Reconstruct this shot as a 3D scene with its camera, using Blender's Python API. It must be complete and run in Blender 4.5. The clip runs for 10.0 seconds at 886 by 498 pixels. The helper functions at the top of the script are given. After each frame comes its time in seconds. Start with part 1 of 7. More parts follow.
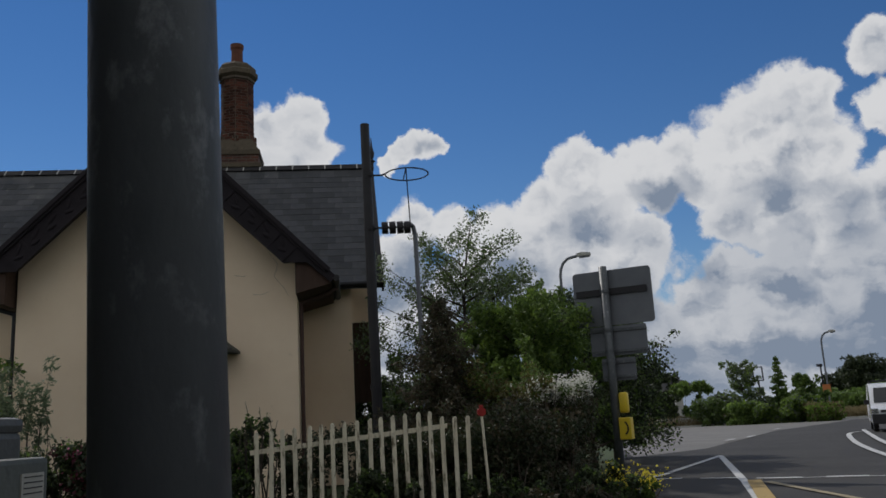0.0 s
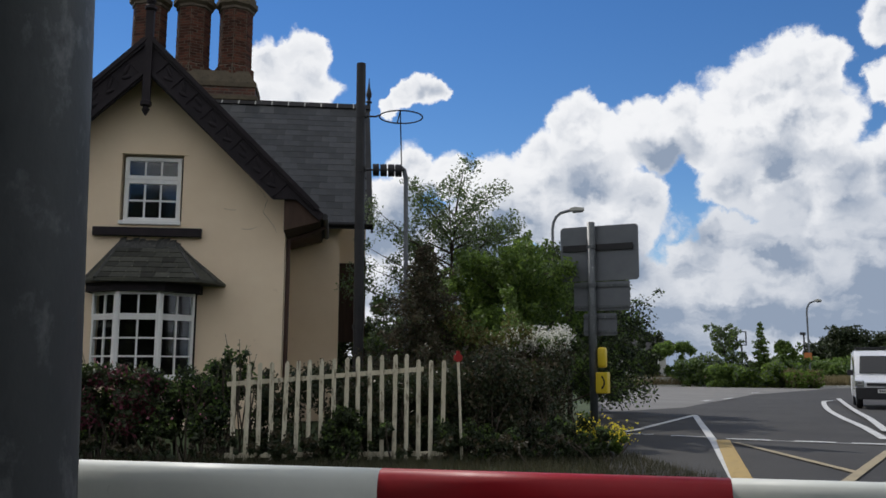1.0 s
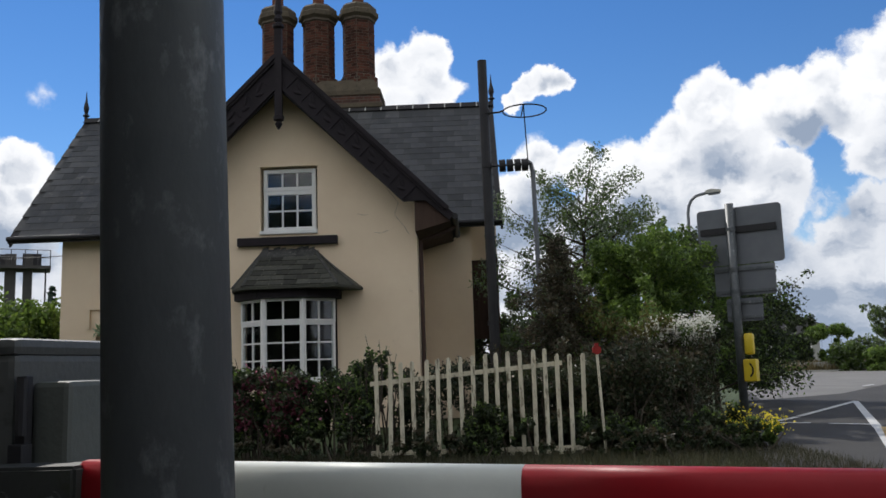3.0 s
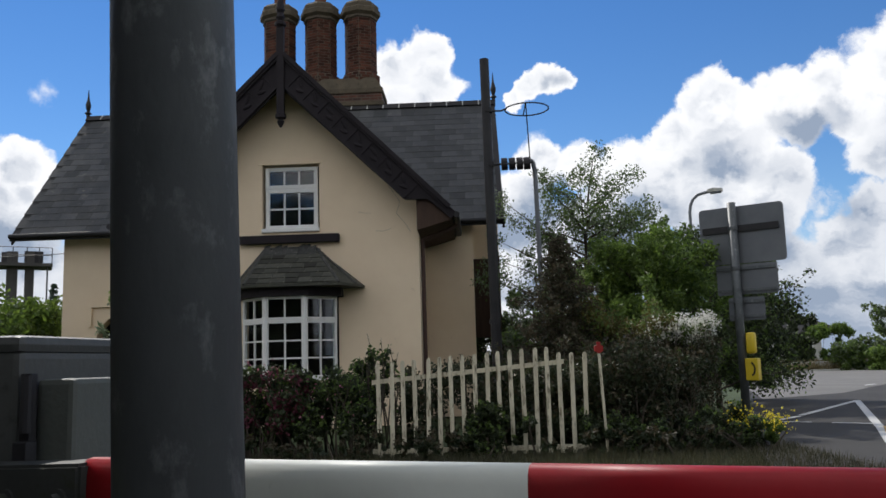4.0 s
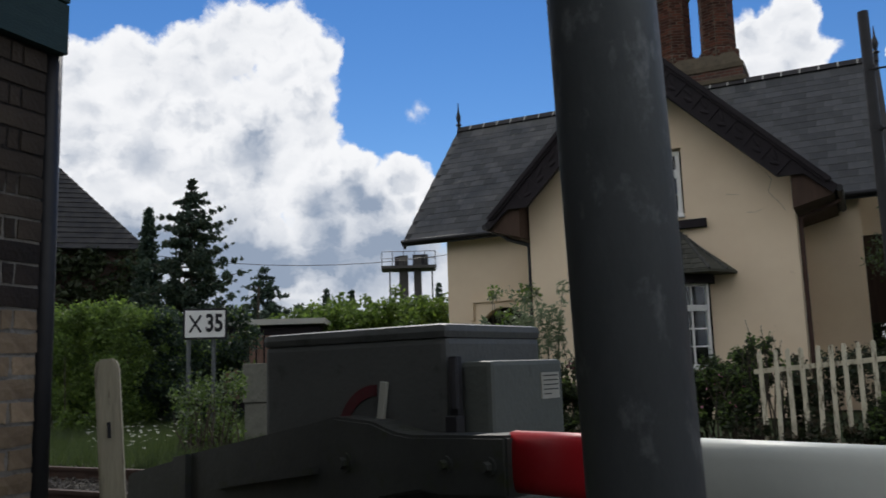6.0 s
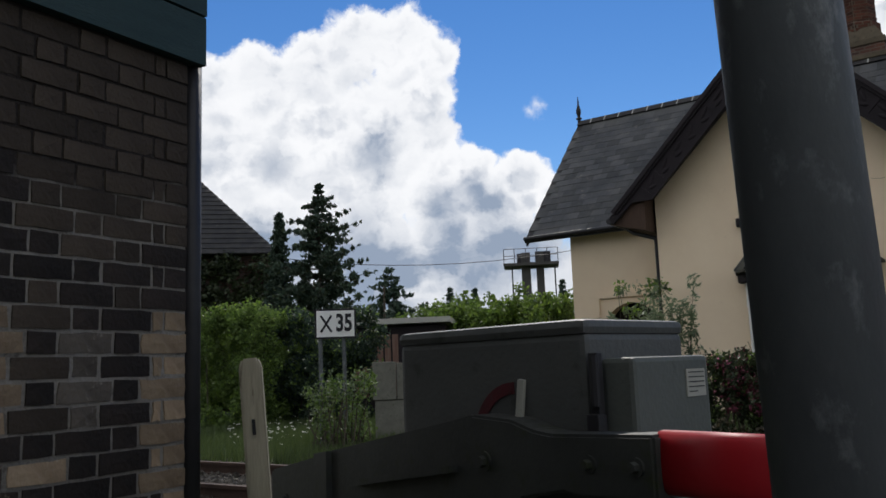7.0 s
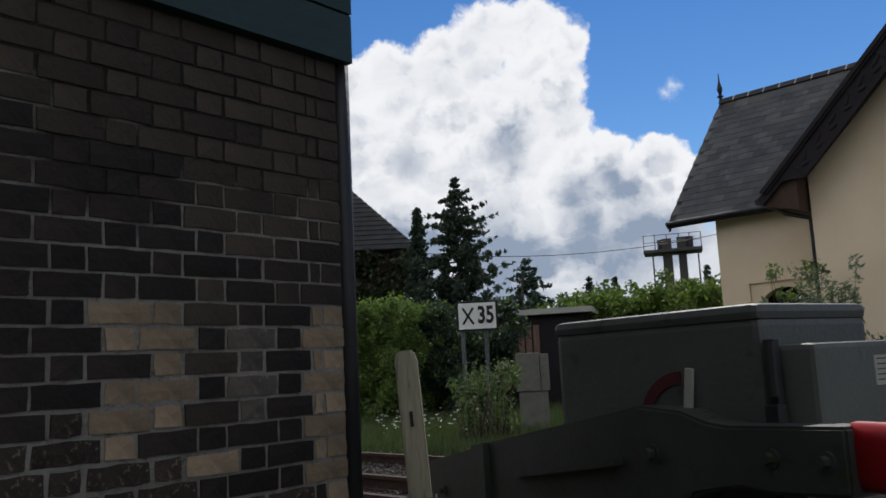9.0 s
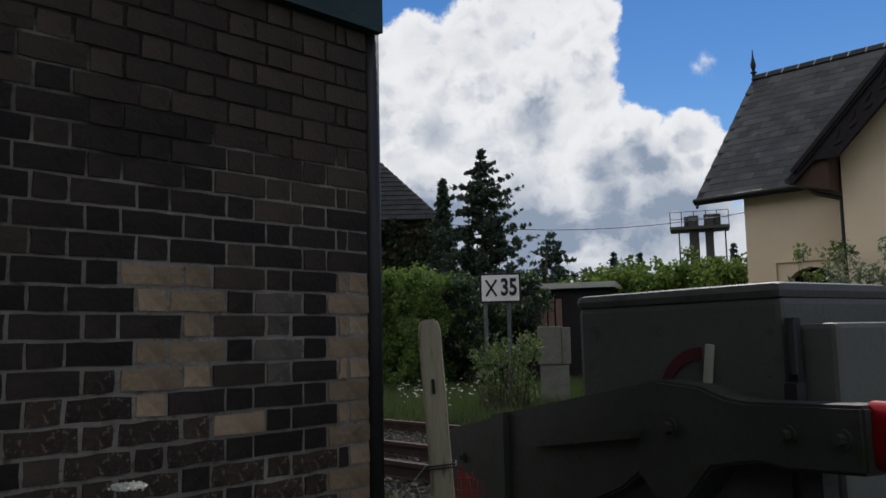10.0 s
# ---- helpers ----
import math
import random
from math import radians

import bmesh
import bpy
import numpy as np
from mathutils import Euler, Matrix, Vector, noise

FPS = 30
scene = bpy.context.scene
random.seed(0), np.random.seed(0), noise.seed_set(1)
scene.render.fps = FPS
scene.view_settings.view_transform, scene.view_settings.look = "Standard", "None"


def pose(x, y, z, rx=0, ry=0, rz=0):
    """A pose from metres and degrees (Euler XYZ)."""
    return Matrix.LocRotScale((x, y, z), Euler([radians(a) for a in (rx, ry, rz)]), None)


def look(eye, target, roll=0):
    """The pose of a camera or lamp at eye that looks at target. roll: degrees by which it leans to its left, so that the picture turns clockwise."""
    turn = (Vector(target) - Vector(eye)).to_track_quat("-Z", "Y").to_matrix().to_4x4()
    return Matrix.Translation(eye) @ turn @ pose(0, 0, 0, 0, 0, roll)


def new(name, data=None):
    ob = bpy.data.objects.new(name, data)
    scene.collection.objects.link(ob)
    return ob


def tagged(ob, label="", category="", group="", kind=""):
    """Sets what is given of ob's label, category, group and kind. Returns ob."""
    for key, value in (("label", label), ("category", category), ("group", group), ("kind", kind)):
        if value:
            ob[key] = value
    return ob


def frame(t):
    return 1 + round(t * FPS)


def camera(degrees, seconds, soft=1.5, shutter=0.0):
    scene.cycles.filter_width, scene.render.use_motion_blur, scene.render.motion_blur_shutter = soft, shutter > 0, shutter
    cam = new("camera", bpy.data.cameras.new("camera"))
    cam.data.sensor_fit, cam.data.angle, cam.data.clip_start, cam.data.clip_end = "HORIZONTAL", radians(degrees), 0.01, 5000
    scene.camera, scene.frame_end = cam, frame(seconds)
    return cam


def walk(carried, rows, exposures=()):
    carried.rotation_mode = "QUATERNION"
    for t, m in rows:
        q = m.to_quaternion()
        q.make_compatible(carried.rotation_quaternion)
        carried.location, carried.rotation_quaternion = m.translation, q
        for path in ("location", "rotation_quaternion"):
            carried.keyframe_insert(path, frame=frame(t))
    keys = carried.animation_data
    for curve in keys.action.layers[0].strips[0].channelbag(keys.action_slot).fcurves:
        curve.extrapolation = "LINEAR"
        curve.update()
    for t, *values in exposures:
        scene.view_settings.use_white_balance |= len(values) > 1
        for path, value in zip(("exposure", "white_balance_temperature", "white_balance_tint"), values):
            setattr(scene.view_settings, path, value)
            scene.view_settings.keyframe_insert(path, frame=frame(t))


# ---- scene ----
cam = camera(55.85, 10.0, soft=1.6, shutter=0.15)
PATH = [
    (0, look((0.236, 0.970, 1.174), (0.472, 2.913, 1.585), -3.28)),
    (0.5, look((0.349, 0.878, 1.128), (0.544, 2.831, 1.512), -1.56)),
    (1, look((0.361, 0.948, 1.152), (0.608, 2.912, 1.438), 0.20)),
    (1.5, look((0.374, 0.974, 1.149), (0.477, 2.954, 1.412), -1.53)),
    (2, look((0.368, 0.959, 1.155), (0.350, 2.936, 1.458), -2.05)),
    (2.5, look((0.366, 0.951, 1.154), (0.305, 2.930, 1.440), -1.99)),
    (4, look((0.353, 0.956, 1.154), (0.284, 2.936, 1.430), -1.72)),
    (4.5, look((0.351, 0.942, 1.153), (0.267, 2.922, 1.424), -1.57)),
    (5, look((0.351, 0.959, 1.149), (0.178, 2.934, 1.415), -1.85)),
    (5.5, look((0.333, 0.953, 1.150), (-0.131, 2.879, 1.420), -1.60)),
    (6, look((0.292, 0.874, 1.134), (-0.596, 2.644, 1.415), -1.83)),
    (7.5, look((0.220, 0.896, 1.136), (-0.935, 2.504, 1.415), -2.20)),
    (8, look((0.206, 0.888, 1.140), (-0.975, 2.480, 1.403), -2.24)),
    (8.5, look((0.208, 0.882, 1.144), (-1.029, 2.432, 1.407), -2.57)),
    (9, look((0.164, 0.894, 1.135), (-1.222, 2.309, 1.415), -2.88)),
    (9.5, look((0.181, 0.868, 1.128), (-1.273, 2.220, 1.365), -1.42)),
    (10, look((0.183, 0.871, 1.129), (-1.251, 2.248, 1.343), -1.23)),
]
walk(cam, PATH, exposures=[(0, -0.54), (0.5, -0.30), (1, -0.06), (2, 0.08), (4.5, 0.13), (5.5, 0.08), (6, -0.02), (7.5, 0.04), (8.5, 0.0), (10, -0.16)])

# ---- sky, clouds, sun ----
SUN_AZ, SUN_EL = 28.0, 43.0  # to the left of +y, above the horizon
world = bpy.data.worlds.new("sky")
scene.world = world
world.use_nodes = True
WN, WL = world.node_tree.nodes, world.node_tree.links
WN.clear()

# heaps of cloud: degrees left of +y, degrees up, radius in degrees
HEAPS_EAST = [(-30.4, 17.4, 3.6), (-32.1, 18.6, 1.9), (-27.5, 15.5, 3.6), (-32.0, 15.1, 3.0), (-23.9, 16.4, 2.0), (-20.5, 16.4, 2.0), (-17.0, 16.2, 2.3), (-14.0, 13.9, 2.0),
              (-18.0, 13.6, 2.8), (-7.7, 13.3, 1.8), (-5.3, 13.6, 1.7), (-10.7, 12.0, 2.7), (-13.8, 11.0, 3.0), (-17.2, 10.6, 2.5), (-36.6, 21.0, 1.9), (-36.6, 17.3, 1.7), (-33.5, 12.0, 2.6), (-29.7, 12.6, 2.1), (-36.3, 12.7, 2.6)]
HEAPS_SMALL = [(-6.5, 19.1, 0.95), (-5.5, 18.8, 1.05), (-4.3, 18.4, 0.9), (-3.4, 17.6, 0.7), (2.9, 20.8, 1.8), (5.1, 20.0, 1.7), (2.5, 18.8, 2.1), (4.8, 18.1, 1.7), (3.8, 16.6, 1.8)]
HEAPS_WEST = [(40.9, 21.8, 2.7), (37.1, 21.5, 2.9), (44.2, 20.2, 2.7), (47.3, 19.6, 2.7), (50.4, 18.5, 2.5), (36.2, 18.8, 2.4), (35.2, 21.0, 1.8), (36.0, 17.0, 1.7), (32.6, 13.3, 1.9), (29.3, 12.8, 1.9),
              (38.9, 16.0, 4.3), (44.3, 15.4, 4.8), (49.3, 14.0, 4.8), (35.2, 12.2, 3.3), (31.0, 10.4, 3.2), (27.3, 11.2, 2.0), (41.0, 10.5, 4.5), (47.0, 9.5, 4.5), (55.0, 15.0, 5.0)]
HEAPS_LOW = [(-17.5, 7.4, 3.6), (-28.5, 7.6, 2.6), (-24.0, 6.6, 2.4), (-9.7, 8.2, 4.0), (-35.0, 7.8, 3.0), (-2.5, 9.4, 3.4), (-31.8, 8.2, 2.4), (-26.6, 12.2, 2.0), (-25.0, 14.4, 1.7), (-22.0, 14.7, 1.5), (-28.0, 11.2, 1.8), (-20.6, 11.4, 1.8), (-19.6, 9.4, 2.4), (-31.0, 10.4, 2.2), (-25.8, 8.6, 2.0), (36.0, 6.5, 5.0), (30.0, 7.0, 4.0), (22.0, 8.0, 4.5), (14.0, 9.0, 4.5), (6.0, 9.0, 4.5)]


# grey undersides of the heaps
UNDERSIDES = [(35.2, 11.4, 2.0), (32.4, 11.2, 2.4), (39.5, 14.6, 2.2), (41.0, 8.0, 4.5), (33.0, 7.6, 4.0), (47.0, 8.0, 4.0), (46.5, 14.0, 1.8), (29.0, 8.2, 2.6), (-33.6, 11.6, 2.4), (-29.6, 13.2, 2.0), (-36.5, 11.6, 2.2),
              (-22.5, 13.9, 1.3), (-16.5, 12.2, 2.2), (-12.0, 9.6, 2.4), (-24.5, 8.6, 1.6), (-30.0, 6.6, 1.4), (-34.5, 5.4, 1.4), (-20.0, 6.6, 1.5), (3.4, 17.2, 1.4), (-5.0, 10.5, 2.0)]


def sky_dir(az, el):
    a, e = radians(az), radians(el)
    return (-math.sin(a) * math.cos(e), math.cos(a) * math.cos(e), math.sin(e))


def wmath(op, a, b=None, c=None):
    nd = WN.new("ShaderNodeMath")
    nd.operation = op
    for i, v in enumerate((a, b, c)):
        if v is None:
            continue
        if isinstance(v, (int, float)):
            nd.inputs[i].default_value = v
        else:
            WL.new(v, nd.inputs[i])
    return nd.outputs[0]


def wnoise(vec, scale, detail, rough=0.55):
    nd = WN.new("ShaderNodeTexNoise")
    nd.inputs["Scale"].default_value, nd.inputs["Detail"].default_value, nd.inputs["Roughness"].default_value = scale, detail, rough
    WL.new(vec, nd.inputs["Vector"])
    return nd


def wstep(v, lo, hi):
    nd = WN.new("ShaderNodeMapRange")
    nd.interpolation_type = "SMOOTHSTEP"
    nd.inputs["From Min"].default_value, nd.inputs["From Max"].default_value = lo, hi
    WL.new(v, nd.inputs["Value"])
    return nd.outputs[0]


def heaps(rows, vec, total):
    for az, el, r in rows:
        d = WN.new("ShaderNodeVectorMath")
        d.operation = "DISTANCE"
        WL.new(vec, d.inputs[0])
        d.inputs[1].default_value = sky_dir(az, el)
        h = wmath("MULTIPLY_ADD", d.outputs["Value"], -1.0 / radians(r), 1.0)
        total = h if total is None else wmath("SMOOTH_MAX", total, h, 0.25)
    return total


def shifted(vec, by):
    nd = WN.new("ShaderNodeVectorMath")
    nd.operation = "ADD"
    WL.new(vec, nd.inputs[0])
    nd.inputs[1].default_value = by
    return nd.outputs[0]


def puffs(vec, scale):
    """Rounded cauliflower swellings, 0 to 1."""
    nd = WN.new("ShaderNodeTexVoronoi")
    nd.feature, nd.normalize = "SMOOTH_F1", True
    nd.inputs["Scale"].default_value, nd.inputs["Detail"].default_value, nd.inputs["Roughness"].default_value = scale, 3.0, 0.55
    nd.inputs["Smoothness"].default_value = 0.25
    WL.new(vec, nd.inputs["Vector"])
    return wmath("SUBTRACT", 1.0, nd.outputs["Distance"])


ray = WN.new("ShaderNodeTexCoord").outputs["Generated"]
bend = wnoise(ray, 26.0, 5, 0.6)
off = WN.new("ShaderNodeVectorMath")
off.operation = "MULTIPLY_ADD"
WL.new(bend.outputs["Color"], off.inputs[0])
off.inputs[1].default_value = (0.038, 0.038, 0.038)
off.inputs[2].default_value = (-0.019, -0.019, -0.019)
bent = WN.new("ShaderNodeVectorMath")
bent.operation = "ADD"
WL.new(ray, bent.inputs[0])
WL.new(off.outputs[0], bent.inputs[1])
bent = bent.outputs[0]
big_heap = heaps(HEAPS_EAST + HEAPS_WEST, bent, None)
heap = heaps(HEAPS_LOW + HEAPS_SMALL, bent, big_heap)
sep = WN.new("ShaderNodeSeparateXYZ")
WL.new(ray, sep.inputs[0])
# scattered heaps in the rest of the sky
aside = wmath("SUBTRACT", 1.0, wstep(sep.outputs["Y"], 0.3, 0.62))
rest = wmath("ADD", wmath("MULTIPLY", aside, wmath("MULTIPLY_ADD", wnoise(ray, 2.6, 4).outputs["Fac"], 4.0, -1.75)), wmath("MULTIPLY_ADD", aside, 3.0, -3.0))
heap = wmath("MAXIMUM", heap, rest)
# a bank of layered cloud down to the horizon
heap = wmath("MAXIMUM", heap, wmath("MULTIPLY_ADD", sep.outputs["Z"], -7.0, 1.08))
swell = puffs(bent, 15.0)
billow = wnoise(bent, 18.0, 10, 0.6).outputs["Fac"]
thick = wmath("ADD", heap, wmath("ADD", wmath("MULTIPLY_ADD", swell, 1.1, -0.74), wmath("MULTIPLY_ADD", billow, 0.9, -0.45)))
cover = wstep(thick, -0.06, 0.20)
# one thin wisp by itself
wisp = wmath("MULTIPLY_ADD", billow, 2.6, wmath("ADD", heaps([(28.1, 17.7, 1.5), (28.6, 17.3, 1.2)], ray, None), -1.75))
cover = wmath("MAXIMUM", cover, wmath("MULTIPLY", wstep(wisp, -0.1, 0.7), 0.75))
# stretched layers for the grey undersides
flat = WN.new("ShaderNodeMapping")
flat.inputs["Scale"].default_value = (1, 1, 4.2)
WL.new(bent, flat.inputs["Vector"])
under = wstep(wnoise(flat.outputs[0], 4.2, 9, 0.55).outputs["Fac"], 0.40, 0.62)
low = wmath("SUBTRACT", 1.0, wstep(sep.outputs["Z"], 0.10, 0.27))
shade = wmath("MULTIPLY", wmath("MULTIPLY", under, wmath("MULTIPLY_ADD", low, 0.46, 0.16)), wstep(thick, 0.15, 0.6))
# the lower side of each heap turns grey, and each swelling is bright towards the sun
above = wmath("SUBTRACT", heaps(HEAPS_EAST + HEAPS_WEST, shifted(bent, (-0.006, 0.0, 0.026)), None), big_heap)
shade = wmath("ADD", shade, wmath("MULTIPLY", wstep(above, 0.02, 0.55), 0.42))
relief = wmath("SUBTRACT", puffs(shifted(bent, (-0.008, 0.0, 0.014)), 15.0), swell)
shade = wmath("ADD", shade, wmath("MULTIPLY", wstep(relief, -0.02, 0.16), wmath("MULTIPLY", wstep(thick, 0.1, 0.7), 0.42)))
broad = wmath("SUBTRACT", wnoise(shifted(bent, (-0.01, 0.0, 0.03)), 8.0, 6, 0.5).outputs["Fac"], wnoise(bent, 8.0, 6, 0.5).outputs["Fac"])
shade = wmath("ADD", shade, wmath("MULTIPLY", wstep(broad, 0.0, 0.2), wmath("MULTIPLY", wstep(thick, 0.3, 0.9), 0.5)))
dim = wmath("ADD", heaps(UNDERSIDES, bent, None), wmath("MULTIPLY_ADD", billow, 1.0, -0.5))
shade = wmath("ADD", shade, wmath("MULTIPLY", wstep(dim, -0.2, 1.0), 0.62))
shade = wmath("MINIMUM", shade, 0.95)
tone = WN.new("ShaderNodeMix")
tone.data_type = "RGBA"
tone.inputs["A"].default_value, tone.inputs["B"].default_value = (0.94, 0.95, 0.975, 1), (0.26, 0.33, 0.45, 1)
WL.new(shade, tone.inputs["Factor"])
clouds = WN.new("ShaderNodeBackground")
WL.new(tone.outputs["Result"], clouds.inputs["Color"])
clouds.inputs["Strength"].default_value = 1.0
nishita = WN.new("ShaderNodeTexSky")
nishita.sky_type = "NISHITA"
nishita.sun_disc = False
nishita.sun_elevation, nishita.sun_rotation = radians(SUN_EL), radians(-SUN_AZ)
nishita.air_density, nishita.dust_density, nishita.ozone_density = 1.0, 0.0, 3.0
blue = WN.new("ShaderNodeBackground")
deep = WN.new("ShaderNodeHueSaturation")
deep.inputs["Saturation"].default_value, deep.inputs["Hue"].default_value = 1.27, 0.508
WL.new(nishita.outputs[0], deep.inputs["Color"])
WL.new(deep.outputs[0], blue.inputs["Color"])
blue.inputs["Strength"].default_value = 0.097
both = WN.new("ShaderNodeMixShader")
WL.new(cover, both.inputs["Fac"])
WL.new(blue.outputs[0], both.inputs[1])
WL.new(clouds.outputs[0], both.inputs[2])
WL.new(both.outputs[0], WN.new("ShaderNodeOutputWorld").inputs["Surface"])

sun = new("sun", bpy.data.lights.new("sun", "SUN"))
sun.data.energy, sun.data.angle, sun.data.color = 2.8, radians(0.6), (1.0, 0.95, 0.88)
sun.matrix_world = look(Vector(sky_dir(SUN_AZ, SUN_EL)) * 50, (0, 0, 0))

# ---- helpers of this scene ----
WORLD = {}


def thing(name, at, label, category, group="", kind="", turn=0.0):
    ob = new(name)
    ob.empty_display_size = 0.2
    m = pose(*at, 0, 0, turn)
    ob.matrix_basis = m
    WORLD[ob.name] = m
    return tagged(ob, label, category, group, kind)


def mesh_of(bm, name, material, smooth=False):
    me = bpy.data.meshes.new(name)
    bmesh.ops.recalc_face_normals(bm, faces=bm.faces)
    bm.to_mesh(me)
    bm.free()
    me.materials.append(material)
    if smooth:
        for p in me.polygons:
            p.use_smooth = True
    return me


def part(name, bm, material, parent=None, label="", smooth=False, kind="", category="", weld=False):
    """One mesh object, given in world places, under a thing, a part or alone."""
    if weld:
        bmesh.ops.remove_doubles(bm, verts=bm.verts, dist=0.0005)
    me = mesh_of(bm, name, material, smooth)
    ob = new(name, me)
    m = WORLD.get(parent.name, Matrix()) if parent else Matrix()
    if parent:
        me.transform(m.inverted())
        ob.parent = parent
    WORLD[ob.name] = m
    return tagged(ob, label, category, "", kind)


def box(bm, x0, x1, y0, y1, z0, z1, bevel=0.0, m=None):
    g = bmesh.ops.create_cube(bm, size=1.0)["verts"]
    bmesh.ops.transform(bm, matrix=Matrix.LocRotScale(((x0 + x1) / 2, (y0 + y1) / 2, (z0 + z1) / 2), None, (x1 - x0, y1 - y0, z1 - z0)), verts=g)
    if bevel:
        es = list({e for v in g for e in v.link_edges})
        r = bmesh.ops.bevel(bm, geom=es, offset=bevel, segments=2, profile=0.6, affect="EDGES")
        g = list({v for fc in r["faces"] for v in fc.verts} | {v for v in g if v.is_valid})
    if m is not None:
        bmesh.ops.transform(bm, matrix=m, verts=g)
    return bm


def tube(bm, a, b, r0, r1=None, seg=12, caps=True):
    a, b = Vector(a), Vector(b)
    r1 = r0 if r1 is None else r1
    g = bmesh.ops.create_cone(bm, cap_ends=caps, segments=seg, radius1=r0, radius2=r1, depth=(b - a).length)["verts"]
    m = Matrix.Translation((a + b) / 2) @ (b - a).to_track_quat("Z", "Y").to_matrix().to_4x4()
    bmesh.ops.transform(bm, matrix=m, verts=g)
    return bm


def pipe(bm, points, r, seg=10):
    """A bent tube through the points."""
    for a, b in zip(points, points[1:]):
        tube(bm, a, b, r, seg=seg)
    for p in points[1:-1]:
        g = bmesh.ops.create_uvsphere(bm, u_segments=seg, v_segments=6, radius=r)["verts"]
        bmesh.ops.translate(bm, verts=g, vec=Vector(p))
    return bm


def prism(bm, outline, y0, y1, m=None):
    """An outline of (x, z) given depth from y0 to y1."""
    a = [bm.verts.new((x, y0, z)) for x, z in outline]
    b = [bm.verts.new((x, y1, z)) for x, z in outline]
    n = len(a)
    bm.faces.new(a)
    bm.faces.new(b[::-1])
    for i in range(n):
        bm.faces.new((a[i], b[i], b[(i + 1) % n], a[(i + 1) % n]))
    if m is not None:
        bmesh.ops.transform(bm, matrix=m, verts=a + b)
    return bm


def slab(bm, corners, thick):
    """A plate on four corners, with its thickness below."""
    p = [Vector(c) for c in corners]
    n = (p[1] - p[0]).cross(p[3] - p[0]).normalized()
    a = [bm.verts.new(q) for q in p]
    b = [bm.verts.new(q - n * thick) for q in p]
    bm.faces.new(a)
    bm.faces.new(b[::-1])
    for i in range(4):
        bm.faces.new((a[i], b[i], b[(i + 1) % 4], a[(i + 1) % 4]))
    return bm


def lathe(bm, at, profile, seg=12):
    """A turned piece: rows of (radius, z) about the upright through at."""
    rings = []
    for r, z in profile:
        rings.append([bm.verts.new((at[0] + r * math.cos(2 * math.pi * k / seg), at[1] + r * math.sin(2 * math.pi * k / seg), at[2] + z)) for k in range(seg)])
    for p, q in zip(rings, rings[1:]):
        for k in range(seg):
            bm.faces.new((p[k], p[(k + 1) % seg], q[(k + 1) % seg], q[k]))
    bm.faces.new(rings[0][::-1])
    bm.faces.new(rings[-1])
    return bm


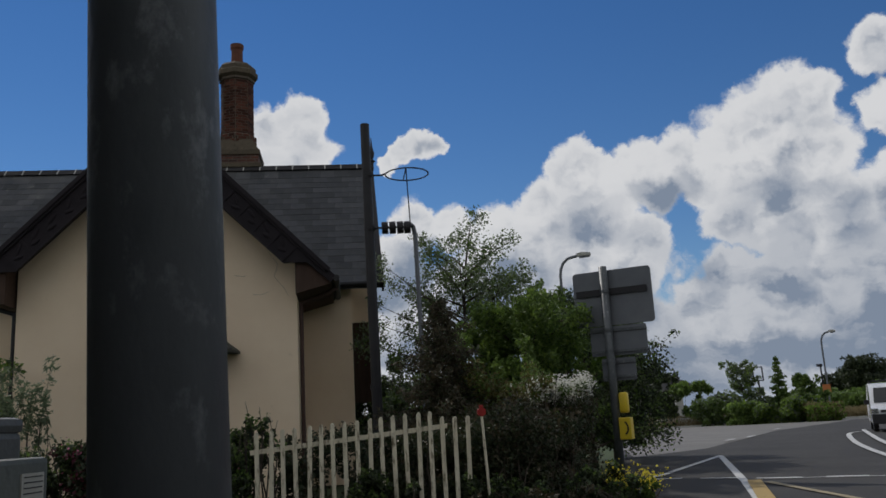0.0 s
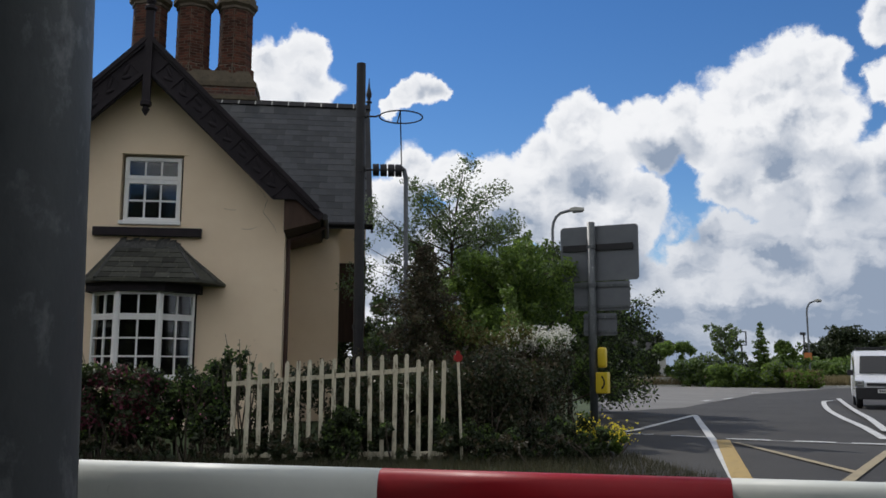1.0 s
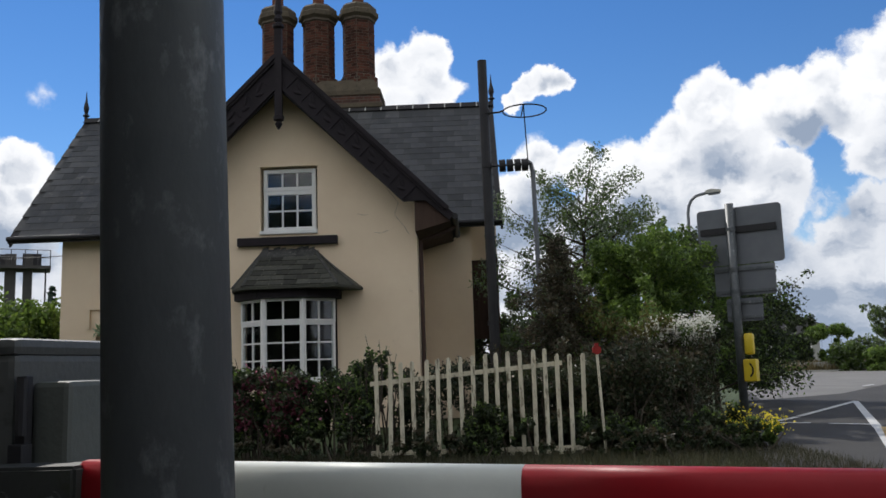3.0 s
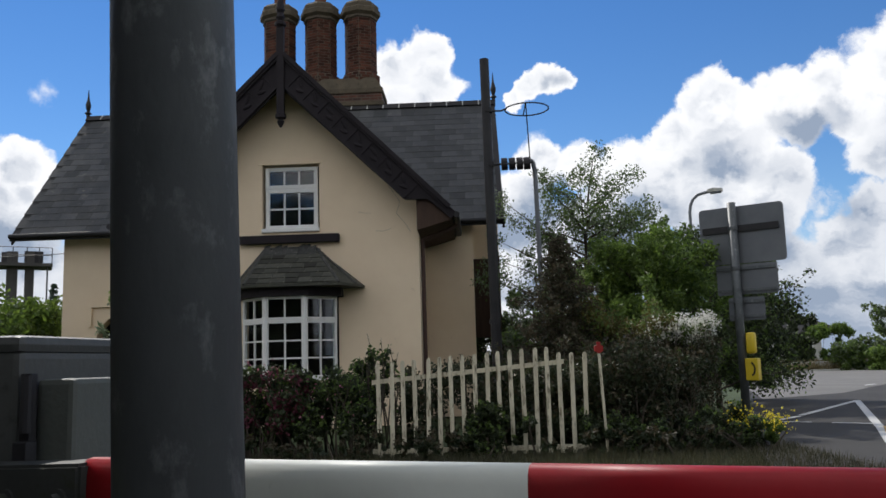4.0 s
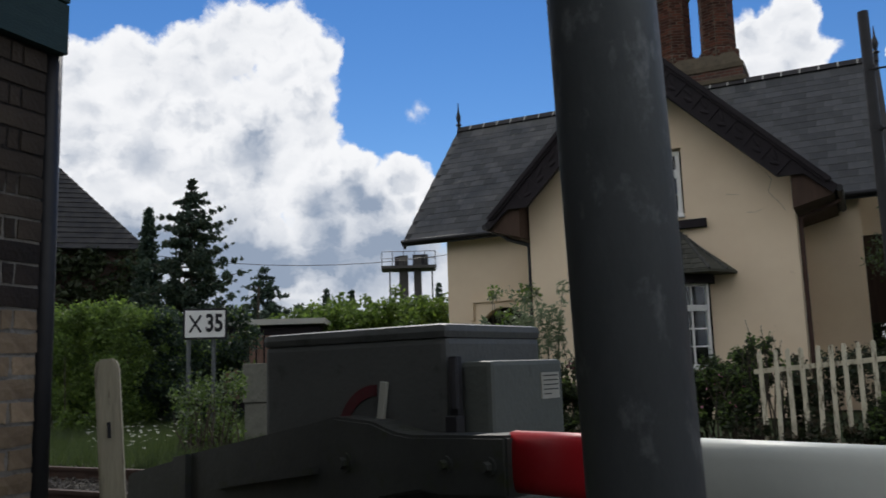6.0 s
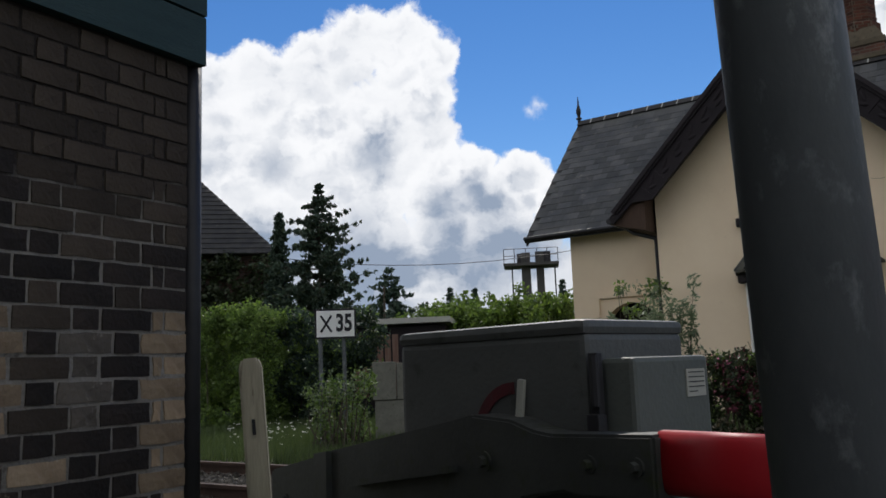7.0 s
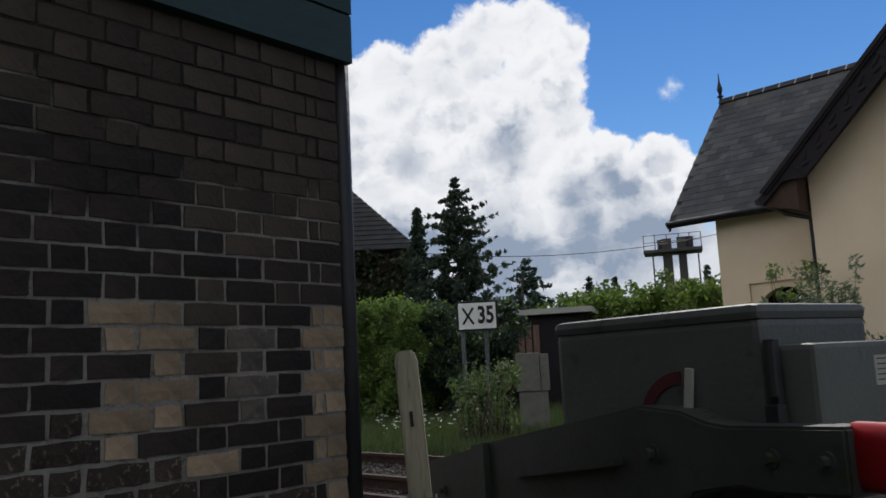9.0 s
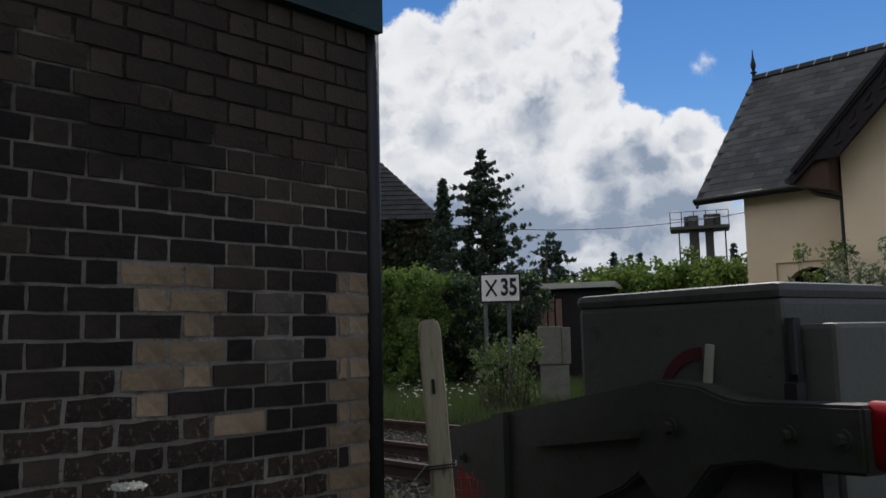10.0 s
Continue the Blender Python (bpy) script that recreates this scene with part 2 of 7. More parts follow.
# ---- materials ----
def material(name, c1, c2=None, scale=3.0, rough=0.7, bump=0.2, bump_scale=40.0, metal=0.0, c3=None, spots=0.5, per_piece=0.0, island=0.0, stretch=(1, 1, 1), coat=0.0):
    """Two tones by broad noise, a third in fine blotches, grain in relief and in the gloss."""
    m = bpy.data.materials.new(name)
    m.use_nodes = True
    nt = m.node_tree
    n, l = nt.nodes, nt.links
    b = n["Principled BSDF"]
    b.inputs["Metallic"].default_value = metal
    b.inputs["Coat Weight"].default_value = coat
    b.inputs["Specular IOR Level"].default_value = 0.5 if rough < 0.5 else 0.3
    tc = n.new("ShaderNodeTexCoord")
    mp = n.new("ShaderNodeMapping")
    mp.inputs["Scale"].default_value = stretch
    l.new(tc.outputs["Object"], mp.inputs["Vector"])
    big = n.new("ShaderNodeTexNoise")
    big.inputs["Scale"].default_value = scale
    big.inputs["Detail"].default_value = 6
    big.inputs["Roughness"].default_value = 0.65
    l.new(mp.outputs[0], big.inputs["Vector"])
    mix = n.new("ShaderNodeMix")
    mix.data_type = "RGBA"
    ramp = n.new("ShaderNodeMapRange")
    ramp.inputs["From Min"].default_value, ramp.inputs["From Max"].default_value = 0.3, 0.7
    l.new(big.outputs["Fac"], ramp.inputs["Value"])
    l.new(ramp.outputs[0], mix.inputs["Factor"])
    mix.inputs["A"].default_value = (*c1, 1)
    mix.inputs["B"].default_value = (*(c2 or c1), 1)
    col = mix.outputs["Result"]
    fine = n.new("ShaderNodeTexNoise")
    fine.inputs["Scale"].default_value = bump_scale
    fine.inputs["Detail"].default_value = 5
    l.new(mp.outputs[0], fine.inputs["Vector"])
    if c3:
        mid = n.new("ShaderNodeTexNoise")
        mid.inputs["Scale"].default_value = scale * 4.3
        mid.inputs["Detail"].default_value = 8
        mid.inputs["Roughness"].default_value = 0.7
        l.new(mp.outputs[0], mid.inputs["Vector"])
        r2 = n.new("ShaderNodeMapRange")
        r2.inputs["From Min"].default_value, r2.inputs["From Max"].default_value = spots, spots + 0.14
        l.new(mid.outputs["Fac"], r2.inputs["Value"])
        m2 = n.new("ShaderNodeMix")
        m2.data_type = "RGBA"
        l.new(r2.outputs[0], m2.inputs["Factor"])
        l.new(col, m2.inputs["A"])
        m2.inputs["B"].default_value = (*c3, 1)
        col = m2.outputs["Result"]
    if per_piece or island:
        hsv = n.new("ShaderNodeHueSaturation")
        if island:
            src = n.new("ShaderNodeNewGeometry").outputs["Random Per Island"]
        else:
            src = n.new("ShaderNodeObjectInfo").outputs["Random"]
        k = per_piece or island
        r3 = n.new("ShaderNodeMapRange")
        r3.inputs["To Min"].default_value, r3.inputs["To Max"].default_value = 1 - k, 1 + k
        l.new(src, r3.inputs["Value"])
        l.new(r3.outputs[0], hsv.inputs["Value"])
        l.new(col, hsv.inputs["Color"])
        col = hsv.outputs["Color"]
    l.new(col, b.inputs["Base Color"])
    rr = n.new("ShaderNodeMapRange")
    rr.inputs["To Min"].default_value, rr.inputs["To Max"].default_value = max(0.03, rough - 0.12), min(1, rough + 0.12)
    l.new(fine.outputs["Fac"], rr.inputs["Value"])
    l.new(rr.outputs[0], b.inputs["Roughness"])
    if bump:
        bp = n.new("ShaderNodeBump")
        bp.inputs["Strength"].default_value = bump
        bp.inputs["Distance"].default_value = 0.01
        l.new(fine.outputs["Fac"], bp.inputs["Height"])
        l.new(bp.outputs[0], b.inputs["Normal"])
    return m


def leaf_material(name, c1, c2, through_light=0.35):
    """Leaves that let some light through; each leaf has its own tone."""
    m = bpy.data.materials.new(name)
    m.use_nodes = True
    nt = m.node_tree
    n, l = nt.nodes, nt.links
    b = n["Principled BSDF"]
    b.inputs["Roughness"].default_value = 0.55
    g = n.new("ShaderNodeNewGeometry")
    mix = n.new("ShaderNodeMix")
    mix.data_type = "RGBA"
    mix.inputs["A"].default_value, mix.inputs["B"].default_value = (*c1, 1), (*c2, 1)
    l.new(g.outputs["Random Per Island"], mix.inputs["Factor"])
    l.new(mix.outputs["Result"], b.inputs["Base Color"])
    t = n.new("ShaderNodeBsdfTranslucent")
    l.new(mix.outputs["Result"], t.inputs["Color"])
    s = n.new("ShaderNodeMixShader")
    s.inputs["Fac"].default_value = through_light
    l.new(b.outputs[0], s.inputs[1])
    l.new(t.outputs[0], s.inputs[2])
    l.new(s.outputs[0], n["Material Output"].inputs["Surface"])
    return m


def brick_material(name, c1, c2, mortar, scale):
    """Brickwork too far off to tell its pieces apart."""
    m = bpy.data.materials.new(name)
    m.use_nodes = True
    nt = m.node_tree
    n, l = nt.nodes, nt.links
    b = n["Principled BSDF"]
    b.inputs["Roughness"].default_value = 0.85
    tc = n.new("ShaderNodeTexCoord")
    sep = n.new("ShaderNodeSeparateXYZ")
    l.new(tc.outputs["Object"], sep.inputs[0])
    add = n.new("ShaderNodeMath")
    l.new(sep.outputs["X"], add.inputs[0])
    l.new(sep.outputs["Y"], add.inputs[1])
    cmb = n.new("ShaderNodeCombineXYZ")
    l.new(add.outputs[0], cmb.inputs["X"])
    l.new(sep.outputs["Z"], cmb.inputs["Y"])
    br = n.new("ShaderNodeTexBrick")
    br.inputs["Scale"].default_value = scale
    br.inputs["Color1"].default_value, br.inputs["Color2"].default_value, br.inputs["Mortar"].default_value = (*c1, 1), (*c2, 1), (*mortar, 1)
    br.inputs["Brick Width"].default_value, br.inputs["Row Height"].default_value, br.inputs["Mortar Size"].default_value = 0.225, 0.078, 0.01
    l.new(cmb.outputs[0], br.inputs["Vector"])
    nz = n.new("ShaderNodeTexNoise")
    nz.inputs["Scale"].default_value = 4
    nz.inputs["Detail"].default_value = 8
    l.new(tc.outputs["Object"], nz.inputs["Vector"])
    h = n.new("ShaderNodeHueSaturation")
    r = n.new("ShaderNodeMapRange")
    r.inputs["To Min"].default_value, r.inputs["To Max"].default_value = 0.45, 1.55
    l.new(nz.outputs["Fac"], r.inputs["Value"])
    l.new(r.outputs[0], h.inputs["Value"])
    l.new(br.outputs["Color"], h.inputs["Color"])
    l.new(h.outputs[0], b.inputs["Base Color"])
    bp = n.new("ShaderNodeBump")
    bp.inputs["Strength"].default_value = 0.6
    bp.inputs["Distance"].default_value = 0.012
    bp.invert = True
    l.new(br.outputs["Fac"], bp.inputs["Height"])
    l.new(bp.outputs[0], b.inputs["Normal"])
    return m


def glass_material(name, tint):
    m = bpy.data.materials.new(name)
    m.use_nodes = True
    b = m.node_tree.nodes["Principled BSDF"]
    b.inputs["Base Color"].default_value = (*tint, 1)
    b.inputs["Roughness"].default_value = 0.04
    b.inputs["Transmission Weight"].default_value = 1.0
    b.inputs["IOR"].default_value = 1.45
    return m


RENDER_WALL = material("cream_render", (0.74, 0.59, 0.42), (0.81, 0.665, 0.485), 0.7, 0.9, 0.3, 60, c3=(0.63, 0.50, 0.36), spots=0.64)
SLATE = material("slate", (0.040, 0.043, 0.047), (0.080, 0.080, 0.077), 1.1, 0.74, 0.5, 30, c3=(0.14, 0.136, 0.115), spots=0.59, per_piece=0.3)
SLATE_REST = material("slate_rest", (0.040, 0.043, 0.047), (0.080, 0.080, 0.077), 1.1, 0.74, 0.5, 30, c3=(0.14, 0.136, 0.115), spots=0.59, island=0.3)
RIDGE = material("dark_ridge_tile", (0.022, 0.021, 0.022), (0.04, 0.037, 0.035), 3, 0.85, 0.4, 30, per_piece=0.25)
BROWN_TIMBER = material("brown_timber", (0.045, 0.026, 0.018), (0.075, 0.045, 0.032), 3, 0.75, 0.4, 30, stretch=(4, 4, 0.5))
SLATE_BED = material("slate_bed", (0.03, 0.03, 0.032), (0.045, 0.043, 0.042), 3, 0.9, 0.2, 30)
MOSS_SLATE = material("mossy_slate", (0.038, 0.039, 0.036), (0.07, 0.07, 0.052), 3.2, 0.85, 0.6, 25, c3=(0.19, 0.185, 0.14), spots=0.59, per_piece=0.45)
BLACK_TIMBER = material("black_painted_timber", (0.0095, 0.007, 0.0095), (0.018, 0.013, 0.0165), 2.5, 0.72, 0.4, 30, c3=(0.042, 0.030, 0.028), spots=0.62)
WHITE_PAINT = material("white_paint", (0.78, 0.78, 0.76), (0.7, 0.7, 0.68), 5, 0.45, 0.05, 60)
GLASS = glass_material("window_glass", (0.9, 0.95, 0.97))
# near-black colour stands in for the shade inside the rooms
ROOM_SHADE = material("room_shade", (0.010, 0.010, 0.010), (0.02, 0.018, 0.017), 1.0, 0.9, 0)
CURTAIN = material("curtain", (0.5, 0.48, 0.44), (0.35, 0.33, 0.31), 6, 0.9, 0.3, 20, stretch=(6, 1, 0.3))
LEAD = material("lichened_lead", (0.035, 0.036, 0.036), (0.075, 0.075, 0.07), 5, 0.8, 0.5, 30, c3=(0.24, 0.235, 0.20), spots=0.56)
CHIMNEY_BRICK = brick_material("chimney_brick", (0.11, 0.038, 0.021), (0.042, 0.022, 0.016), (0.10, 0.08, 0.062), 1.0)
CHIMNEY_MORTAR = material("chimney_mortar", (0.085, 0.068, 0.05), (0.13, 0.105, 0.08), 5, 0.95, 0.5, 40, c3=(0.035, 0.028, 0.022), spots=0.55)
STACK_BRICK = material("stack_brick", (0.10, 0.034, 0.019), (0.042, 0.020, 0.014), 1.2, 0.9, 0.6, 40, c3=(0.012, 0.009, 0.008), spots=0.58, per_piece=0.55)
STACK_REST = material("stack_brick_rest", (0.10, 0.034, 0.019), (0.042, 0.020, 0.014), 1.2, 0.9, 0.6, 40, c3=(0.012, 0.009, 0.008), spots=0.58, island=0.55)
CHIMNEY_STONE = material("sooty_stone", (0.075, 0.06, 0.042), (0.12, 0.098, 0.066), 3, 0.9, 0.5, 25, c3=(0.04, 0.034, 0.027), spots=0.55)
CLAY = material("clay_pot", (0.16, 0.06, 0.035), (0.10, 0.045, 0.03), 4, 0.85, 0.3, 30)
IRON = material("black_iron", (0.012, 0.012, 0.014), (0.025, 0.024, 0.026), 3, 0.5, 0.2, 30)
GALV = material("galvanised_steel", (0.075, 0.084, 0.090), (0.125, 0.135, 0.141), 5, 0.5, 0.12, 60, metal=0.25, c3=(0.22, 0.232, 0.24), spots=0.56, stretch=(1, 1, 0.55))
GALV_LIGHT = material("grey_sign_metal", (0.115, 0.124, 0.138), (0.15, 0.16, 0.172), 2, 0.5, 0.08, 50, metal=0.2)
RED = material("red_band", (0.36, 0.008, 0.014), (0.30, 0.008, 0.014), 5, 0.5, 0.04, 40)
WHITE_BAND = material("white_band", (0.66, 0.68, 0.62), (0.58, 0.60, 0.55), 4, 0.5, 0.04, 40, c3=(0.46, 0.47, 0.42), spots=0.66)
MACHINE = material("olive_grey_machine", (0.024, 0.026, 0.025), (0.044, 0.047, 0.043), 3, 0.5, 0.1, 60, c3=(0.026, 0.031, 0.014), spots=0.55)
CABINET = material("grey_cabinet_paint", (0.057, 0.060, 0.058), (0.080, 0.083, 0.079), 2.2, 0.55, 0.2, 60, c3=(0.036, 0.038, 0.034), spots=0.58)
CABINET_LIGHT = material("pale_grey_cabinet", (0.075, 0.084, 0.076), (0.098, 0.106, 0.095), 2.5, 0.6, 0.2, 60, c3=(0.055, 0.062, 0.05), spots=0.6)
LABEL = material("label_plate", (0.36, 0.36, 0.31), (0.30, 0.30, 0.26), 12, 0.7, 0)
INK = material("black_ink", (0.015, 0.015, 0.017), None, 4, 0.6, 0)
TEAL = material("dark_green_timber", (0.014, 0.034, 0.033), (0.022, 0.045, 0.043), 3, 0.6, 0.3, 40, stretch=(1, 1, 6))
OLD_SLATE = material("old_slate", (0.018, 0.019, 0.022), (0.048, 0.046, 0.044), 2.5, 0.85, 0.9, 10, c3=(0.075, 0.072, 0.06), spots=0.58)
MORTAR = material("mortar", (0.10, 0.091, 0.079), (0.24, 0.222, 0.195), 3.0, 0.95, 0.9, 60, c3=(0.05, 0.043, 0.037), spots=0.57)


def darker_above(m):
    """Mortar in its own tones below an uneven line, near black above it."""
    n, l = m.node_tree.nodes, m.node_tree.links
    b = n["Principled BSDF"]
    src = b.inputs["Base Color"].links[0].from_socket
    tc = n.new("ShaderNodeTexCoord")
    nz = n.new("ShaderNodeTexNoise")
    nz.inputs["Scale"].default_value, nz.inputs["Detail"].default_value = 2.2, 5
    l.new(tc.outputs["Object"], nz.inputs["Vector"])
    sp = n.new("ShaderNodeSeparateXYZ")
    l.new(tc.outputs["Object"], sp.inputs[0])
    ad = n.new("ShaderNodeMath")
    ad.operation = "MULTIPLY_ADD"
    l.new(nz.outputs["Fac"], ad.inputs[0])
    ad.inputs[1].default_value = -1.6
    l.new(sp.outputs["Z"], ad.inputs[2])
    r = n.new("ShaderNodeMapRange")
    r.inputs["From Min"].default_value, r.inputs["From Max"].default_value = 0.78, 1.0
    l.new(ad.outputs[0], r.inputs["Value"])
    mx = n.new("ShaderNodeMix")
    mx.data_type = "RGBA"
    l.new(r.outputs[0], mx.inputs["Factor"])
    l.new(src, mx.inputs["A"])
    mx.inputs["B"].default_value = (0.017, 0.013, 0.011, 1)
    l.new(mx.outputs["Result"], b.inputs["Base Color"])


darker_above(MORTAR)
DARK_BRICK = material("dark_brick", (0.010, 0.0078, 0.0068), (0.027, 0.0195, 0.015), 3.5, 0.85, 0.5, 70, c3=(0.058, 0.043, 0.032), spots=0.66, per_piece=0.42)
BROWN_BRICK = material("brown_brick", (0.028, 0.021, 0.0155), (0.055, 0.042, 0.030), 2.5, 0.88, 0.5, 70, c3=(0.018, 0.013, 0.011), spots=0.6, per_piece=0.3)
SMEARED_BRICK = material("smeared_brick", (0.05, 0.042, 0.035), (0.10, 0.085, 0.068), 7, 0.92, 0.8, 45, c3=(0.21, 0.195, 0.165), spots=0.6, per_piece=0.25)
WORN_BRICK = material("worn_brick", (0.022, 0.016, 0.013), (0.05, 0.034, 0.025), 14, 0.9, 0.8, 50, c3=(0.20, 0.165, 0.11), spots=0.555, per_piece=0.35)
PALE_BRICK = material("pale_brick", (0.16, 0.115, 0.074), (0.29, 0.215, 0.138), 6, 0.9, 0.8, 40, c3=(0.30, 0.26, 0.20), spots=0.62, per_piece=0.28)
ASPHALT = material("asphalt", (0.038, 0.037, 0.037), (0.060, 0.058, 0.055), 0.35, 0.95, 0.5, 90, c3=(0.08, 0.077, 0.071), spots=0.6)
PALE_ASPHALT = material("pale_asphalt", (0.15, 0.145, 0.137), (0.20, 0.193, 0.18), 0.4, 0.9, 0.5, 90)
ROAD_WHITE = material("road_white", (0.62, 0.62, 0.6), (0.45, 0.45, 0.44), 5, 0.7, 0.3, 60, c3=(0.28, 0.28, 0.27), spots=0.6)
ROAD_YELLOW = material("road_yellow", (0.42, 0.29, 0.10), (0.34, 0.25, 0.11), 3, 0.8, 0.3, 60, c3=(0.07, 0.06, 0.05), spots=0.56)
PALE_YELLOW = material("faded_road_yellow", (0.36, 0.30, 0.19), (0.25, 0.21, 0.14), 5, 0.8, 0.3, 60, c3=(0.09, 0.085, 0.075), spots=0.58)
SOIL = material("grass_soil", (0.035, 0.05, 0.018), (0.06, 0.085, 0.03), 0.8, 0.95, 0.8, 25, c3=(0.10, 0.10, 0.05), spots=0.6)
BALLAST = material("ballast", (0.026, 0.024, 0.018), (0.048, 0.045, 0.033), 14, 0.95, 1.0, 30, c3=(0.02, 0.017, 0.014), spots=0.5)
STONES = material("ballast_stone", (0.04, 0.035, 0.03), (0.075, 0.068, 0.056), 2, 0.95, 0.4, 30, island=0.5)
RUST = material("rusty_rail", (0.034, 0.019, 0.013), (0.06, 0.034, 0.024), 5, 0.8, 0.3, 30, metal=0.1)
FENCE_PAINT = material("weathered_cream_paint", (0.70, 0.65, 0.50), (0.50, 0.45, 0.33), 6, 0.8, 0.5, 30, c3=(0.13, 0.105, 0.065), spots=0.515, stretch=(1, 1, 0.22))
OLD_WOOD = material("weathered_post", (0.33, 0.30, 0.22), (0.20, 0.18, 0.13), 5, 0.9, 0.7, 30, c3=(0.09, 0.08, 0.055), spots=0.55, stretch=(2, 2, 0.3))
STAINED = material("stained_concrete", (0.12, 0.12, 0.10), (0.19, 0.185, 0.158), 5, 0.9, 0.4, 40, c3=(0.09, 0.09, 0.07), spots=0.55)
SLEEPER = material("sleeper_timber", (0.02, 0.017, 0.014), (0.035, 0.03, 0.025), 5, 0.95, 0.6, 20)
CONCRETE = material("concrete", (0.36, 0.36, 0.33), (0.46, 0.45, 0.41), 3, 0.9, 0.4, 40, c3=(0.25, 0.25, 0.21), spots=0.6)
BARK = material("bark", (0.05, 0.04, 0.03), (0.08, 0.065, 0.05), 6, 0.95, 0.9, 20, stretch=(3, 3, 0.5))
YELLOW = material("yellow_box", (0.62, 0.47, 0.02), (0.55, 0.4, 0.02), 4, 0.45, 0.1, 40)
FADED_RED = material("faded_red", (0.085, 0.012, 0.016), (0.055, 0.014, 0.016), 14, 0.7, 0.1, 40, c3=(0.045, 0.042, 0.04), spots=0.55)
RED_PLASTIC = material("red_plastic", (0.30, 0.022, 0.018), (0.24, 0.02, 0.018), 5, 0.5, 0.1, 40)
VAN_WHITE = material("van_paint", (0.75, 0.76, 0.77), (0.7, 0.71, 0.72), 2, 0.25, 0.0, 40, coat=0.6)
VAN_BLACK = material("van_black_plastic", (0.02, 0.02, 0.022), (0.03, 0.03, 0.032), 4, 0.6, 0.1, 60)
CAR_GLASS = material("van_dark_glass", (0.006, 0.007, 0.010), None, 2, 0.04, 0.0)
TYRE = material("tyre_rubber", (0.02, 0.02, 0.02), (0.03, 0.03, 0.03), 6, 0.85, 0.3, 50)
CHROME = material("lamp_chrome", (0.6, 0.62, 0.64), None, 3, 0.15, 0.0, metal=0.9)
IVY_WALL = brick_material("red_brick", (0.07, 0.03, 0.022), (0.05, 0.025, 0.018), (0.06, 0.05, 0.045), 1.0)

LEAF_MID = leaf_material("leaf_mid", (0.058, 0.10, 0.02), (0.15, 0.23, 0.05), 0.45)
LEAF_BRIGHT = leaf_material("leaf_bright", (0.085, 0.155, 0.021), (0.21, 0.31, 0.052), 0.5)
LEAF_GREY = leaf_material("leaf_grey", (0.08, 0.112, 0.055), (0.19, 0.235, 0.14), 0.45)
LEAF_DARK = leaf_material("leaf_dark", (0.018, 0.029, 0.011), (0.050, 0.068, 0.024), 0.32)
LEAF_BROWN = leaf_material("leaf_brown", (0.04, 0.034, 0.018), (0.09, 0.072, 0.037), 0.3)
LEAF_CONIFER = leaf_material("leaf_conifer", (0.019, 0.04, 0.025), (0.05, 0.083, 0.05), 0.3)
LEAF_RED = leaf_material("leaf_red", (0.10, 0.018, 0.03), (0.22, 0.05, 0.09), 0.3)
PETAL_WHITE = leaf_material("petal_white", (0.6, 0.6, 0.52), (0.8, 0.8, 0.74), 0.3)
PETAL_YELLOW = leaf_material("petal_yellow", (0.6, 0.5, 0.02), (0.8, 0.68, 0.04), 0.3)
PETAL_PINK = leaf_material("petal_pink", (0.45, 0.12, 0.2), (0.6, 0.25, 0.33), 0.3)
GRASS_LEAF = leaf_material("grass_leaf", (0.035, 0.06, 0.015), (0.085, 0.12, 0.032), 0.3)
DULL_GRASS = leaf_material("dull_grass", (0.028, 0.033, 0.013), (0.085, 0.075, 0.036), 0.3)
DRY_GRASS = leaf_material("dry_grass", (0.16, 0.13, 0.06), (0.25, 0.2, 0.1), 0.3)

# ---- ground, roads, track ----
def sheet(bm, points, z):
    bm.faces.new([bm.verts.new((x, y, z)) for x, y in points])
    return bm


def strip(bm, a, b, w, z):
    """A painted line from a to b."""
    a, b = Vector((*a, 0)), Vector((*b, 0))
    s = (b - a).normalized().cross(Vector((0, 0, 1))) * w / 2
    bm.faces.new([bm.verts.new((q.x, q.y, z)) for q in (a - s, b - s, b + s, a + s)])


bm = bmesh.new()
sheet(bm, [(-3000, -3000), (3000, -3000), (3000, 3000), (-3000, 3000)], -0.03)
part("ground", bm, SOIL, None, "rough green grass and soil reaching the horizon", kind="structure", category="ground")
bm = bmesh.new()
sheet(bm, [(-1.55, -14), (9.5, -14), (8.9, 9.0), (14.5, 16.5), (34, 42), (62, 58), (58, 63), (36, 57.5), (27, 60), (17, 60), (9.5, 30), (6.6, 20.5), (4.5, 14.6), (3.4, 10.0), (1.6, 5.2), (-1.3, 3.9)], 0.0)
part("road", bm, ASPHALT, None, "grey asphalt road bending away past the crossing", kind="structure", category="road")
bm = bmesh.new()
sheet(bm, [(8.0, 24.0), (11.2, 26.5), (20.5, 40.0), (33, 53.5), (40, 58), (36, 57.3), (27, 59.8), (17, 59.8), (11.2, 36)], 0.004)
part("side_road", bm, PALE_ASPHALT, None, "pale worn asphalt of the side road mouth", kind="structure", category="road")


LAYER = [0.008]


def curve_through(points, n=8):
    """A smooth line through points of the plan."""
    p = [Vector(q) for q in [points[0], *points, points[-1]]]
    out = []
    for i in range(1, len(p) - 2):
        for k in range(n):
            s = k / n
            out.append(tuple(0.5 * (2 * p[i] + (p[i + 1] - p[i - 1]) * s + (2 * p[i - 1] - 5 * p[i] + 4 * p[i + 1] - p[i + 2]) * s * s + (3 * p[i] - p[i - 1] - 3 * p[i + 1] + p[i + 2]) * s ** 3)))
    return out + [tuple(points[-1])]


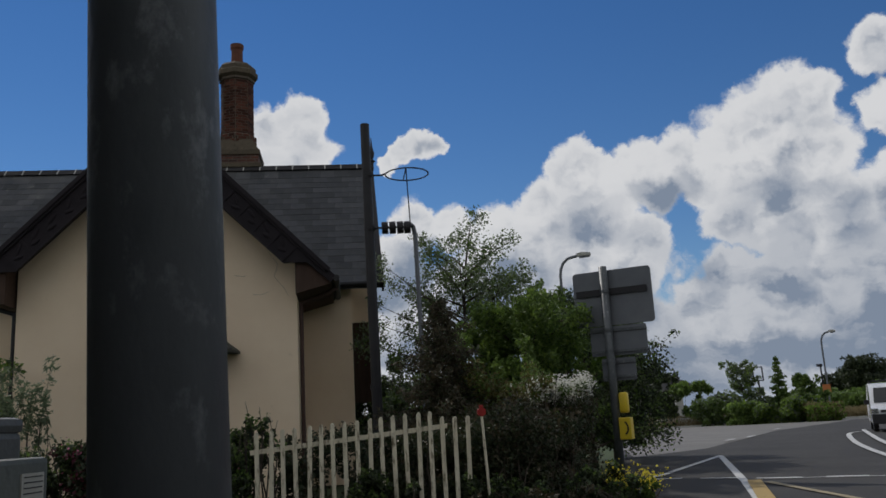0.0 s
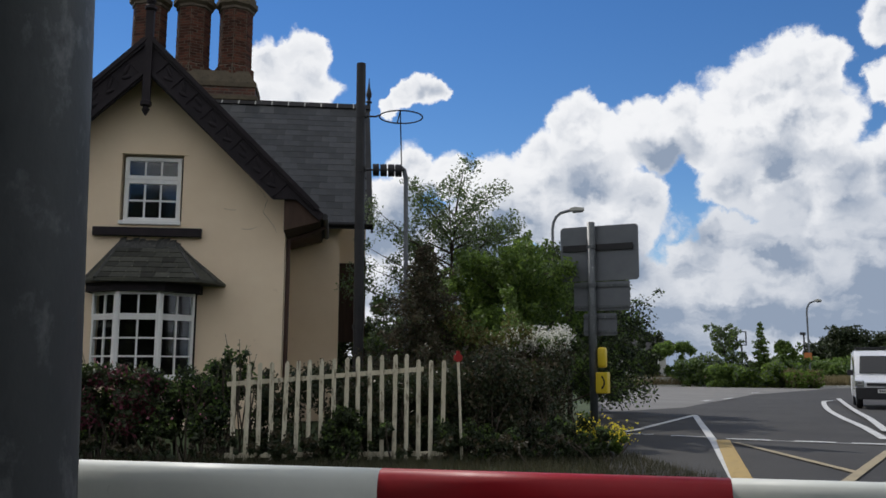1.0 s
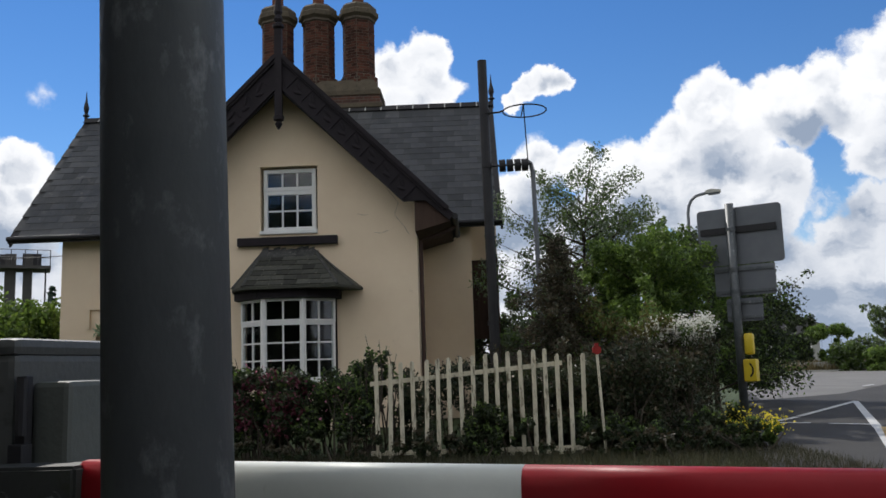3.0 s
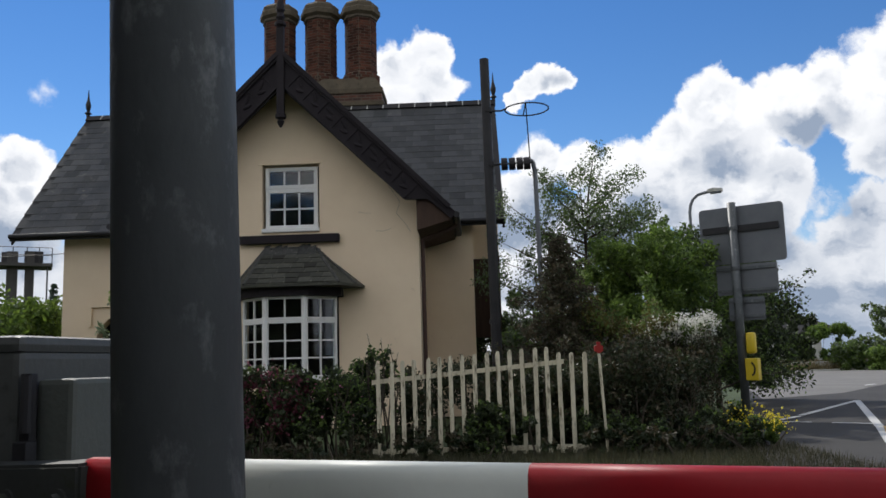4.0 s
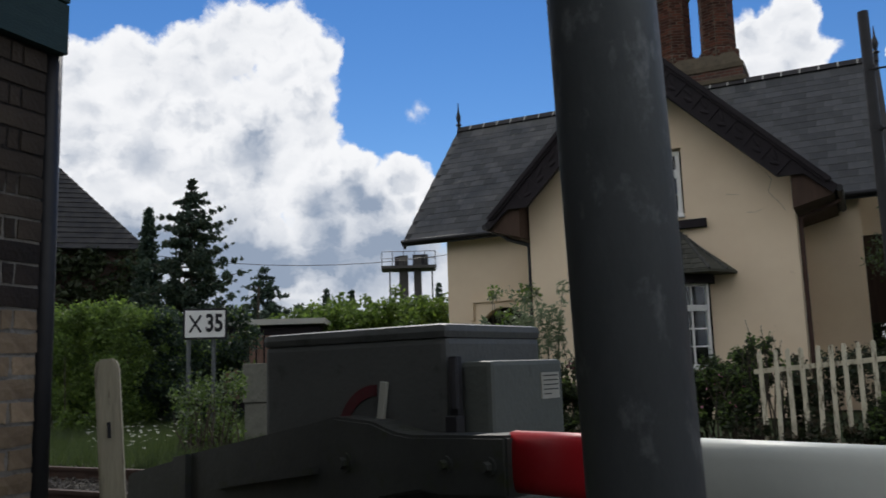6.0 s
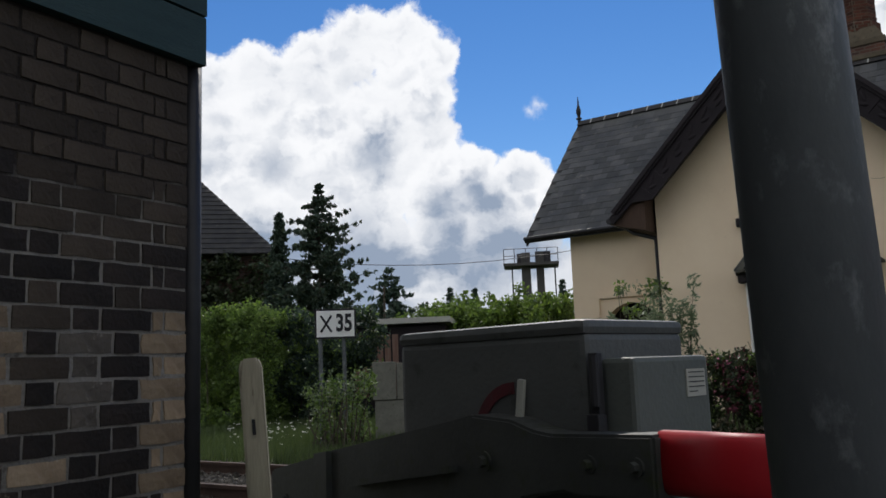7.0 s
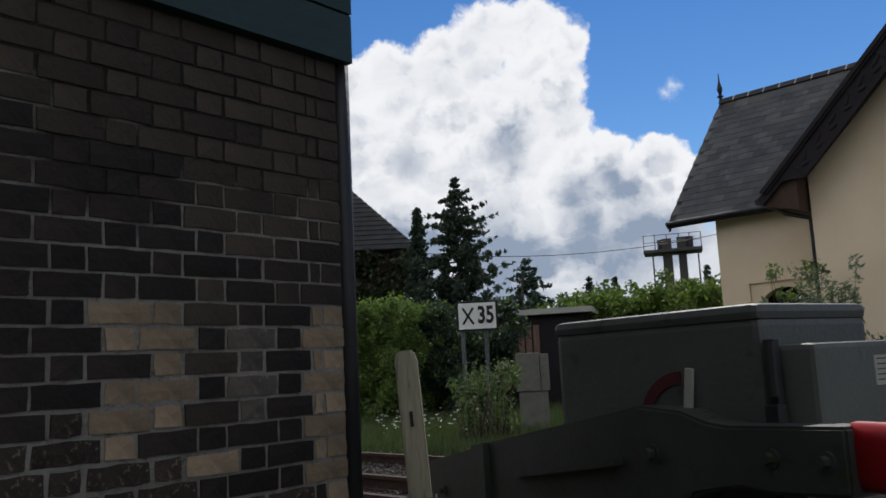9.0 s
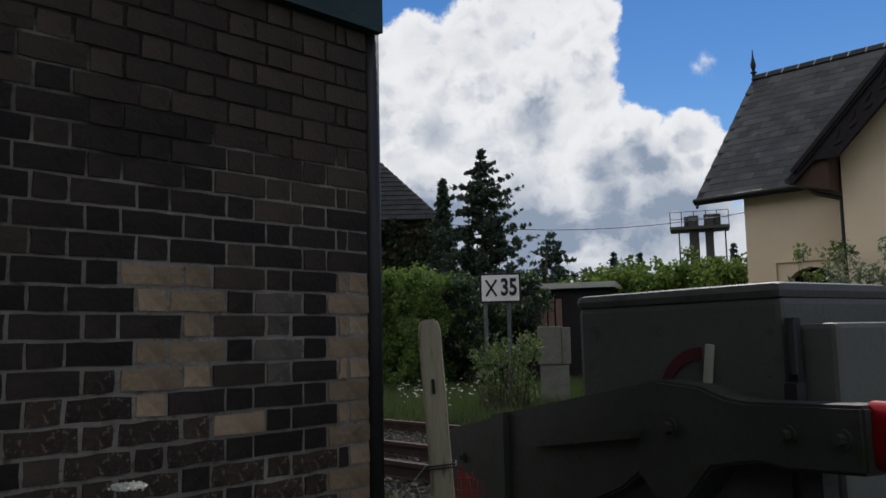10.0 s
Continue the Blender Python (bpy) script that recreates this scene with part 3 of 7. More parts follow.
def marking(name, lines, mat, label):
    b = bmesh.new()
    for a, c, w in lines:
        LAYER[0] += 0.0007
        strip(b, a, c, w, LAYER[0])
    part(name, b, mat, None, label, kind="structure", category="road marking")


marking("edge_line", [((4.5, 9.4), (6.65, 14.6), 0.12), ((6.65, 14.6), (9.64, 22.1), 0.14)], ROAD_WHITE, "worn white line along the carriageway edge")
marking("island_line", [((9.64, 22.1), (6.53, 17.48), 0.14), ((6.45, 17.3), (5.76, 16.46), 0.14)], ROAD_WHITE, "worn white line of the side road mouth")
marking("give_way_line", [((5.5, 16.1), (6.06, 15.74), 0.12), ((6.29, 15.5), (6.78, 15.1), 0.12)], ROAD_WHITE, "broken white line across the road mouth")
marking("stop_line", [((6.95, 14.75), (7.56, 14.39), 0.13), ((7.87, 14.2), (8.4, 13.87), 0.13), ((8.6, 13.75), (9.4, 13.25), 0.13), ((7.0, 14.6), (9.4, 13.1), 0.06)], ROAD_WHITE, "white broken line across the road")
marking("box_edge", [((6.76, 14.46), (4.4, 9.0), 0.22)], ROAD_YELLOW, "worn yellow edge of the box junction")
marking("box_diagonal", [((6.75, 14.0), (6.25, 10.0), 0.12), ((8.3, 12.4), (5.4, 9.0), 0.12)], PALE_YELLOW, "worn yellow diagonal of the box junction")
arc = curve_through([(9.6, 14.35), (11.2, 17.4), (12.76, 20.58), (15.0, 24.8), (18.2, 30.2), (19.3, 31.3)])
arc2 = curve_through([(10.6, 15.75), (12.8, 19.5), (14.6, 22.75), (16.5, 26.1), (20.35, 32.7)])
marking("centre_line", [(a, b, 0.16) for a, b in zip(arc, arc[1:])] + [(a, b, 0.16) for a, b in zip(arc2, arc2[1:])], ROAD_WHITE, "double white centre line curving away")
marking("side_dashes", [((13.5, 30.2), (14.3, 31.2), 0.16), ((15.4, 32.4), (16.2, 33.4), 0.16), ((20.6, 40.4), (21.6, 41.6), 0.16)], ROAD_WHITE, "short white dashes on the asphalt")

bm = bmesh.new()
pts = [(17, 60.1), (27, 60.2), (36, 57.6), (44, 60.3), (62, 63)]
for a, b in zip(pts, pts[1:]):
    slab(bm, [(a[0], a[1], 0.12), (b[0], b[1], 0.12), (b[0], b[1] + 0.3, 0.12), (a[0], a[1] + 0.3, 0.12)], 0.2)
part("kerb", bm, CONCRETE, None, "grey concrete kerb on the far side", kind="structure", category="kerb")

# railway track behind the signal box
bm = bmesh.new()
sheet(bm, [(-60, 4.4), (-1.6, 4.2), (1.4, 5.4), (3.0, 8.8), (-60, 8.9)], -0.02)
part("ballast_bed", bm, BALLAST, None, "brown stone ballast under the railway track", kind="stuff", category="ballast")
track = thing("railway_track", (-20, 6.5, 0), "rusty railway track on timber sleepers in ballast", "railway track")
for y in (6.38, 7.81):
    bm = bmesh.new()
    box(bm, -60, 9, y - 0.07, y + 0.07, -0.02, 0.0)
    box(bm, -60, 9, y - 0.012, y + 0.012, 0.0, 0.09)
    box(bm, -60, 9, y - 0.036, y + 0.036, 0.09, 0.125)
    part("rail", bm, RUST, track)
slp = None
for k in range(40):
    if slp is None:
        bm = bmesh.new()
        box(bm, -0.12, 0.12, -1.25, 1.25, -0.1, 0.0)
        slp = mesh_of(bm, "sleeper", SLEEPER)
    o = new("sleeper", slp)
    o.parent = track
    o.location = (-1.0 + 19.3 - k * 0.68, 0.6, -0.012)

loose = thing("loose_rail", (-6, 5.5, 0), "rusty spare rail lying beside the track", "rail")
bm = bmesh.new()
box(bm, -16, -2.6, 5.45, 5.59, -0.02, 0.0)
box(bm, -16, -2.6, 5.508, 5.532, 0.0, 0.09)
box(bm, -16, -2.6, 5.484, 5.556, 0.09, 0.125)
part("rail_bar", bm, RUST, loose)
vs, fs = [], []
stone_rng = np.random.default_rng(3)
for k in range(9000):
    c = Vector((stone_rng.uniform(-11, -2.6), stone_rng.uniform(4.5, 8.9), -0.02 + stone_rng.uniform(0, 0.02)))
    r_ = stone_rng.uniform(0.018, 0.04)
    i = len(vs)
    vs += [tuple(c + Vector(q) * r_ + Vector(stone_rng.uniform(-0.4, 0.4, 3)) * r_) for q in ((1, 0, 0), (0, 1, 0), (-1, 0, 0), (0, -1, 0), (0, 0, 0.9))]
    fs += [(i, i + 1, i + 4), (i + 1, i + 2, i + 4), (i + 2, i + 3, i + 4), (i + 3, i, i + 4)]
me = bpy.data.meshes.new("ballast_stones")
me.from_pydata(vs, [], fs)
me.materials.append(STONES)
tagged(new("ballast_stones", me), "angular grey-brown ballast stones round the rails", "ballast", "", "stuff")

# ---- the signal box: brick base, timber above ----
SB = pose(-2.17, 2.76, 0, 0, 0, 3.0)  # its y runs along the wall, its x into the road
sigbox = thing("signal_box", (-2.17, 2.76, 0), "dark brick signal box with a green timber upper storey", "signal box")
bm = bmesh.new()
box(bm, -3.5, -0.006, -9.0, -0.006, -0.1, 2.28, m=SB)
sb_wall = part("wall", bm, MORTAR, sigbox, "pale mortar of the brick base, darker above an uneven line")
bm = bmesh.new()
for k in range(4):
    box(bm, -3.55, 0.035 + 0.004 * (k % 2), -9.05, 0.05, 2.27 + 0.19 * k, 2.27 + 0.19 * (k + 1) - 0.008, m=SB)
part("cladding", bm, TEAL, sigbox, "dark green painted boards")
bm = bmesh.new()
for y0 in (-0.06, -1.2, -2.4, -3.6, -4.8, -6.0):
    box(bm, -0.06, 0.03, y0 - 0.05, y0 + 0.07, 3.03, 4.3, m=SB)
box(bm, -0.06, 0.05, -9, 0.03, 3.03, 3.10, m=SB)
box(bm, -0.06, 0.05, -9, 0.03, 4.24, 4.34, m=SB)
part("window_frame", bm, WHITE_PAINT, sigbox, "white painted window frames")
bm = bmesh.new()
box(bm, -0.03, -0.02, -8.95, 0.0, 3.08, 4.26, m=SB)
part("pane", bm, GLASS, sigbox)
# block behind the panes, with the room's shade painted into its colour
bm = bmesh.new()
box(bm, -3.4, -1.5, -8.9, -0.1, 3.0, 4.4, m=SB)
part("shade_backing", bm, ROOM_SHADE, sigbox)
bm = bmesh.new()
prism(bm, [(-4.0, 4.34), (0.5, 4.34), (-1.75, 5.6)], -9.4, 0.45, m=SB)
part("roof", bm, SLATE_REST, sigbox)
bm = bmesh.new()
tube(bm, SB @ Vector((-0.035, 0.043, -0.1)), SB @ Vector((-0.035, 0.043, 2.95)), 0.036, seg=20)
for z in (0.3,):
    tube(bm, SB @ Vector((-0.035, 0.043, z)), SB @ Vector((-0.035, 0.043, z + 0.07)), 0.041, seg=20)
part("downpipe", bm, IRON, sigbox, "black iron downpipe at the corner", smooth=True)

# ---- the house ----
house = thing("cottage", (-3.4, 20.3, 0), "cream rendered gothic crossing keeper's cottage with slate roof", "house")
FX0, FX1, FY = -6.12, -0.73, 17.92
GX, GZ, GS = -3.45, 7.69, 1.0  # gable centre, roof top, slope


def gable_z(x):
    return GZ - GS * abs(x - GX)


bm = bmesh.new()
bay = (-4.33, -2.40, 0.85, 2.75)
box(bm, FX0, bay[0], FY, FY + 0.3, 0, 4.01)
box(bm, bay[1], FX1, FY, FY + 0.3, 0, 4.01)
box(bm, bay[0], bay[1], FY, FY + 0.3, 0, bay[2])
box(bm, bay[0], bay[1], FY, FY + 0.3, bay[3], 4.01)
W0, W1, WZ0, WZ1 = -3.98, -2.78, 4.01, 5.42
t = 0.16
prism(bm, [(FX0, 4.01), (W0, 4.01), (W0, WZ1), (GX - (GZ - t - WZ1), WZ1), (FX0, gable_z(FX0) - t)], FY, FY + 0.3)
prism(bm, [(W1, 4.01), (FX1, 4.01), (FX1, gable_z(FX1) - t), (GX + (GZ - t - WZ1), WZ1), (W1, WZ1)], FY, FY + 0.3)
prism(bm, [(GX - (GZ - t - WZ1), WZ1), (GX + (GZ - t - WZ1), WZ1), (GX, GZ - t)], FY, FY + 0.3)
part("gable_wall", bm, RENDER_WALL, house, "cream rendered front gable wall with hairline cracks", weld=True)
for x0, x1 in ((FX0, FX0 + 0.3), (FX1 - 0.3, FX1)):
    bm = bmesh.new()
    box(bm, x0, x1, FY + 0.3, 20.3, 0, 4.845)
    part("side_wall", bm, RENDER_WALL, house)
bm = bmesh.new()
# main block: front wall with an arched opening on its left half
ax0, ax1 = -8.5, -7.1
for x0, x1 in ((-9.33, ax0), (ax1, FX0 + 0.1)):
    box(bm, x0, x1, 20.28, 20.58, 0, 4.75)
arch = [(ax0, 1.9)] + [((ax0 + ax1) / 2 - 0.7 * math.cos(a), 1.9 + 0.7 * math.sin(a)) for a in [math.pi * k / 12 for k in range(13)]] + [(ax1, 1.9)]
prism(bm, [(ax0, 4.75)] + arch[1:-1] + [(ax1, 4.75)], 20.28, 20.58)
part("front_wall", bm, RENDER_WALL, house, "cream rendered wall with an arched opening", weld=True)
bm = bmesh.new()
box(bm, FX1 - 0.1, 0.38, 20.28, 20.58, 0, 4.75)
part("front_wall", bm, RENDER_WALL, house)
for x0, x1 in ((-9.33, -9.03), (0.08, 0.38)):
    bm = bmesh.new()
    g = [(20.58, 0), (25.7, 0), (25.7, 4.75), (23.5, 8.12), (20.58, 5.05)]
    a = [bm.verts.new((x0, y, z)) for y, z in g]
    b = [bm.verts.new((x1, y, z)) for y, z in g]
    bm.faces.new(a)
    bm.faces.new(b[::-1])
    for i in range(5):
        bm.faces.new((a[i], b[i], b[(i + 1) % 5], a[(i + 1) % 5]))
    part("end_wall", bm, RENDER_WALL, house)
bm = bmesh.new()
box(bm, -9.03, 0.08, 25.4, 25.7, 0, 4.75)
part("back_wall", bm, RENDER_WALL, house)
# panels behind windows and arch, coloured near black for the unlit rooms
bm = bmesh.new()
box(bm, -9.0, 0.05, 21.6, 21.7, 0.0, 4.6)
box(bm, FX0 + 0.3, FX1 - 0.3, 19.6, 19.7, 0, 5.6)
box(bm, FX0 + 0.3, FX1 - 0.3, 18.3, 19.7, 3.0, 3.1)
part("shade_backing", bm, ROOM_SHADE, house)
# label mould above the arch
bm = bmesh.new()
box(bm, ax0 - 0.2, ax1 + 0.2, 20.22, 20.28, 2.74, 2.84)
for x in (ax0 - 0.2, ax1 + 0.1):
    box(bm, x, x + 0.1, 20.22, 20.28, 2.3, 2.74)
part("hood_mould", bm, RENDER_WALL, house)
# side porch in dark timber
bm = bmesh.new()
box(bm, 0.38, 1.0, 21.2, 21.35, 1.8, 3.7)
box(bm, 0.85, 1.0, 20.7, 21.2, 1.8, 3.7)
box(bm, 0.85, 1.0, 21.35, 23, 1.8, 3.7)
for y0 in (20.7, 22.88):
    box(bm, 0.88, 1.0, y0, y0 + 0.12, 0, 1.8)
part("porch", bm, BROWN_TIMBER, house, "brown boarded side porch on posts")
bm = bmesh.new()
box(bm, 0.38, 1.0, 21.15, 21.3, 3.7, 4.6)
part("porch_gable", bm, RENDER_WALL, house)

# roof of the main block: a boarded bed that carries the slates
EY, EZ, RY, RZ = 19.89, 4.48, 23.5, 8.36
bm = bmesh.new()
slab(bm, [(-10.4, EY, EZ), (1.12, EY, EZ), (1.12, RY, RZ), (-10.4, RY, RZ)], 0.12)
slab(bm, [(1.12, 26.1, EZ), (-10.4, 26.1, EZ), (-10.4, RY, RZ), (1.12, RY, RZ)], 0.12)
main_roof = part("roof", bm, SLATE_BED, house, "dark grey slate roof with a tiled ridge")
bm = bmesh.new()
for s in (-1, 1):
    c = [(GX + s * 3.5, 17.38, gable_z(GX + 3.5)), (GX + s * 3.5, 21.2, gable_z(GX + 3.5)), (GX, 22.6, GZ), (GX, 17.38, GZ)]
    slab(bm, c if s > 0 else [c[1], c[0], c[3], c[2]], 0.12)
gable_roof = part("gable_roof", bm, SLATE_BED, house, "steep slate roof of the front gable")
n = 26
for k in range(n):
    bm = bmesh.new()
    x0 = -10.4 + 11.52 * k / n
    prism(bm, [(-0.16, -0.12), (0, 0.05), (0.16, -0.12), (0.12, -0.12), (0, 0.0), (-0.12, -0.12)], x0 + 0.008, x0 + 11.52 / n - 0.008, m=Matrix(((0, 1, 0, 0), (1, 0, 0, RY), (0, 0, 1, RZ + 0.04), (0, 0, 0, 1))))
    part("ridge_tile", bm, RIDGE, main_roof)
    if k:
        bm = bmesh.new()
        prism(bm, [(-0.165, -0.12), (0, 0.058), (0.165, -0.12), (0.12, -0.12), (0, 0.0), (-0.12, -0.12)], x0 - 0.016, x0 + 0.016, m=Matrix(((0, 1, 0, 0), (1, 0, 0, RY), (0, 0, 1, RZ + 0.04), (0, 0, 0, 1))))
        part("mortar_joint", bm, CONCRETE, main_roof)
bm = bmesh.new()
box(bm, -10.42, 1.14, EY - 0.05, EY, EZ - 0.16, EZ - 0.03)
tube(bm, (-10.4, EY - 0.1, EZ - 0.06), (FX0 - 0.7, EY - 0.1, EZ - 0.06), 0.06)
tube(bm, (0.1, EY - 0.1, EZ - 0.06), (1.12, EY - 0.1, EZ - 0.06), 0.06)
part("gutter", bm, IRON, house, "black iron eaves gutter")
for x in (-10.38, 1.10):
    bm = bmesh.new()
    for y0, y1 in ((EY, RY), (26.1, RY)):
        d = 0.22
        a = [bm.verts.new(v) for v in ((x - 0.025, y0, EZ - 0.02), (x - 0.025, y1, RZ - 0.02), (x - 0.025, y1, RZ - 0.02 - d * 1.3), (x - 0.025, y0, EZ - 0.02 - d))]
        b = [bm.verts.new(v.co + Vector((0.05, 0, 0))) for v in a]
        bm.faces.new(a)
        bm.faces.new(b[::-1])
        for i in range(4):
            bm.faces.new((a[i], b[i], b[(i + 1) % 4], a[(i + 1) % 4]))
    part("verge_board", bm, BLACK_TIMBER, house)
    bm = bmesh.new()
    lathe(bm, (x, RY, RZ), [(0.05, -0.1), (0.05, 0.12), (0.10, 0.16), (0.04, 0.22), (0.075, 0.34), (0.08, 0.4), (0.03, 0.6), (0.008, 0.86)], 8)
    part("finial", bm, IRON, house, "pointed black iron finial")

# bargeboards, carved, with king post and pendant
for s in (-1, 1):
    def sx(x):
        return GX + s * x
    bm = bmesh.new()
    prism(bm, [(sx(0.0), GZ), (sx(3.5), gable_z(GX + 3.5)), (sx(3.42), gable_z(GX + 3.5) - 0.14), (sx(2.95), 4.47), (sx(2.5), 4.47), (sx(0), 6.9)], 17.36, 17.43)
    board = part("bargeboard", bm, BLACK_TIMBER, house, "black carved bargeboard")
    r2 = math.sqrt(2)

    def at(u, v):
        return (sx((u - v) / r2), GZ - (u + v) / r2)
    for u0, u1, v0, v1, y in ((0.1, 4.8, -0.03, 0.05, 17.28), (0.16, 4.75, 0.05, 0.10, 17.315), (0.62, 4.02, 0.44, 0.52, 17.31)):
        bm = bmesh.new()
        prism(bm, [at(max(u0, v0), v0), at(u1, v0), at(u1, v1), at(max(u0, v1), v1)], y, 17.36)
        part("moulding", bm, BLACK_TIMBER, board)
    for k in range(9):
        u = 0.62 + k * 0.42
        bm = bmesh.new()
        prism(bm, [at(u, 0.10), at(u + 0.045, 0.10), at(u + 0.045, 0.44), at(u, 0.44)], 17.335, 17.36)
        part("divider", bm, BLACK_TIMBER, board)
        if k == 8:
            break
        bm = bmesh.new()
        for du, dv, tilt_, ln in ((0.17, 0.22, 20 + 14 * math.sin(k * 2.1), 0.26), (0.28, 0.34, -15 - 10 * math.cos(k * 1.7), 0.2)):
            px, pz = at(u + du, dv)
            g = bmesh.ops.create_uvsphere(bm, u_segments=10, v_segments=6, radius=0.5)["verts"]
            bmesh.ops.transform(bm, matrix=Matrix.LocRotScale((px, 17.355, pz), Euler((0, s * radians(45 + tilt_), 0)), (ln, 0.045, 0.08)), verts=g)
        part("carving", bm, BLACK_TIMBER, board)
    bm = bmesh.new()
    tube(bm, (sx(3.52), 17.4, gable_z(GX + 3.5) - 0.05), (sx(3.52), 19.9, gable_z(GX + 3.5) - 0.05), 0.065)
    part("eaves_gutter", bm, IRON, house)
    bm = bmesh.new()
    prism(bm, [(sx(2.72), 3.86), (sx(3.43), 4.05), (sx(2.72), 4.78)], 17.45, 20.2)
    part("soffit", bm, BROWN_TIMBER, house, "dark brown boarded soffit")
    cx = FX1 + 0.07 if s > 0 else FX0 - 0.07
    bm = bmesh.new()
    pipe(bm, [(sx(3.5), 18.3, gable_z(GX + 3.5) - 0.1), (sx(3.3), 18.2, 3.95), (cx, FY + 0.12, 3.75), (cx, FY + 0.12, 0.0)], 0.045)
    part("downpipe", bm, IRON if s < 0 else material("brown_pipe", (0.05, 0.025, 0.02), (0.07, 0.04, 0.03), 4, 0.6, 0.2), house)
bm = bmesh.new()
box(bm, GX - 0.075, GX + 0.075, 17.29, 17.40, 6.35, 8.2)
lathe(bm, (GX, 17.345, 6.05), [(0.012, 0.0), (0.05, 0.06), (0.08, 0.12), (0.05, 0.17), (0.11, 0.2), (0.11, 0.28), (0.07, 0.31)], 8)
lathe(bm, (GX, 17.345, 8.2), [(0.075, 0.0), (0.12, 0.03), (0.12, 0.09), (0.06, 0.13), (0.10, 0.2), (0.06, 0.3), (0.09, 0.36), (0.07, 0.5), (0.02, 1.15)], 8)
part("king_post", bm, BLACK_TIMBER, house, "black turned king post with pendant and finial")

# chimney: stone and brick plinth, three octagonal stacks
chim = thing("chimney", (-3.5, 22.6, 8), "three brick chimney stacks on a shared stone plinth", "chimney")
CHY = 22.6
# it stands behind the ridge and is a little larger than its drawing below
chim.matrix_basis = Matrix.Translation((-0.02, 1.5, -0.06)) @ Matrix.Translation((0.35, CHY, 1.15)) @ Matrix.Scale(1.07, 4) @ Matrix.Translation((-0.35, -CHY, -1.15)) @ chim.matrix_basis
bm = bmesh.new()
box(bm, -5.25, -1.85, CHY - 0.55, CHY + 0.55, 7.0, 8.35)
part("plinth", bm, CHIMNEY_BRICK, chim)
bm = bmesh.new()
box(bm, -5.32, -1.78, CHY - 0.62, CHY + 0.62, 8.0, 8.12, 0.02)
box(bm, -5.28, -1.82, CHY - 0.58, CHY + 0.58, 8.35, 8.5, 0.02)
v = bmesh.ops.create_cube(bm, size=1)["verts"]
bmesh.ops.transform(bm, matrix=Matrix.LocRotScale((-3.55, CHY, 8.65), None, (3.4, 1.1, 0.3)), verts=v)
for q in v:
    if q.co.z > 8.7:
        q.co.x = -3.55 + (q.co.x + 3.55) * 0.9
        q.co.y = CHY + (q.co.y - CHY) * 0.85
part("coping", bm, CHIMNEY_STONE, chim, "weathered stone offsets")
SHAFTS = []
for x in (-4.66, -3.54, -2.45):
    bm = bmesh.new()
    lathe(bm, (x, CHY, 8.75), [(0.50, 0.0), (0.50, 0.22), (0.43, 0.27), (0.43, 1.78), (0.47, 1.8), (0.47, 1.86)], 8)
    st = part("chimney_shaft", bm, CHIMNEY_MORTAR, chim)
    SHAFTS.append((st, x))
    bm = bmesh.new()
    lathe(bm, (x, CHY, 10.6), [(0.44, 0.0), (0.55, 0.08), (0.55, 0.2), (0.5, 0.24), (0.5, 0.34), (0.42, 0.42)], 8)
    part("cap", bm, CHIMNEY_STONE, st)
    bm = bmesh.new()
    lathe(bm, (x, CHY, 11.0), [(0.17, 0.0), (0.16, 0.06), (0.15, 0.5), (0.18, 0.55), (0.18, 0.66), (0.13, 0.66), (0.12, 0.3)], 12)
    part("pot", bm, CLAY, st)

# hairline cracks in the render
for pts_ in ([(-1.35, 4.9), (-1.1, 4.55), (-1.18, 4.3), (-0.98, 4.05), (-0.9, 3.9)], [(-1.95, 4.35), (-1.8, 4.32), (-1.72, 4.33)], [(-1.6, 3.95), (-1.45, 3.93), (-1.3, 3.99)]):
    bm = bmesh.new()
    for (xa, za), (xb, zb) in zip(pts_, pts_[1:]):
        tube(bm, (xa, FY - 0.001, za), (xb, FY - 0.001, zb), 0.0035, 0.002, 5)
    part("crack", bm, CHIMNEY_STONE, house)

# upper window
win = thing("window_1", (-3.38, 17.9, 4.0), "white sash window with small panes above a dark sill band", "window", kind="structure")


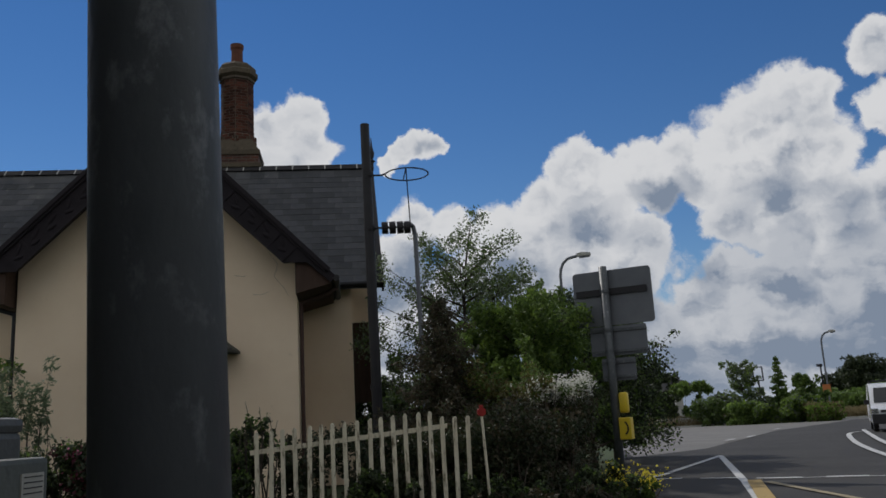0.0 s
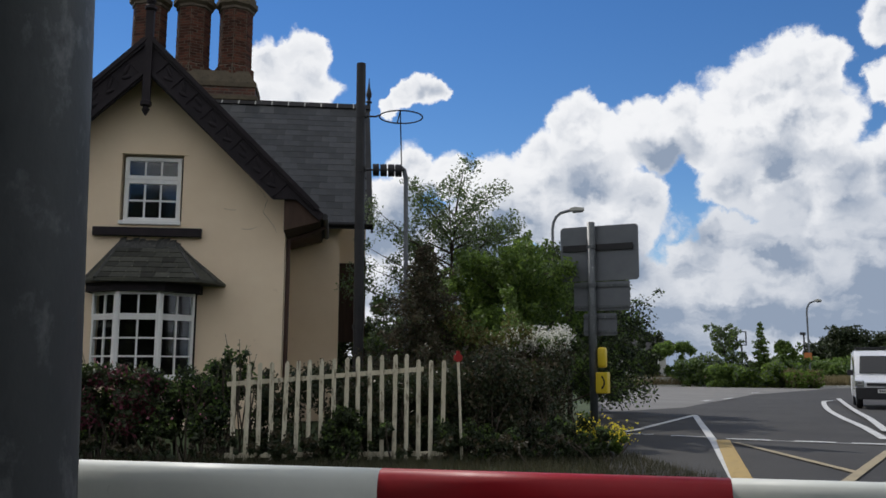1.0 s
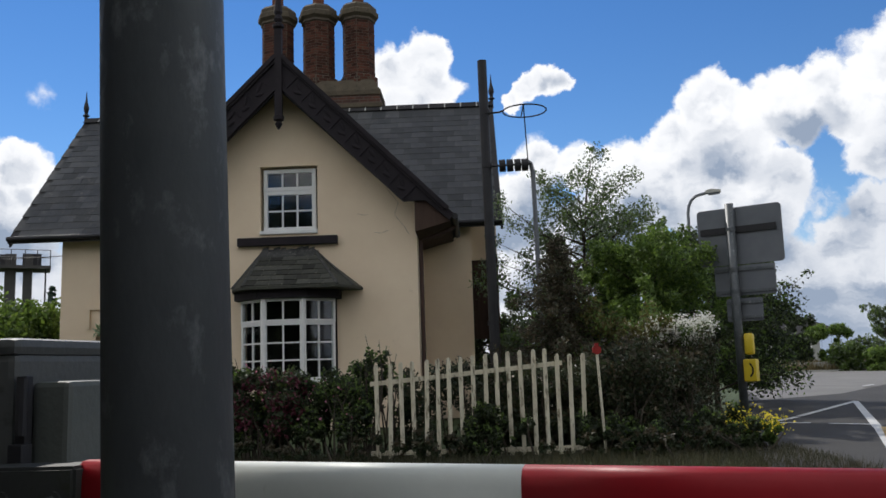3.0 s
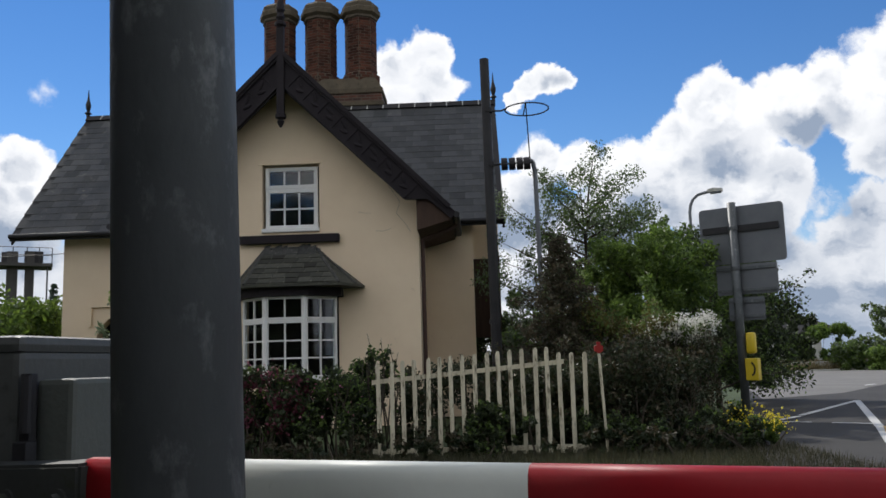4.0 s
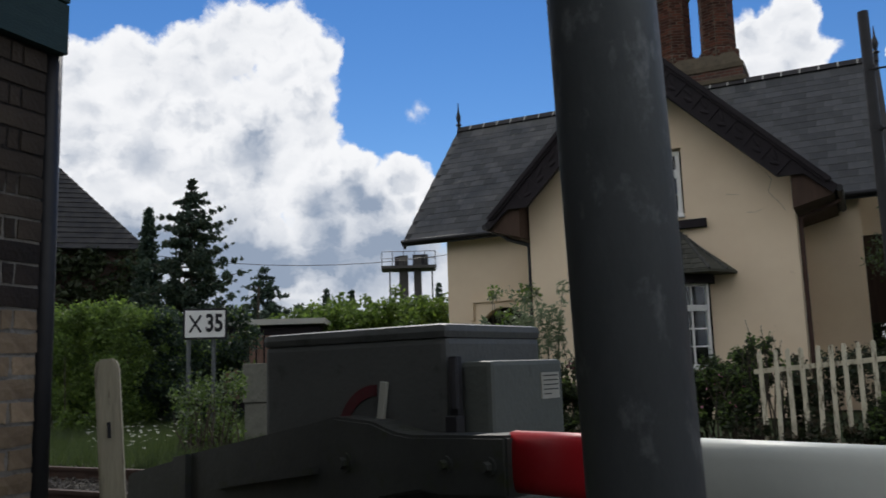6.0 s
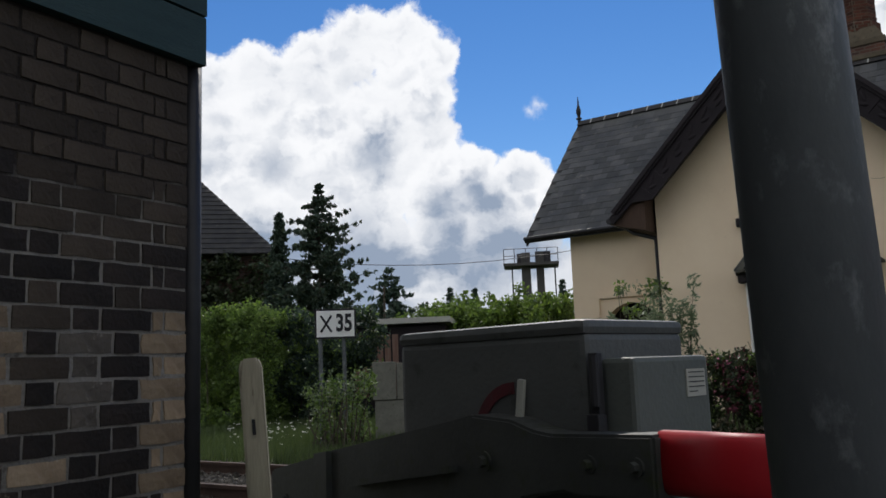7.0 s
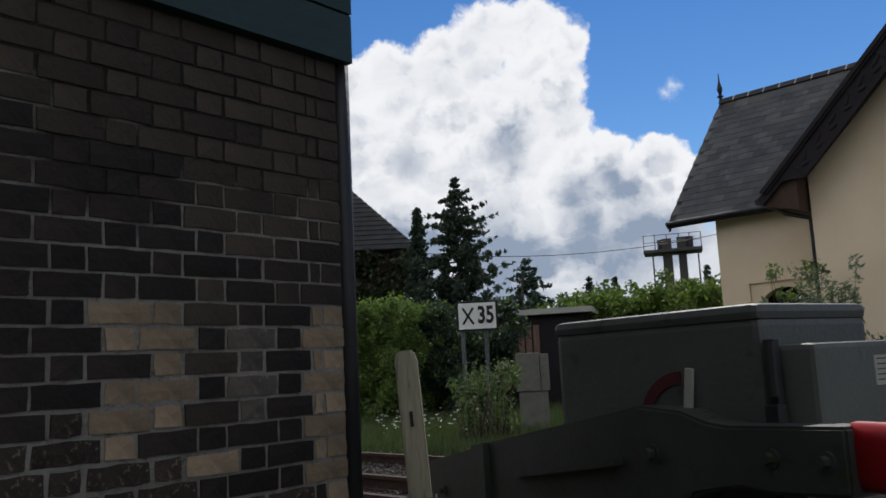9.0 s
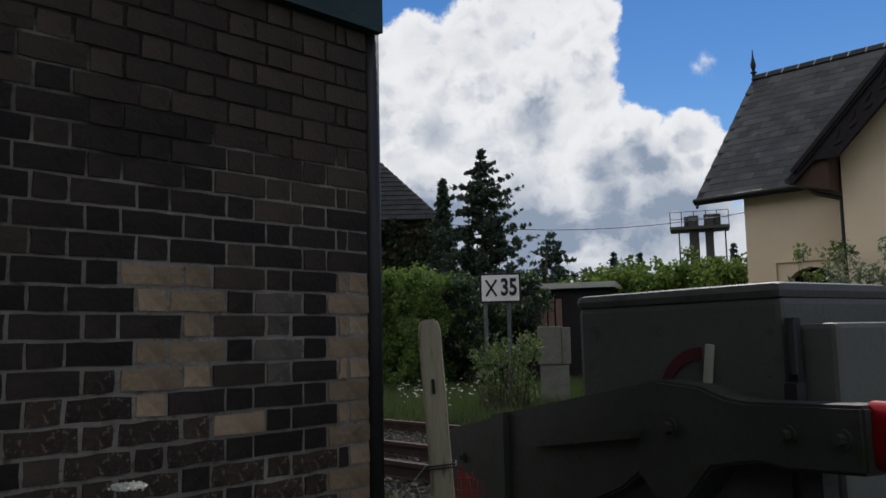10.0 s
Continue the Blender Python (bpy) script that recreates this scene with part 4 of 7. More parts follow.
def casement(parent, x0, x1, z0, z1, y, cols, rows, frame_w=0.06, bar=0.028, m=None):
    """A frame with glazing bars and one pane of glass a light."""
    b = bmesh.new()
    for a in ((x0, x0 + frame_w, z0, z1), (x1 - frame_w, x1, z0, z1), (x0 + frame_w, x1 - frame_w, z0, z0 + frame_w), (x0 + frame_w, x1 - frame_w, z1 - frame_w, z1)):
        box(b, a[0], a[1], y, y + 0.07, a[2], a[3], 0.006, m=m)
    fr = part("window_frame", b, WHITE_PAINT, parent)
    gx0, gx1, gz0, gz1 = x0 + frame_w, x1 - frame_w, z0 + frame_w, z1 - frame_w
    b = bmesh.new()
    for i in range(1, cols):
        x = gx0 + (gx1 - gx0) * i / cols
        box(b, x - bar / 2, x + bar / 2, y + 0.01, y + 0.05, gz0, gz1, m=m)
    for j in range(1, rows):
        z = gz0 + (gz1 - gz0) * j / rows
        box(b, gx0, gx1, y + 0.012, y + 0.048, z - bar / 2, z + bar / 2, m=m)
    part("glazing_bars", b, WHITE_PAINT, parent)
    for i in range(cols):
        for j in range(rows):
            b = bmesh.new()
            xa, xb = gx0 + (gx1 - gx0) * i / cols, gx0 + (gx1 - gx0) * (i + 1) / cols
            za, zb = gz0 + (gz1 - gz0) * j / rows, gz0 + (gz1 - gz0) * (j + 1) / rows
            box(b, xa, xb, y + 0.03, y + 0.034, za, zb, m=m)
            p = part("pane", b, GLASS, parent)
            p.visible_shadow = False


casement(win, W0 + 0.05, W1 - 0.05, WZ0 + 0.05, 4.92, FY + 0.10, 3, 2, 0.085, 0.034)
casement(win, W0 + 0.05, W1 - 0.05, 4.92, WZ1 - 0.04, FY + 0.09, 3, 1, 0.08, 0.034)
bm = bmesh.new()
box(bm, W0 + 0.0, W1 + 0.0, FY - 0.06, FY + 0.12, 3.98, 4.06, 0.01)
part("window_sill", bm, WHITE_PAINT, win)
bm = bmesh.new()
box(bm, W0 - 0.08, W1 + 0.08, FY - 0.02, FY, WZ1, WZ1 + 0.03)
part("drip_mould", bm, RENDER_WALL, win)
bm = bmesh.new()
box(bm, -4.43, -2.36, 17.78, 17.92, 3.74, 3.91, 0.012)
part("sill_band", bm, BLACK_TIMBER, house, "black painted band under the upper window")

# bay window
bayw = thing("bay_window", (-3.36, 17.5, 0), "white three-sided bay window under a small mossy slate roof", "window")
BX0, BX1, BY = -3.76, -2.98, 17.28
bl, br = -4.33, -2.40
ang = math.degrees(math.atan2(17.75 - BY, BX0 - bl))
wside = math.hypot(17.75 - BY, BX0 - bl)
for x in (BX0, BX1):
    bm = bmesh.new()
    tube(bm, (x, BY + 0.03, 0.97), (x, BY + 0.03, 2.62), 0.065, seg=8)
    part("mullion", bm, WHITE_PAINT, bayw)
for x0, x1, m in ((BX0, BX1, pose(0, 0, 0)), (0.0, wside, pose(bl, 17.75, 0, 0, 0, -ang) @ pose(0, 0, 0)), (0.0, wside, pose(BX1, BY, 0, 0, 0, ang))):
    y = BY if m.translation.length < 0.01 else 0.0
    casement(bayw, x0, x1, 0.98, 2.13, y, 2, 3, 0.06, 0.03, m)
    casement(bayw, x0, x1, 2.13, 2.6, y - 0.01, 2, 1, 0.055, 0.03, m)
bm = bmesh.new()
foot = [(bl - 0.03, 17.92), (bl - 0.03, 17.74), (BX0 - 0.02, BY - 0.04), (BX1 + 0.02, BY - 0.04), (br + 0.03, 17.74), (br + 0.03, 17.92)]


def footing(b, pts, z0, z1):
    a = [b.verts.new((x, y, z0)) for x, y in pts]
    c = [b.verts.new((x, y, z1)) for x, y in pts]
    b.faces.new(a)
    b.faces.new(c[::-1])
    for i in range(len(a)):
        b.faces.new((a[i], c[i], c[(i + 1) % len(a)], a[(i + 1) % len(a)]))


footing(bm, foot, 0.0, 0.94)
part("bay_base", bm, RENDER_WALL, bayw)
bm = bmesh.new()
footing(bm, [(x, y - 0.06 if y < 17.9 else y) for x, y in foot], 0.94, 1.0)
part("window_sill", bm, WHITE_PAINT, bayw)
bm = bmesh.new()
footing(bm, [(bl - 0.1, 17.92), (bl - 0.1, 17.6), (BX0 - 0.1, BY - 0.1), (BX1 + 0.1, BY - 0.1), (br + 0.1, 17.6), (br + 0.1, 17.92)], 2.6, 2.84)
part("lintel", bm, BLACK_TIMBER, bayw, "black timber lintel board")
e = [(-4.55, 17.92, 2.82), (-4.42, 17.4, 2.82), (-4.12, 17.02, 2.82), (-2.25, 17.02, 2.82), (-1.98, 17.4, 2.82), (-1.86, 17.92, 2.82)]
tl, tr = (-3.92, 17.92, 3.62), (-2.85, 17.92, 3.62)
bm = bmesh.new()
ev = [bm.verts.new(p) for p in e]
eb = [bm.verts.new((p[0], p[1], p[2] - 0.05)) for p in e]
tv = [bm.verts.new(tl), bm.verts.new(tr)]
for q in ((ev[0], ev[1], tv[0]), (ev[1], ev[2], tv[0]), (ev[2], ev[3], tv[1], tv[0]), (ev[3], ev[4], tv[1]), (ev[4], ev[5], tv[1])):
    bm.faces.new(q)
for i in range(5):
    bm.faces.new((ev[i], eb[i], eb[i + 1], ev[i + 1]))
bm.faces.new(eb)
bay_roof = part("bay_roof", bm, MOSS_SLATE, bayw, "small hipped roof of mossy slates")
bm = bmesh.new()
for a, c in ((e[2], tl), (e[3], tr), (e[1], tl), (e[4], tr)):
    tube(bm, a, c, 0.035, seg=6)
tube(bm, tl, tr, 0.05, seg=6)
part("lead_hip", bm, LEAD, bay_roof, "pale lichened lead over the hips")
bm = bmesh.new()
for k in range(9):
    f0 = k / 9
    q = Vector(tl).lerp(Vector(tr), f0 + 0.055)
    h_ = random.uniform(0.03, 0.13)
    slab(bm, [(q.x - 0.07, 17.92 - 0.16, q.z - 0.13), (q.x + 0.07, 17.92 - 0.16 + random.uniform(-0.02, 0.02), q.z - 0.13), (q.x + 0.065, 17.91, q.z + h_), (q.x - 0.065, 17.91, q.z + h_ * random.uniform(0.4, 1.0))], 0.012)
part("flashing", bm, LEAD, bay_roof, "ragged pale flashing where the roof meets the wall")
slm = {}
for r in range(7):
    z0 = 2.83 + r * 0.112
    f0 = r / 7.1
    xa, xb = e[2][0] + (tl[0] - e[2][0]) * f0, e[3][0] + (tr[0] - e[3][0]) * f0
    y0 = 17.02 + 0.9 * f0
    n = max(2, int((xb - xa) / 0.24))
    w = (xb - xa) / n
    for k in range(n):
        key = (r, n)
        if key not in slm:
            b = bmesh.new()
            slab(b, [(-w / 2 + 0.004, 0, 0.018), (w / 2 - 0.004, 0, 0.018), (w / 2 - 0.004, 0.15, 0.13), (-w / 2 + 0.004, 0.15, 0.13)], 0.014)
            slm[key] = mesh_of(b, "slate", MOSS_SLATE)
        o = new("slate", slm[key])
        o.parent = bay_roof
        o.matrix_basis = WORLD["bay_window"].inverted() @ pose(xa + w * (k + 0.5), y0 + random.uniform(-0.008, 0.008), z0, 0, 0, random.uniform(-1.5, 1.5))

# ---- crossing equipment near the camera ----
# the steel signal post, leaning a little
post = thing("signal_post", (0.08, 1.745, 0), "dark galvanised steel crossing signal post", "post")
bm = bmesh.new()
lean = 0.028
tube(bm, (0.0715 + lean * 1.16, 1.745, -0.02), (0.0715 - lean * 2.9, 1.745, 4.06), 0.0595, seg=48)
part("shaft", bm, GALV, post, "blotched galvanised tube", smooth=True)
bm = bmesh.new()
box(bm, 0.0, 0.2, 1.645, 1.845, 0.0, 0.02, 0.004)
part("base_plate", bm, GALV, post)

# the boom
FOOT, U, V = Vector((0.855, 2.377, 0)), Vector((-0.9455, 0.3256, 0)), Vector((0.3256, 0.9455, 0))
BM = Matrix(((U.x, V.x, 0, FOOT.x), (U.y, V.y, 0, FOOT.y), (0, 0, 1, 0), (0, 0, 0, 1)))  # its x runs left along the boom
boom = thing("barrier_boom", (FOOT.x, FOOT.y, 0.9), "lowered red and white banded barrier boom", "barrier boom")
seams = [-4.38, -3.78, -3.18, -2.58, -1.98, -1.378, -0.777, -0.175, 0.43, 1.056, 1.445]
for k, (a, b) in enumerate(zip(seams, seams[1:])):
    bm = bmesh.new()
    prof = []
    for i in range(20):
        q = 2 * math.pi * i / 20
        c, s = math.cos(q), math.sin(q)
        prof.append((0.036 * math.copysign(abs(c) ** 0.6, c), 0.899 + 0.075 * math.copysign(abs(s) ** 0.55, s)))
    ra = [bm.verts.new(BM @ Vector((a, y, z))) for y, z in prof]
    rb = [bm.verts.new(BM @ Vector((b, y, z))) for y, z in prof]
    bm.faces.new(ra)
    bm.faces.new(rb[::-1])
    for i in range(20):
        bm.faces.new((ra[i], rb[i], rb[(i + 1) % 20], ra[(i + 1) % 20]))
    part("red_band" if k % 2 == 1 else "white_band", bm, RED if k % 2 == 1 else WHITE_BAND, boom, smooth=True)

# the barrier machine with its arm
mach = thing("barrier_machine", (-1.2, 3.2, 0), "dark grey barrier machine with a hinged side cabinet", "barrier machine")
UM, VM = Vector((-0.9816, 0.1908, 0)), Vector((0.1908, 0.9816, 0))
MA = Matrix(((UM.x, VM.x, 0, -0.765), (UM.y, VM.y, 0, 3.018), (0, 0, 1, 0), (0, 0, 0, 1)))  # x left along the face, y away
bm = bmesh.new()
box(bm, 0.022, 0.806, 0.0, 0.515, 0.0, 1.222, 0.02, m=MA)
part("body", bm, CABINET, mach)
bm = bmesh.new()
box(bm, 0.019, 0.812, -0.006, 0.522, 1.216, 1.262, 0.022, m=MA)
part("lid", bm, CABINET, mach)
bm = bmesh.new()
box(bm, -0.09, 0.018, 0.06, 0.46, 0.1, 1.15, 0.015, m=MA)
side = part("side_cabinet", bm, CABINET_LIGHT, mach, "pale grey hinged side cabinet")
bm = bmesh.new()
box(bm, -0.094, -0.090, 0.325, 0.43, 1.03, 1.11, m=MA)
plate = part("label_plate", bm, LABEL, side, "cream label plate with small print")
bm = bmesh.new()
for k in range(5):
    box(bm, -0.096, -0.094, 0.335, 0.42 if k != 4 else 0.38, 1.099 - k * 0.014, 1.102 - k * 0.014, m=MA)
part("print_bar", bm, INK, plate)
bm = bmesh.new()
for z in (0.70, 1.02):
    tube(bm, MA @ Vector((-0.012, -0.012, z)), MA @ Vector((-0.012, -0.012, z + 0.14)), 0.013, seg=8)
box(bm, -0.03, 0.01, -0.03, 0.01, 0.86, 1.0, 0.004, m=MA)
box(bm, -0.018, 0.012, -0.006, 0.02, 0.68, 1.165, 0.003, m=MA)
part("hinge", bm, IRON, side)
bm = bmesh.new()
for i in range(14):
    a0, a1 = math.pi * (0.08 + 0.42 * i / 14), math.pi * (0.08 + 0.42 * (i + 1) / 14)
    for rr in (0.13,):
        prism(bm, [(0.29 - math.cos(a0) * -rr, 0.925 + math.sin(a0) * rr), (0.29 - math.cos(a1) * -rr, 0.925 + math.sin(a1) * rr), (0.29 - math.cos(a1) * -(rr + 0.035), 0.925 + math.sin(a1) * (rr + 0.035)), (0.29 - math.cos(a0) * -(rr + 0.035), 0.925 + math.sin(a0) * (rr + 0.035))], -0.006, -0.001, m=MA)
part("red_arc", bm, FADED_RED, mach, "faded red painted arc", weld=True)
bm = bmesh.new()
box(bm, -0.012, 0.012, -0.03, -0.015, 0.0, 0.20, 0.003, m=MA @ pose(0.268, 0, 0.90, 0, -8, 0))
part("pointer", bm, LABEL, mach, "pale pointer lever")
# arm: thick cast plates that clamp the boom
bm = bmesh.new()
prism(bm, [(1.43, 0.966), (1.78, 0.955), (1.85, 0.962), (1.945, 0.988), (2.12, 0.998), (2.22, 0.978), (3.10, 0.83), (3.15, 0.812), (3.55, 0.735), (3.56, 0.45), (2.9, 0.40), (2.5, 0.58), (2.3, 0.66), (2.213, 0.717), (2.1, 0.62), (2.0, 0.68), (1.905, 0.775), (1.74, 0.808), (1.66, 0.80), (1.43, 0.815)], -0.06, 0.05, m=BM)
bmesh.ops.bevel(bm, geom=list(bm.edges), offset=0.008, segments=2, affect="EDGES")
arm = part("arm", bm, MACHINE, mach, "dark olive cast steel arm that carries the boom")
bm = bmesh.new()
prism(bm, [(2.195, 0.846), (2.80, 0.757), (2.80, 0.735), (2.195, 0.826)], -0.095, -0.06, m=BM)
part("rib", bm, MACHINE, arm)
bm = bmesh.new()
prism(bm, [(3.0, 0.845), (3.1, 0.83), (3.1, 0.50), (3.0, 0.51)], -0.085, -0.06, m=BM)
part("rib", bm, MACHINE, arm)
bm = bmesh.new()
prism(bm, [(1.60, 0.80), (1.66, 0.80), (1.66, 0.0), (1.60, 0.0)], 0.0, 0.05, m=BM)
part("bracket", bm, MACHINE, arm)
for x, z, r in ((2.059, 0.867, 0.018), (1.635, 0.886, 0.014), (1.481, 0.89, 0.014), (3.4, 0.63, 0.014)):
    bm = bmesh.new()
    tube(bm, BM @ Vector((x, -0.055, z)), BM @ Vector((x, -0.085, z)), r, r * 0.9, seg=6)
    tube(bm, BM @ Vector((x, -0.055, z)), BM @ Vector((x, -0.067, z)), r * 1.6, seg=14)
    part("bolt", bm, MACHINE, arm)
bm = bmesh.new()
tube(bm, BM @ Vector((1.95, -0.04, 0.83)), BM @ Vector((1.95, 0.12, 0.83)), 0.05, seg=20)
part("pivot", bm, MACHINE, arm)

# ---- plants ----
RNG = np.random.default_rng(7)


def leaves(name, mat, centres, radii, count, size, parent=None, label="", kind="", category="", droop=0.0, long=1.7, flat=0.0):
    """Many small leaves scattered in clumps: each is a folded blade of its own."""
    c = np.asarray(centres, float)
    r = np.asarray(radii, float)
    if r.ndim == 1:
        r = np.repeat(r[:, None], 3, 1)
    w = r.prod(1) ** 0.75
    k = RNG.choice(len(c), count, p=w / w.sum())
    d = RNG.normal(size=(count, 3))
    d /= np.linalg.norm(d, axis=1)[:, None]
    p = c[k] + d * r[k] * (RNG.random((count, 1)) ** 0.45) * RNG.uniform(0.75, 1.15, (count, 1))
    p[:, 2] = np.maximum(p[:, 2], 0.01)
    a = RNG.normal(size=(count, 3))
    a[:, 2] -= droop
    a[:, 2] *= 1 - flat
    a /= np.linalg.norm(a, axis=1)[:, None]
    b = np.cross(a, RNG.normal(size=(count, 3)))
    b /= np.linalg.norm(b, axis=1)[:, None]
    s = size * RNG.uniform(0.55, 1.35, (count, 1))
    up = np.cross(a, b) * s * 0.18
    v = np.stack([p - a * s * long / 2, p + b * s / 2 + up, p + a * s * long / 2, p - b * s / 2 + up], 1).reshape(-1, 3)
    me = bpy.data.meshes.new(name)
    i = np.arange(count)[:, None] * 4
    f = np.concatenate([i + [0, 1, 2], i + [0, 2, 3]], 1).reshape(-1, 3)
    me.from_pydata(v.tolist(), [], f.tolist())
    me.materials.append(mat)
    ob = new(name, me)
    if parent:
        me.transform(WORLD[parent.name].inverted())
        ob.parent = parent
    WORLD[ob.name] = WORLD[parent.name] if parent else Matrix()
    return tagged(ob, label, category, "", kind)


def tree(name, at, height, spread, label, mat, count, size, trunk=0.12, limbs=14, low=0.25, category="tree", lean=(0, 0), clump=0.34, up=1.0, droop=0.0, mat2=None):
    """A tapered trunk with bending limbs; clumps of leaves along the outer limbs."""
    x, y = at
    t = thing(name, (x, y, 0), label, category)
    b = bmesh.new()
    top = Vector((x + lean[0], y + lean[1], height * 0.86))
    pts = [Vector((x, y, -0.1)).lerp(top, k / 5) + Vector((random.uniform(-1, 1), random.uniform(-1, 1), 0)) * 0.06 * k * spread * 0.4 for k in range(6)]
    for k in range(5):
        tube(b, pts[k], pts[k + 1], trunk * (1 - k / 5.5), trunk * (1 - (k + 1) / 5.5), 8)
    part("trunk", b, BARK, t)
    b = bmesh.new()
    cs, rs = [], []
    for k in range(limbs):
        f = low + (1 - low) * (k + random.random()) / limbs
        j = min(4, int(f * 5))
        s = pts[j].lerp(pts[j + 1], f * 5 - j)
        an = k * 2.399 + random.uniform(-0.4, 0.4)
        reach = spread * (0.55 + 0.55 * random.random()) * math.sqrt(max(0.08, 1 - ((f - 0.45) / 0.62) ** 2))
        e = s + Vector((math.cos(an) * reach, math.sin(an) * reach, reach * random.uniform(0.15, 0.75) * up))
        e.z = min(e.z, height * random.uniform(0.93, 1.0))
        mdl = s.lerp(e, 0.5) + Vector((0, 0, 0.08 * reach))
        tube(b, s, mdl, trunk * 0.32, trunk * 0.2, 6)
        tube(b, mdl, e, trunk * 0.2, trunk * 0.06, 6)
        for q in (0.45, 0.72, 1.0):
            cs.append(s.lerp(e, q) + Vector((random.uniform(-1, 1), random.uniform(-1, 1), random.uniform(-0.6, 0.6))) * clump * 0.5)
            rs.append(clump * spread * random.uniform(0.5, 1.0) * (1.1 - 0.3 * q))
        for q in range(2):
            tip = e + Vector((random.uniform(-1, 1), random.uniform(-1, 1), random.uniform(0.1, 1.0))) * clump * spread * 0.6
            tube(b, e, tip, trunk * 0.06, trunk * 0.02, 5)
            cs.append(tip)
            rs.append(clump * spread * random.uniform(0.2, 0.45))
    part("branchwork", b, BARK, t, kind="stuff")
    n2 = count // 3 if mat2 else 0
    leaves("crown", mat, cs, rs, count - n2, size, t, droop=droop, kind="stuff")
    if mat2:
        leaves("young_growth", mat2, cs, rs, n2, size, t, droop=droop, kind="stuff")
    return t


def bush(name, boxes, label, mat, count, size, category="bush", mat2=None, n2=0, twigs=0, flower=None, nf=0, fs=0.03, lumps=30, fat=1.0):
    """A clump of leaves over woody stems; boxes of (x0, x1, y0, y1, z0, z1) are filled with lumps."""
    x0, x1, y0, y1 = boxes[0][:4]
    t = thing(name, ((x0 + x1) / 2, (y0 + y1) / 2, 0), label, category)
    cs, rs = [], []
    for bx in boxes:
        for k in range(lumps):
            q = random.random()
            h = bx[4] + (bx[5] - bx[4]) * q
            cs.append((random.uniform(bx[0], bx[1]), random.uniform(bx[2], bx[3]), h))
            rs.append(random.uniform(0.12, 0.34) * min(1.0, (bx[5] - bx[4]) * 0.8) * fat)
    b = bmesh.new()
    for k in range(10 + twigs):
        c = cs[random.randrange(len(cs))]
        g = (c[0] + random.uniform(-0.2, 0.2), c[1] + random.uniform(-0.2, 0.2), 0.0)
        e = Vector(c) + Vector((random.uniform(-0.2, 0.2), random.uniform(-0.2, 0.1), random.uniform(0.0, 0.3) if k < 10 else random.uniform(-0.2, 0.25)))
        m_ = Vector(g).lerp(e, 0.6) + Vector((random.uniform(-0.1, 0.1), random.uniform(-0.1, 0.1), 0))
        tube(b, g, m_, 0.014, 0.009, 5)
        tube(b, m_, e, 0.009, 0.003, 5)
    part("stemwork", b, BARK, t, kind="stuff")
    leaves("foliage", mat, cs, rs, count, size, t, kind="stuff")
    if mat2:
        leaves("new_growth", mat2, [(c[0], c[1] - 0.03, c[2] + 0.06) for c in cs], rs, n2, size, t, kind="stuff")
    if flower:
        hi = [c for c in cs if c[2] > boxes[0][4] + 0.3 * (boxes[0][5] - boxes[0][4])] or cs
        leaves("blossom", flower, [(c[0], c[1] - 0.05, c[2] + 0.08) for c in hi], [0.2] * len(hi), nf, fs, t, long=1.0, kind="stuff")
    return t


def polar(az, d, cx=0.35, cy=0.95):
    return (cx - d * math.sin(radians(az)), cy + d * math.cos(radians(az)))


# front garden hedge
bush("garden_hedge", [(-7.2, -1.0, 12.25, 13.1, 0.1, 1.02), (-5.0, -1.2, 12.2, 12.6, 0.5, 1.12)], "dense dark green garden hedge with thin dry twigs", LEAF_DARK, 34000, 0.034, "hedge", LEAF_MID, 5000, 90, lumps=110)
bush("red_leaved_shrub", [(-3.45, -2.0, 12.0, 12.5, 0.45, 1.12)], "purple-red leaved shrub with small pink flowers", LEAF_RED, 3600, 0.034, "shrub", LEAF_DARK, 4500, 10, PETAL_PINK, 130, 0.03, lumps=44)
bush("rose_bush", [(-2.2, -1.1, 12.0, 12.35, 0.3, 0.95)], "dark leaved rose bush with pink flowers", LEAF_DARK, 4600, 0.036, "bush", LEAF_MID, 1000, 12, PETAL_PINK, 45, 0.04)
bush("climbing_shrub", [(-1.6, -0.6, 12.5, 13.0, 0.5, 1.2), (-1.15, -0.85, 12.5, 12.8, 1.15, 1.4)], "loose green shrub beside the picket fence", LEAF_DARK, 2200, 0.036, "shrub", LEAF_MID, 1000, 26, lumps=20)
bush("inner_hedge", [(-0.9, 2.2, 12.5, 13.4, 0.0, 1.05)], "dark hedge behind the picket fence", LEAF_DARK, 19000, 0.036, "hedge", LEAF_BROWN, 3500, 50, lumps=70)
bush("ivy_clump", [(0.15, 1.05, 11.72, 11.95, 0.0, 0.42), (0.35, 0.7, 11.75, 11.95, 0.2, 0.6)], "low ivy growing over the foot of the fence", LEAF_DARK, 4200, 0.034, "ivy", LEAF_MID, 500, 0, lumps=22)
bush("garden_sprigs", [(-6.9, -6.0, 17.0, 17.7, 0.8, 2.7)], "thin sprawling shrub with small pale leaves", LEAF_GREY, 700, 0.06, "shrub", LEAF_BRIGHT, 350, 26, lumps=16)

# hedge along the road and what grows in it
bush("roadside_hedge", [(1.9, 3.5, 12.5, 14.2, 0.0, 1.22), (2.3, 4.15, 13.6, 15.6, 0.2, 1.38)], "dark brownish-green clipped roadside hedge with dry twigs", LEAF_DARK, 40000, 0.034, "hedge", LEAF_BROWN, 20000, 220, lumps=120)
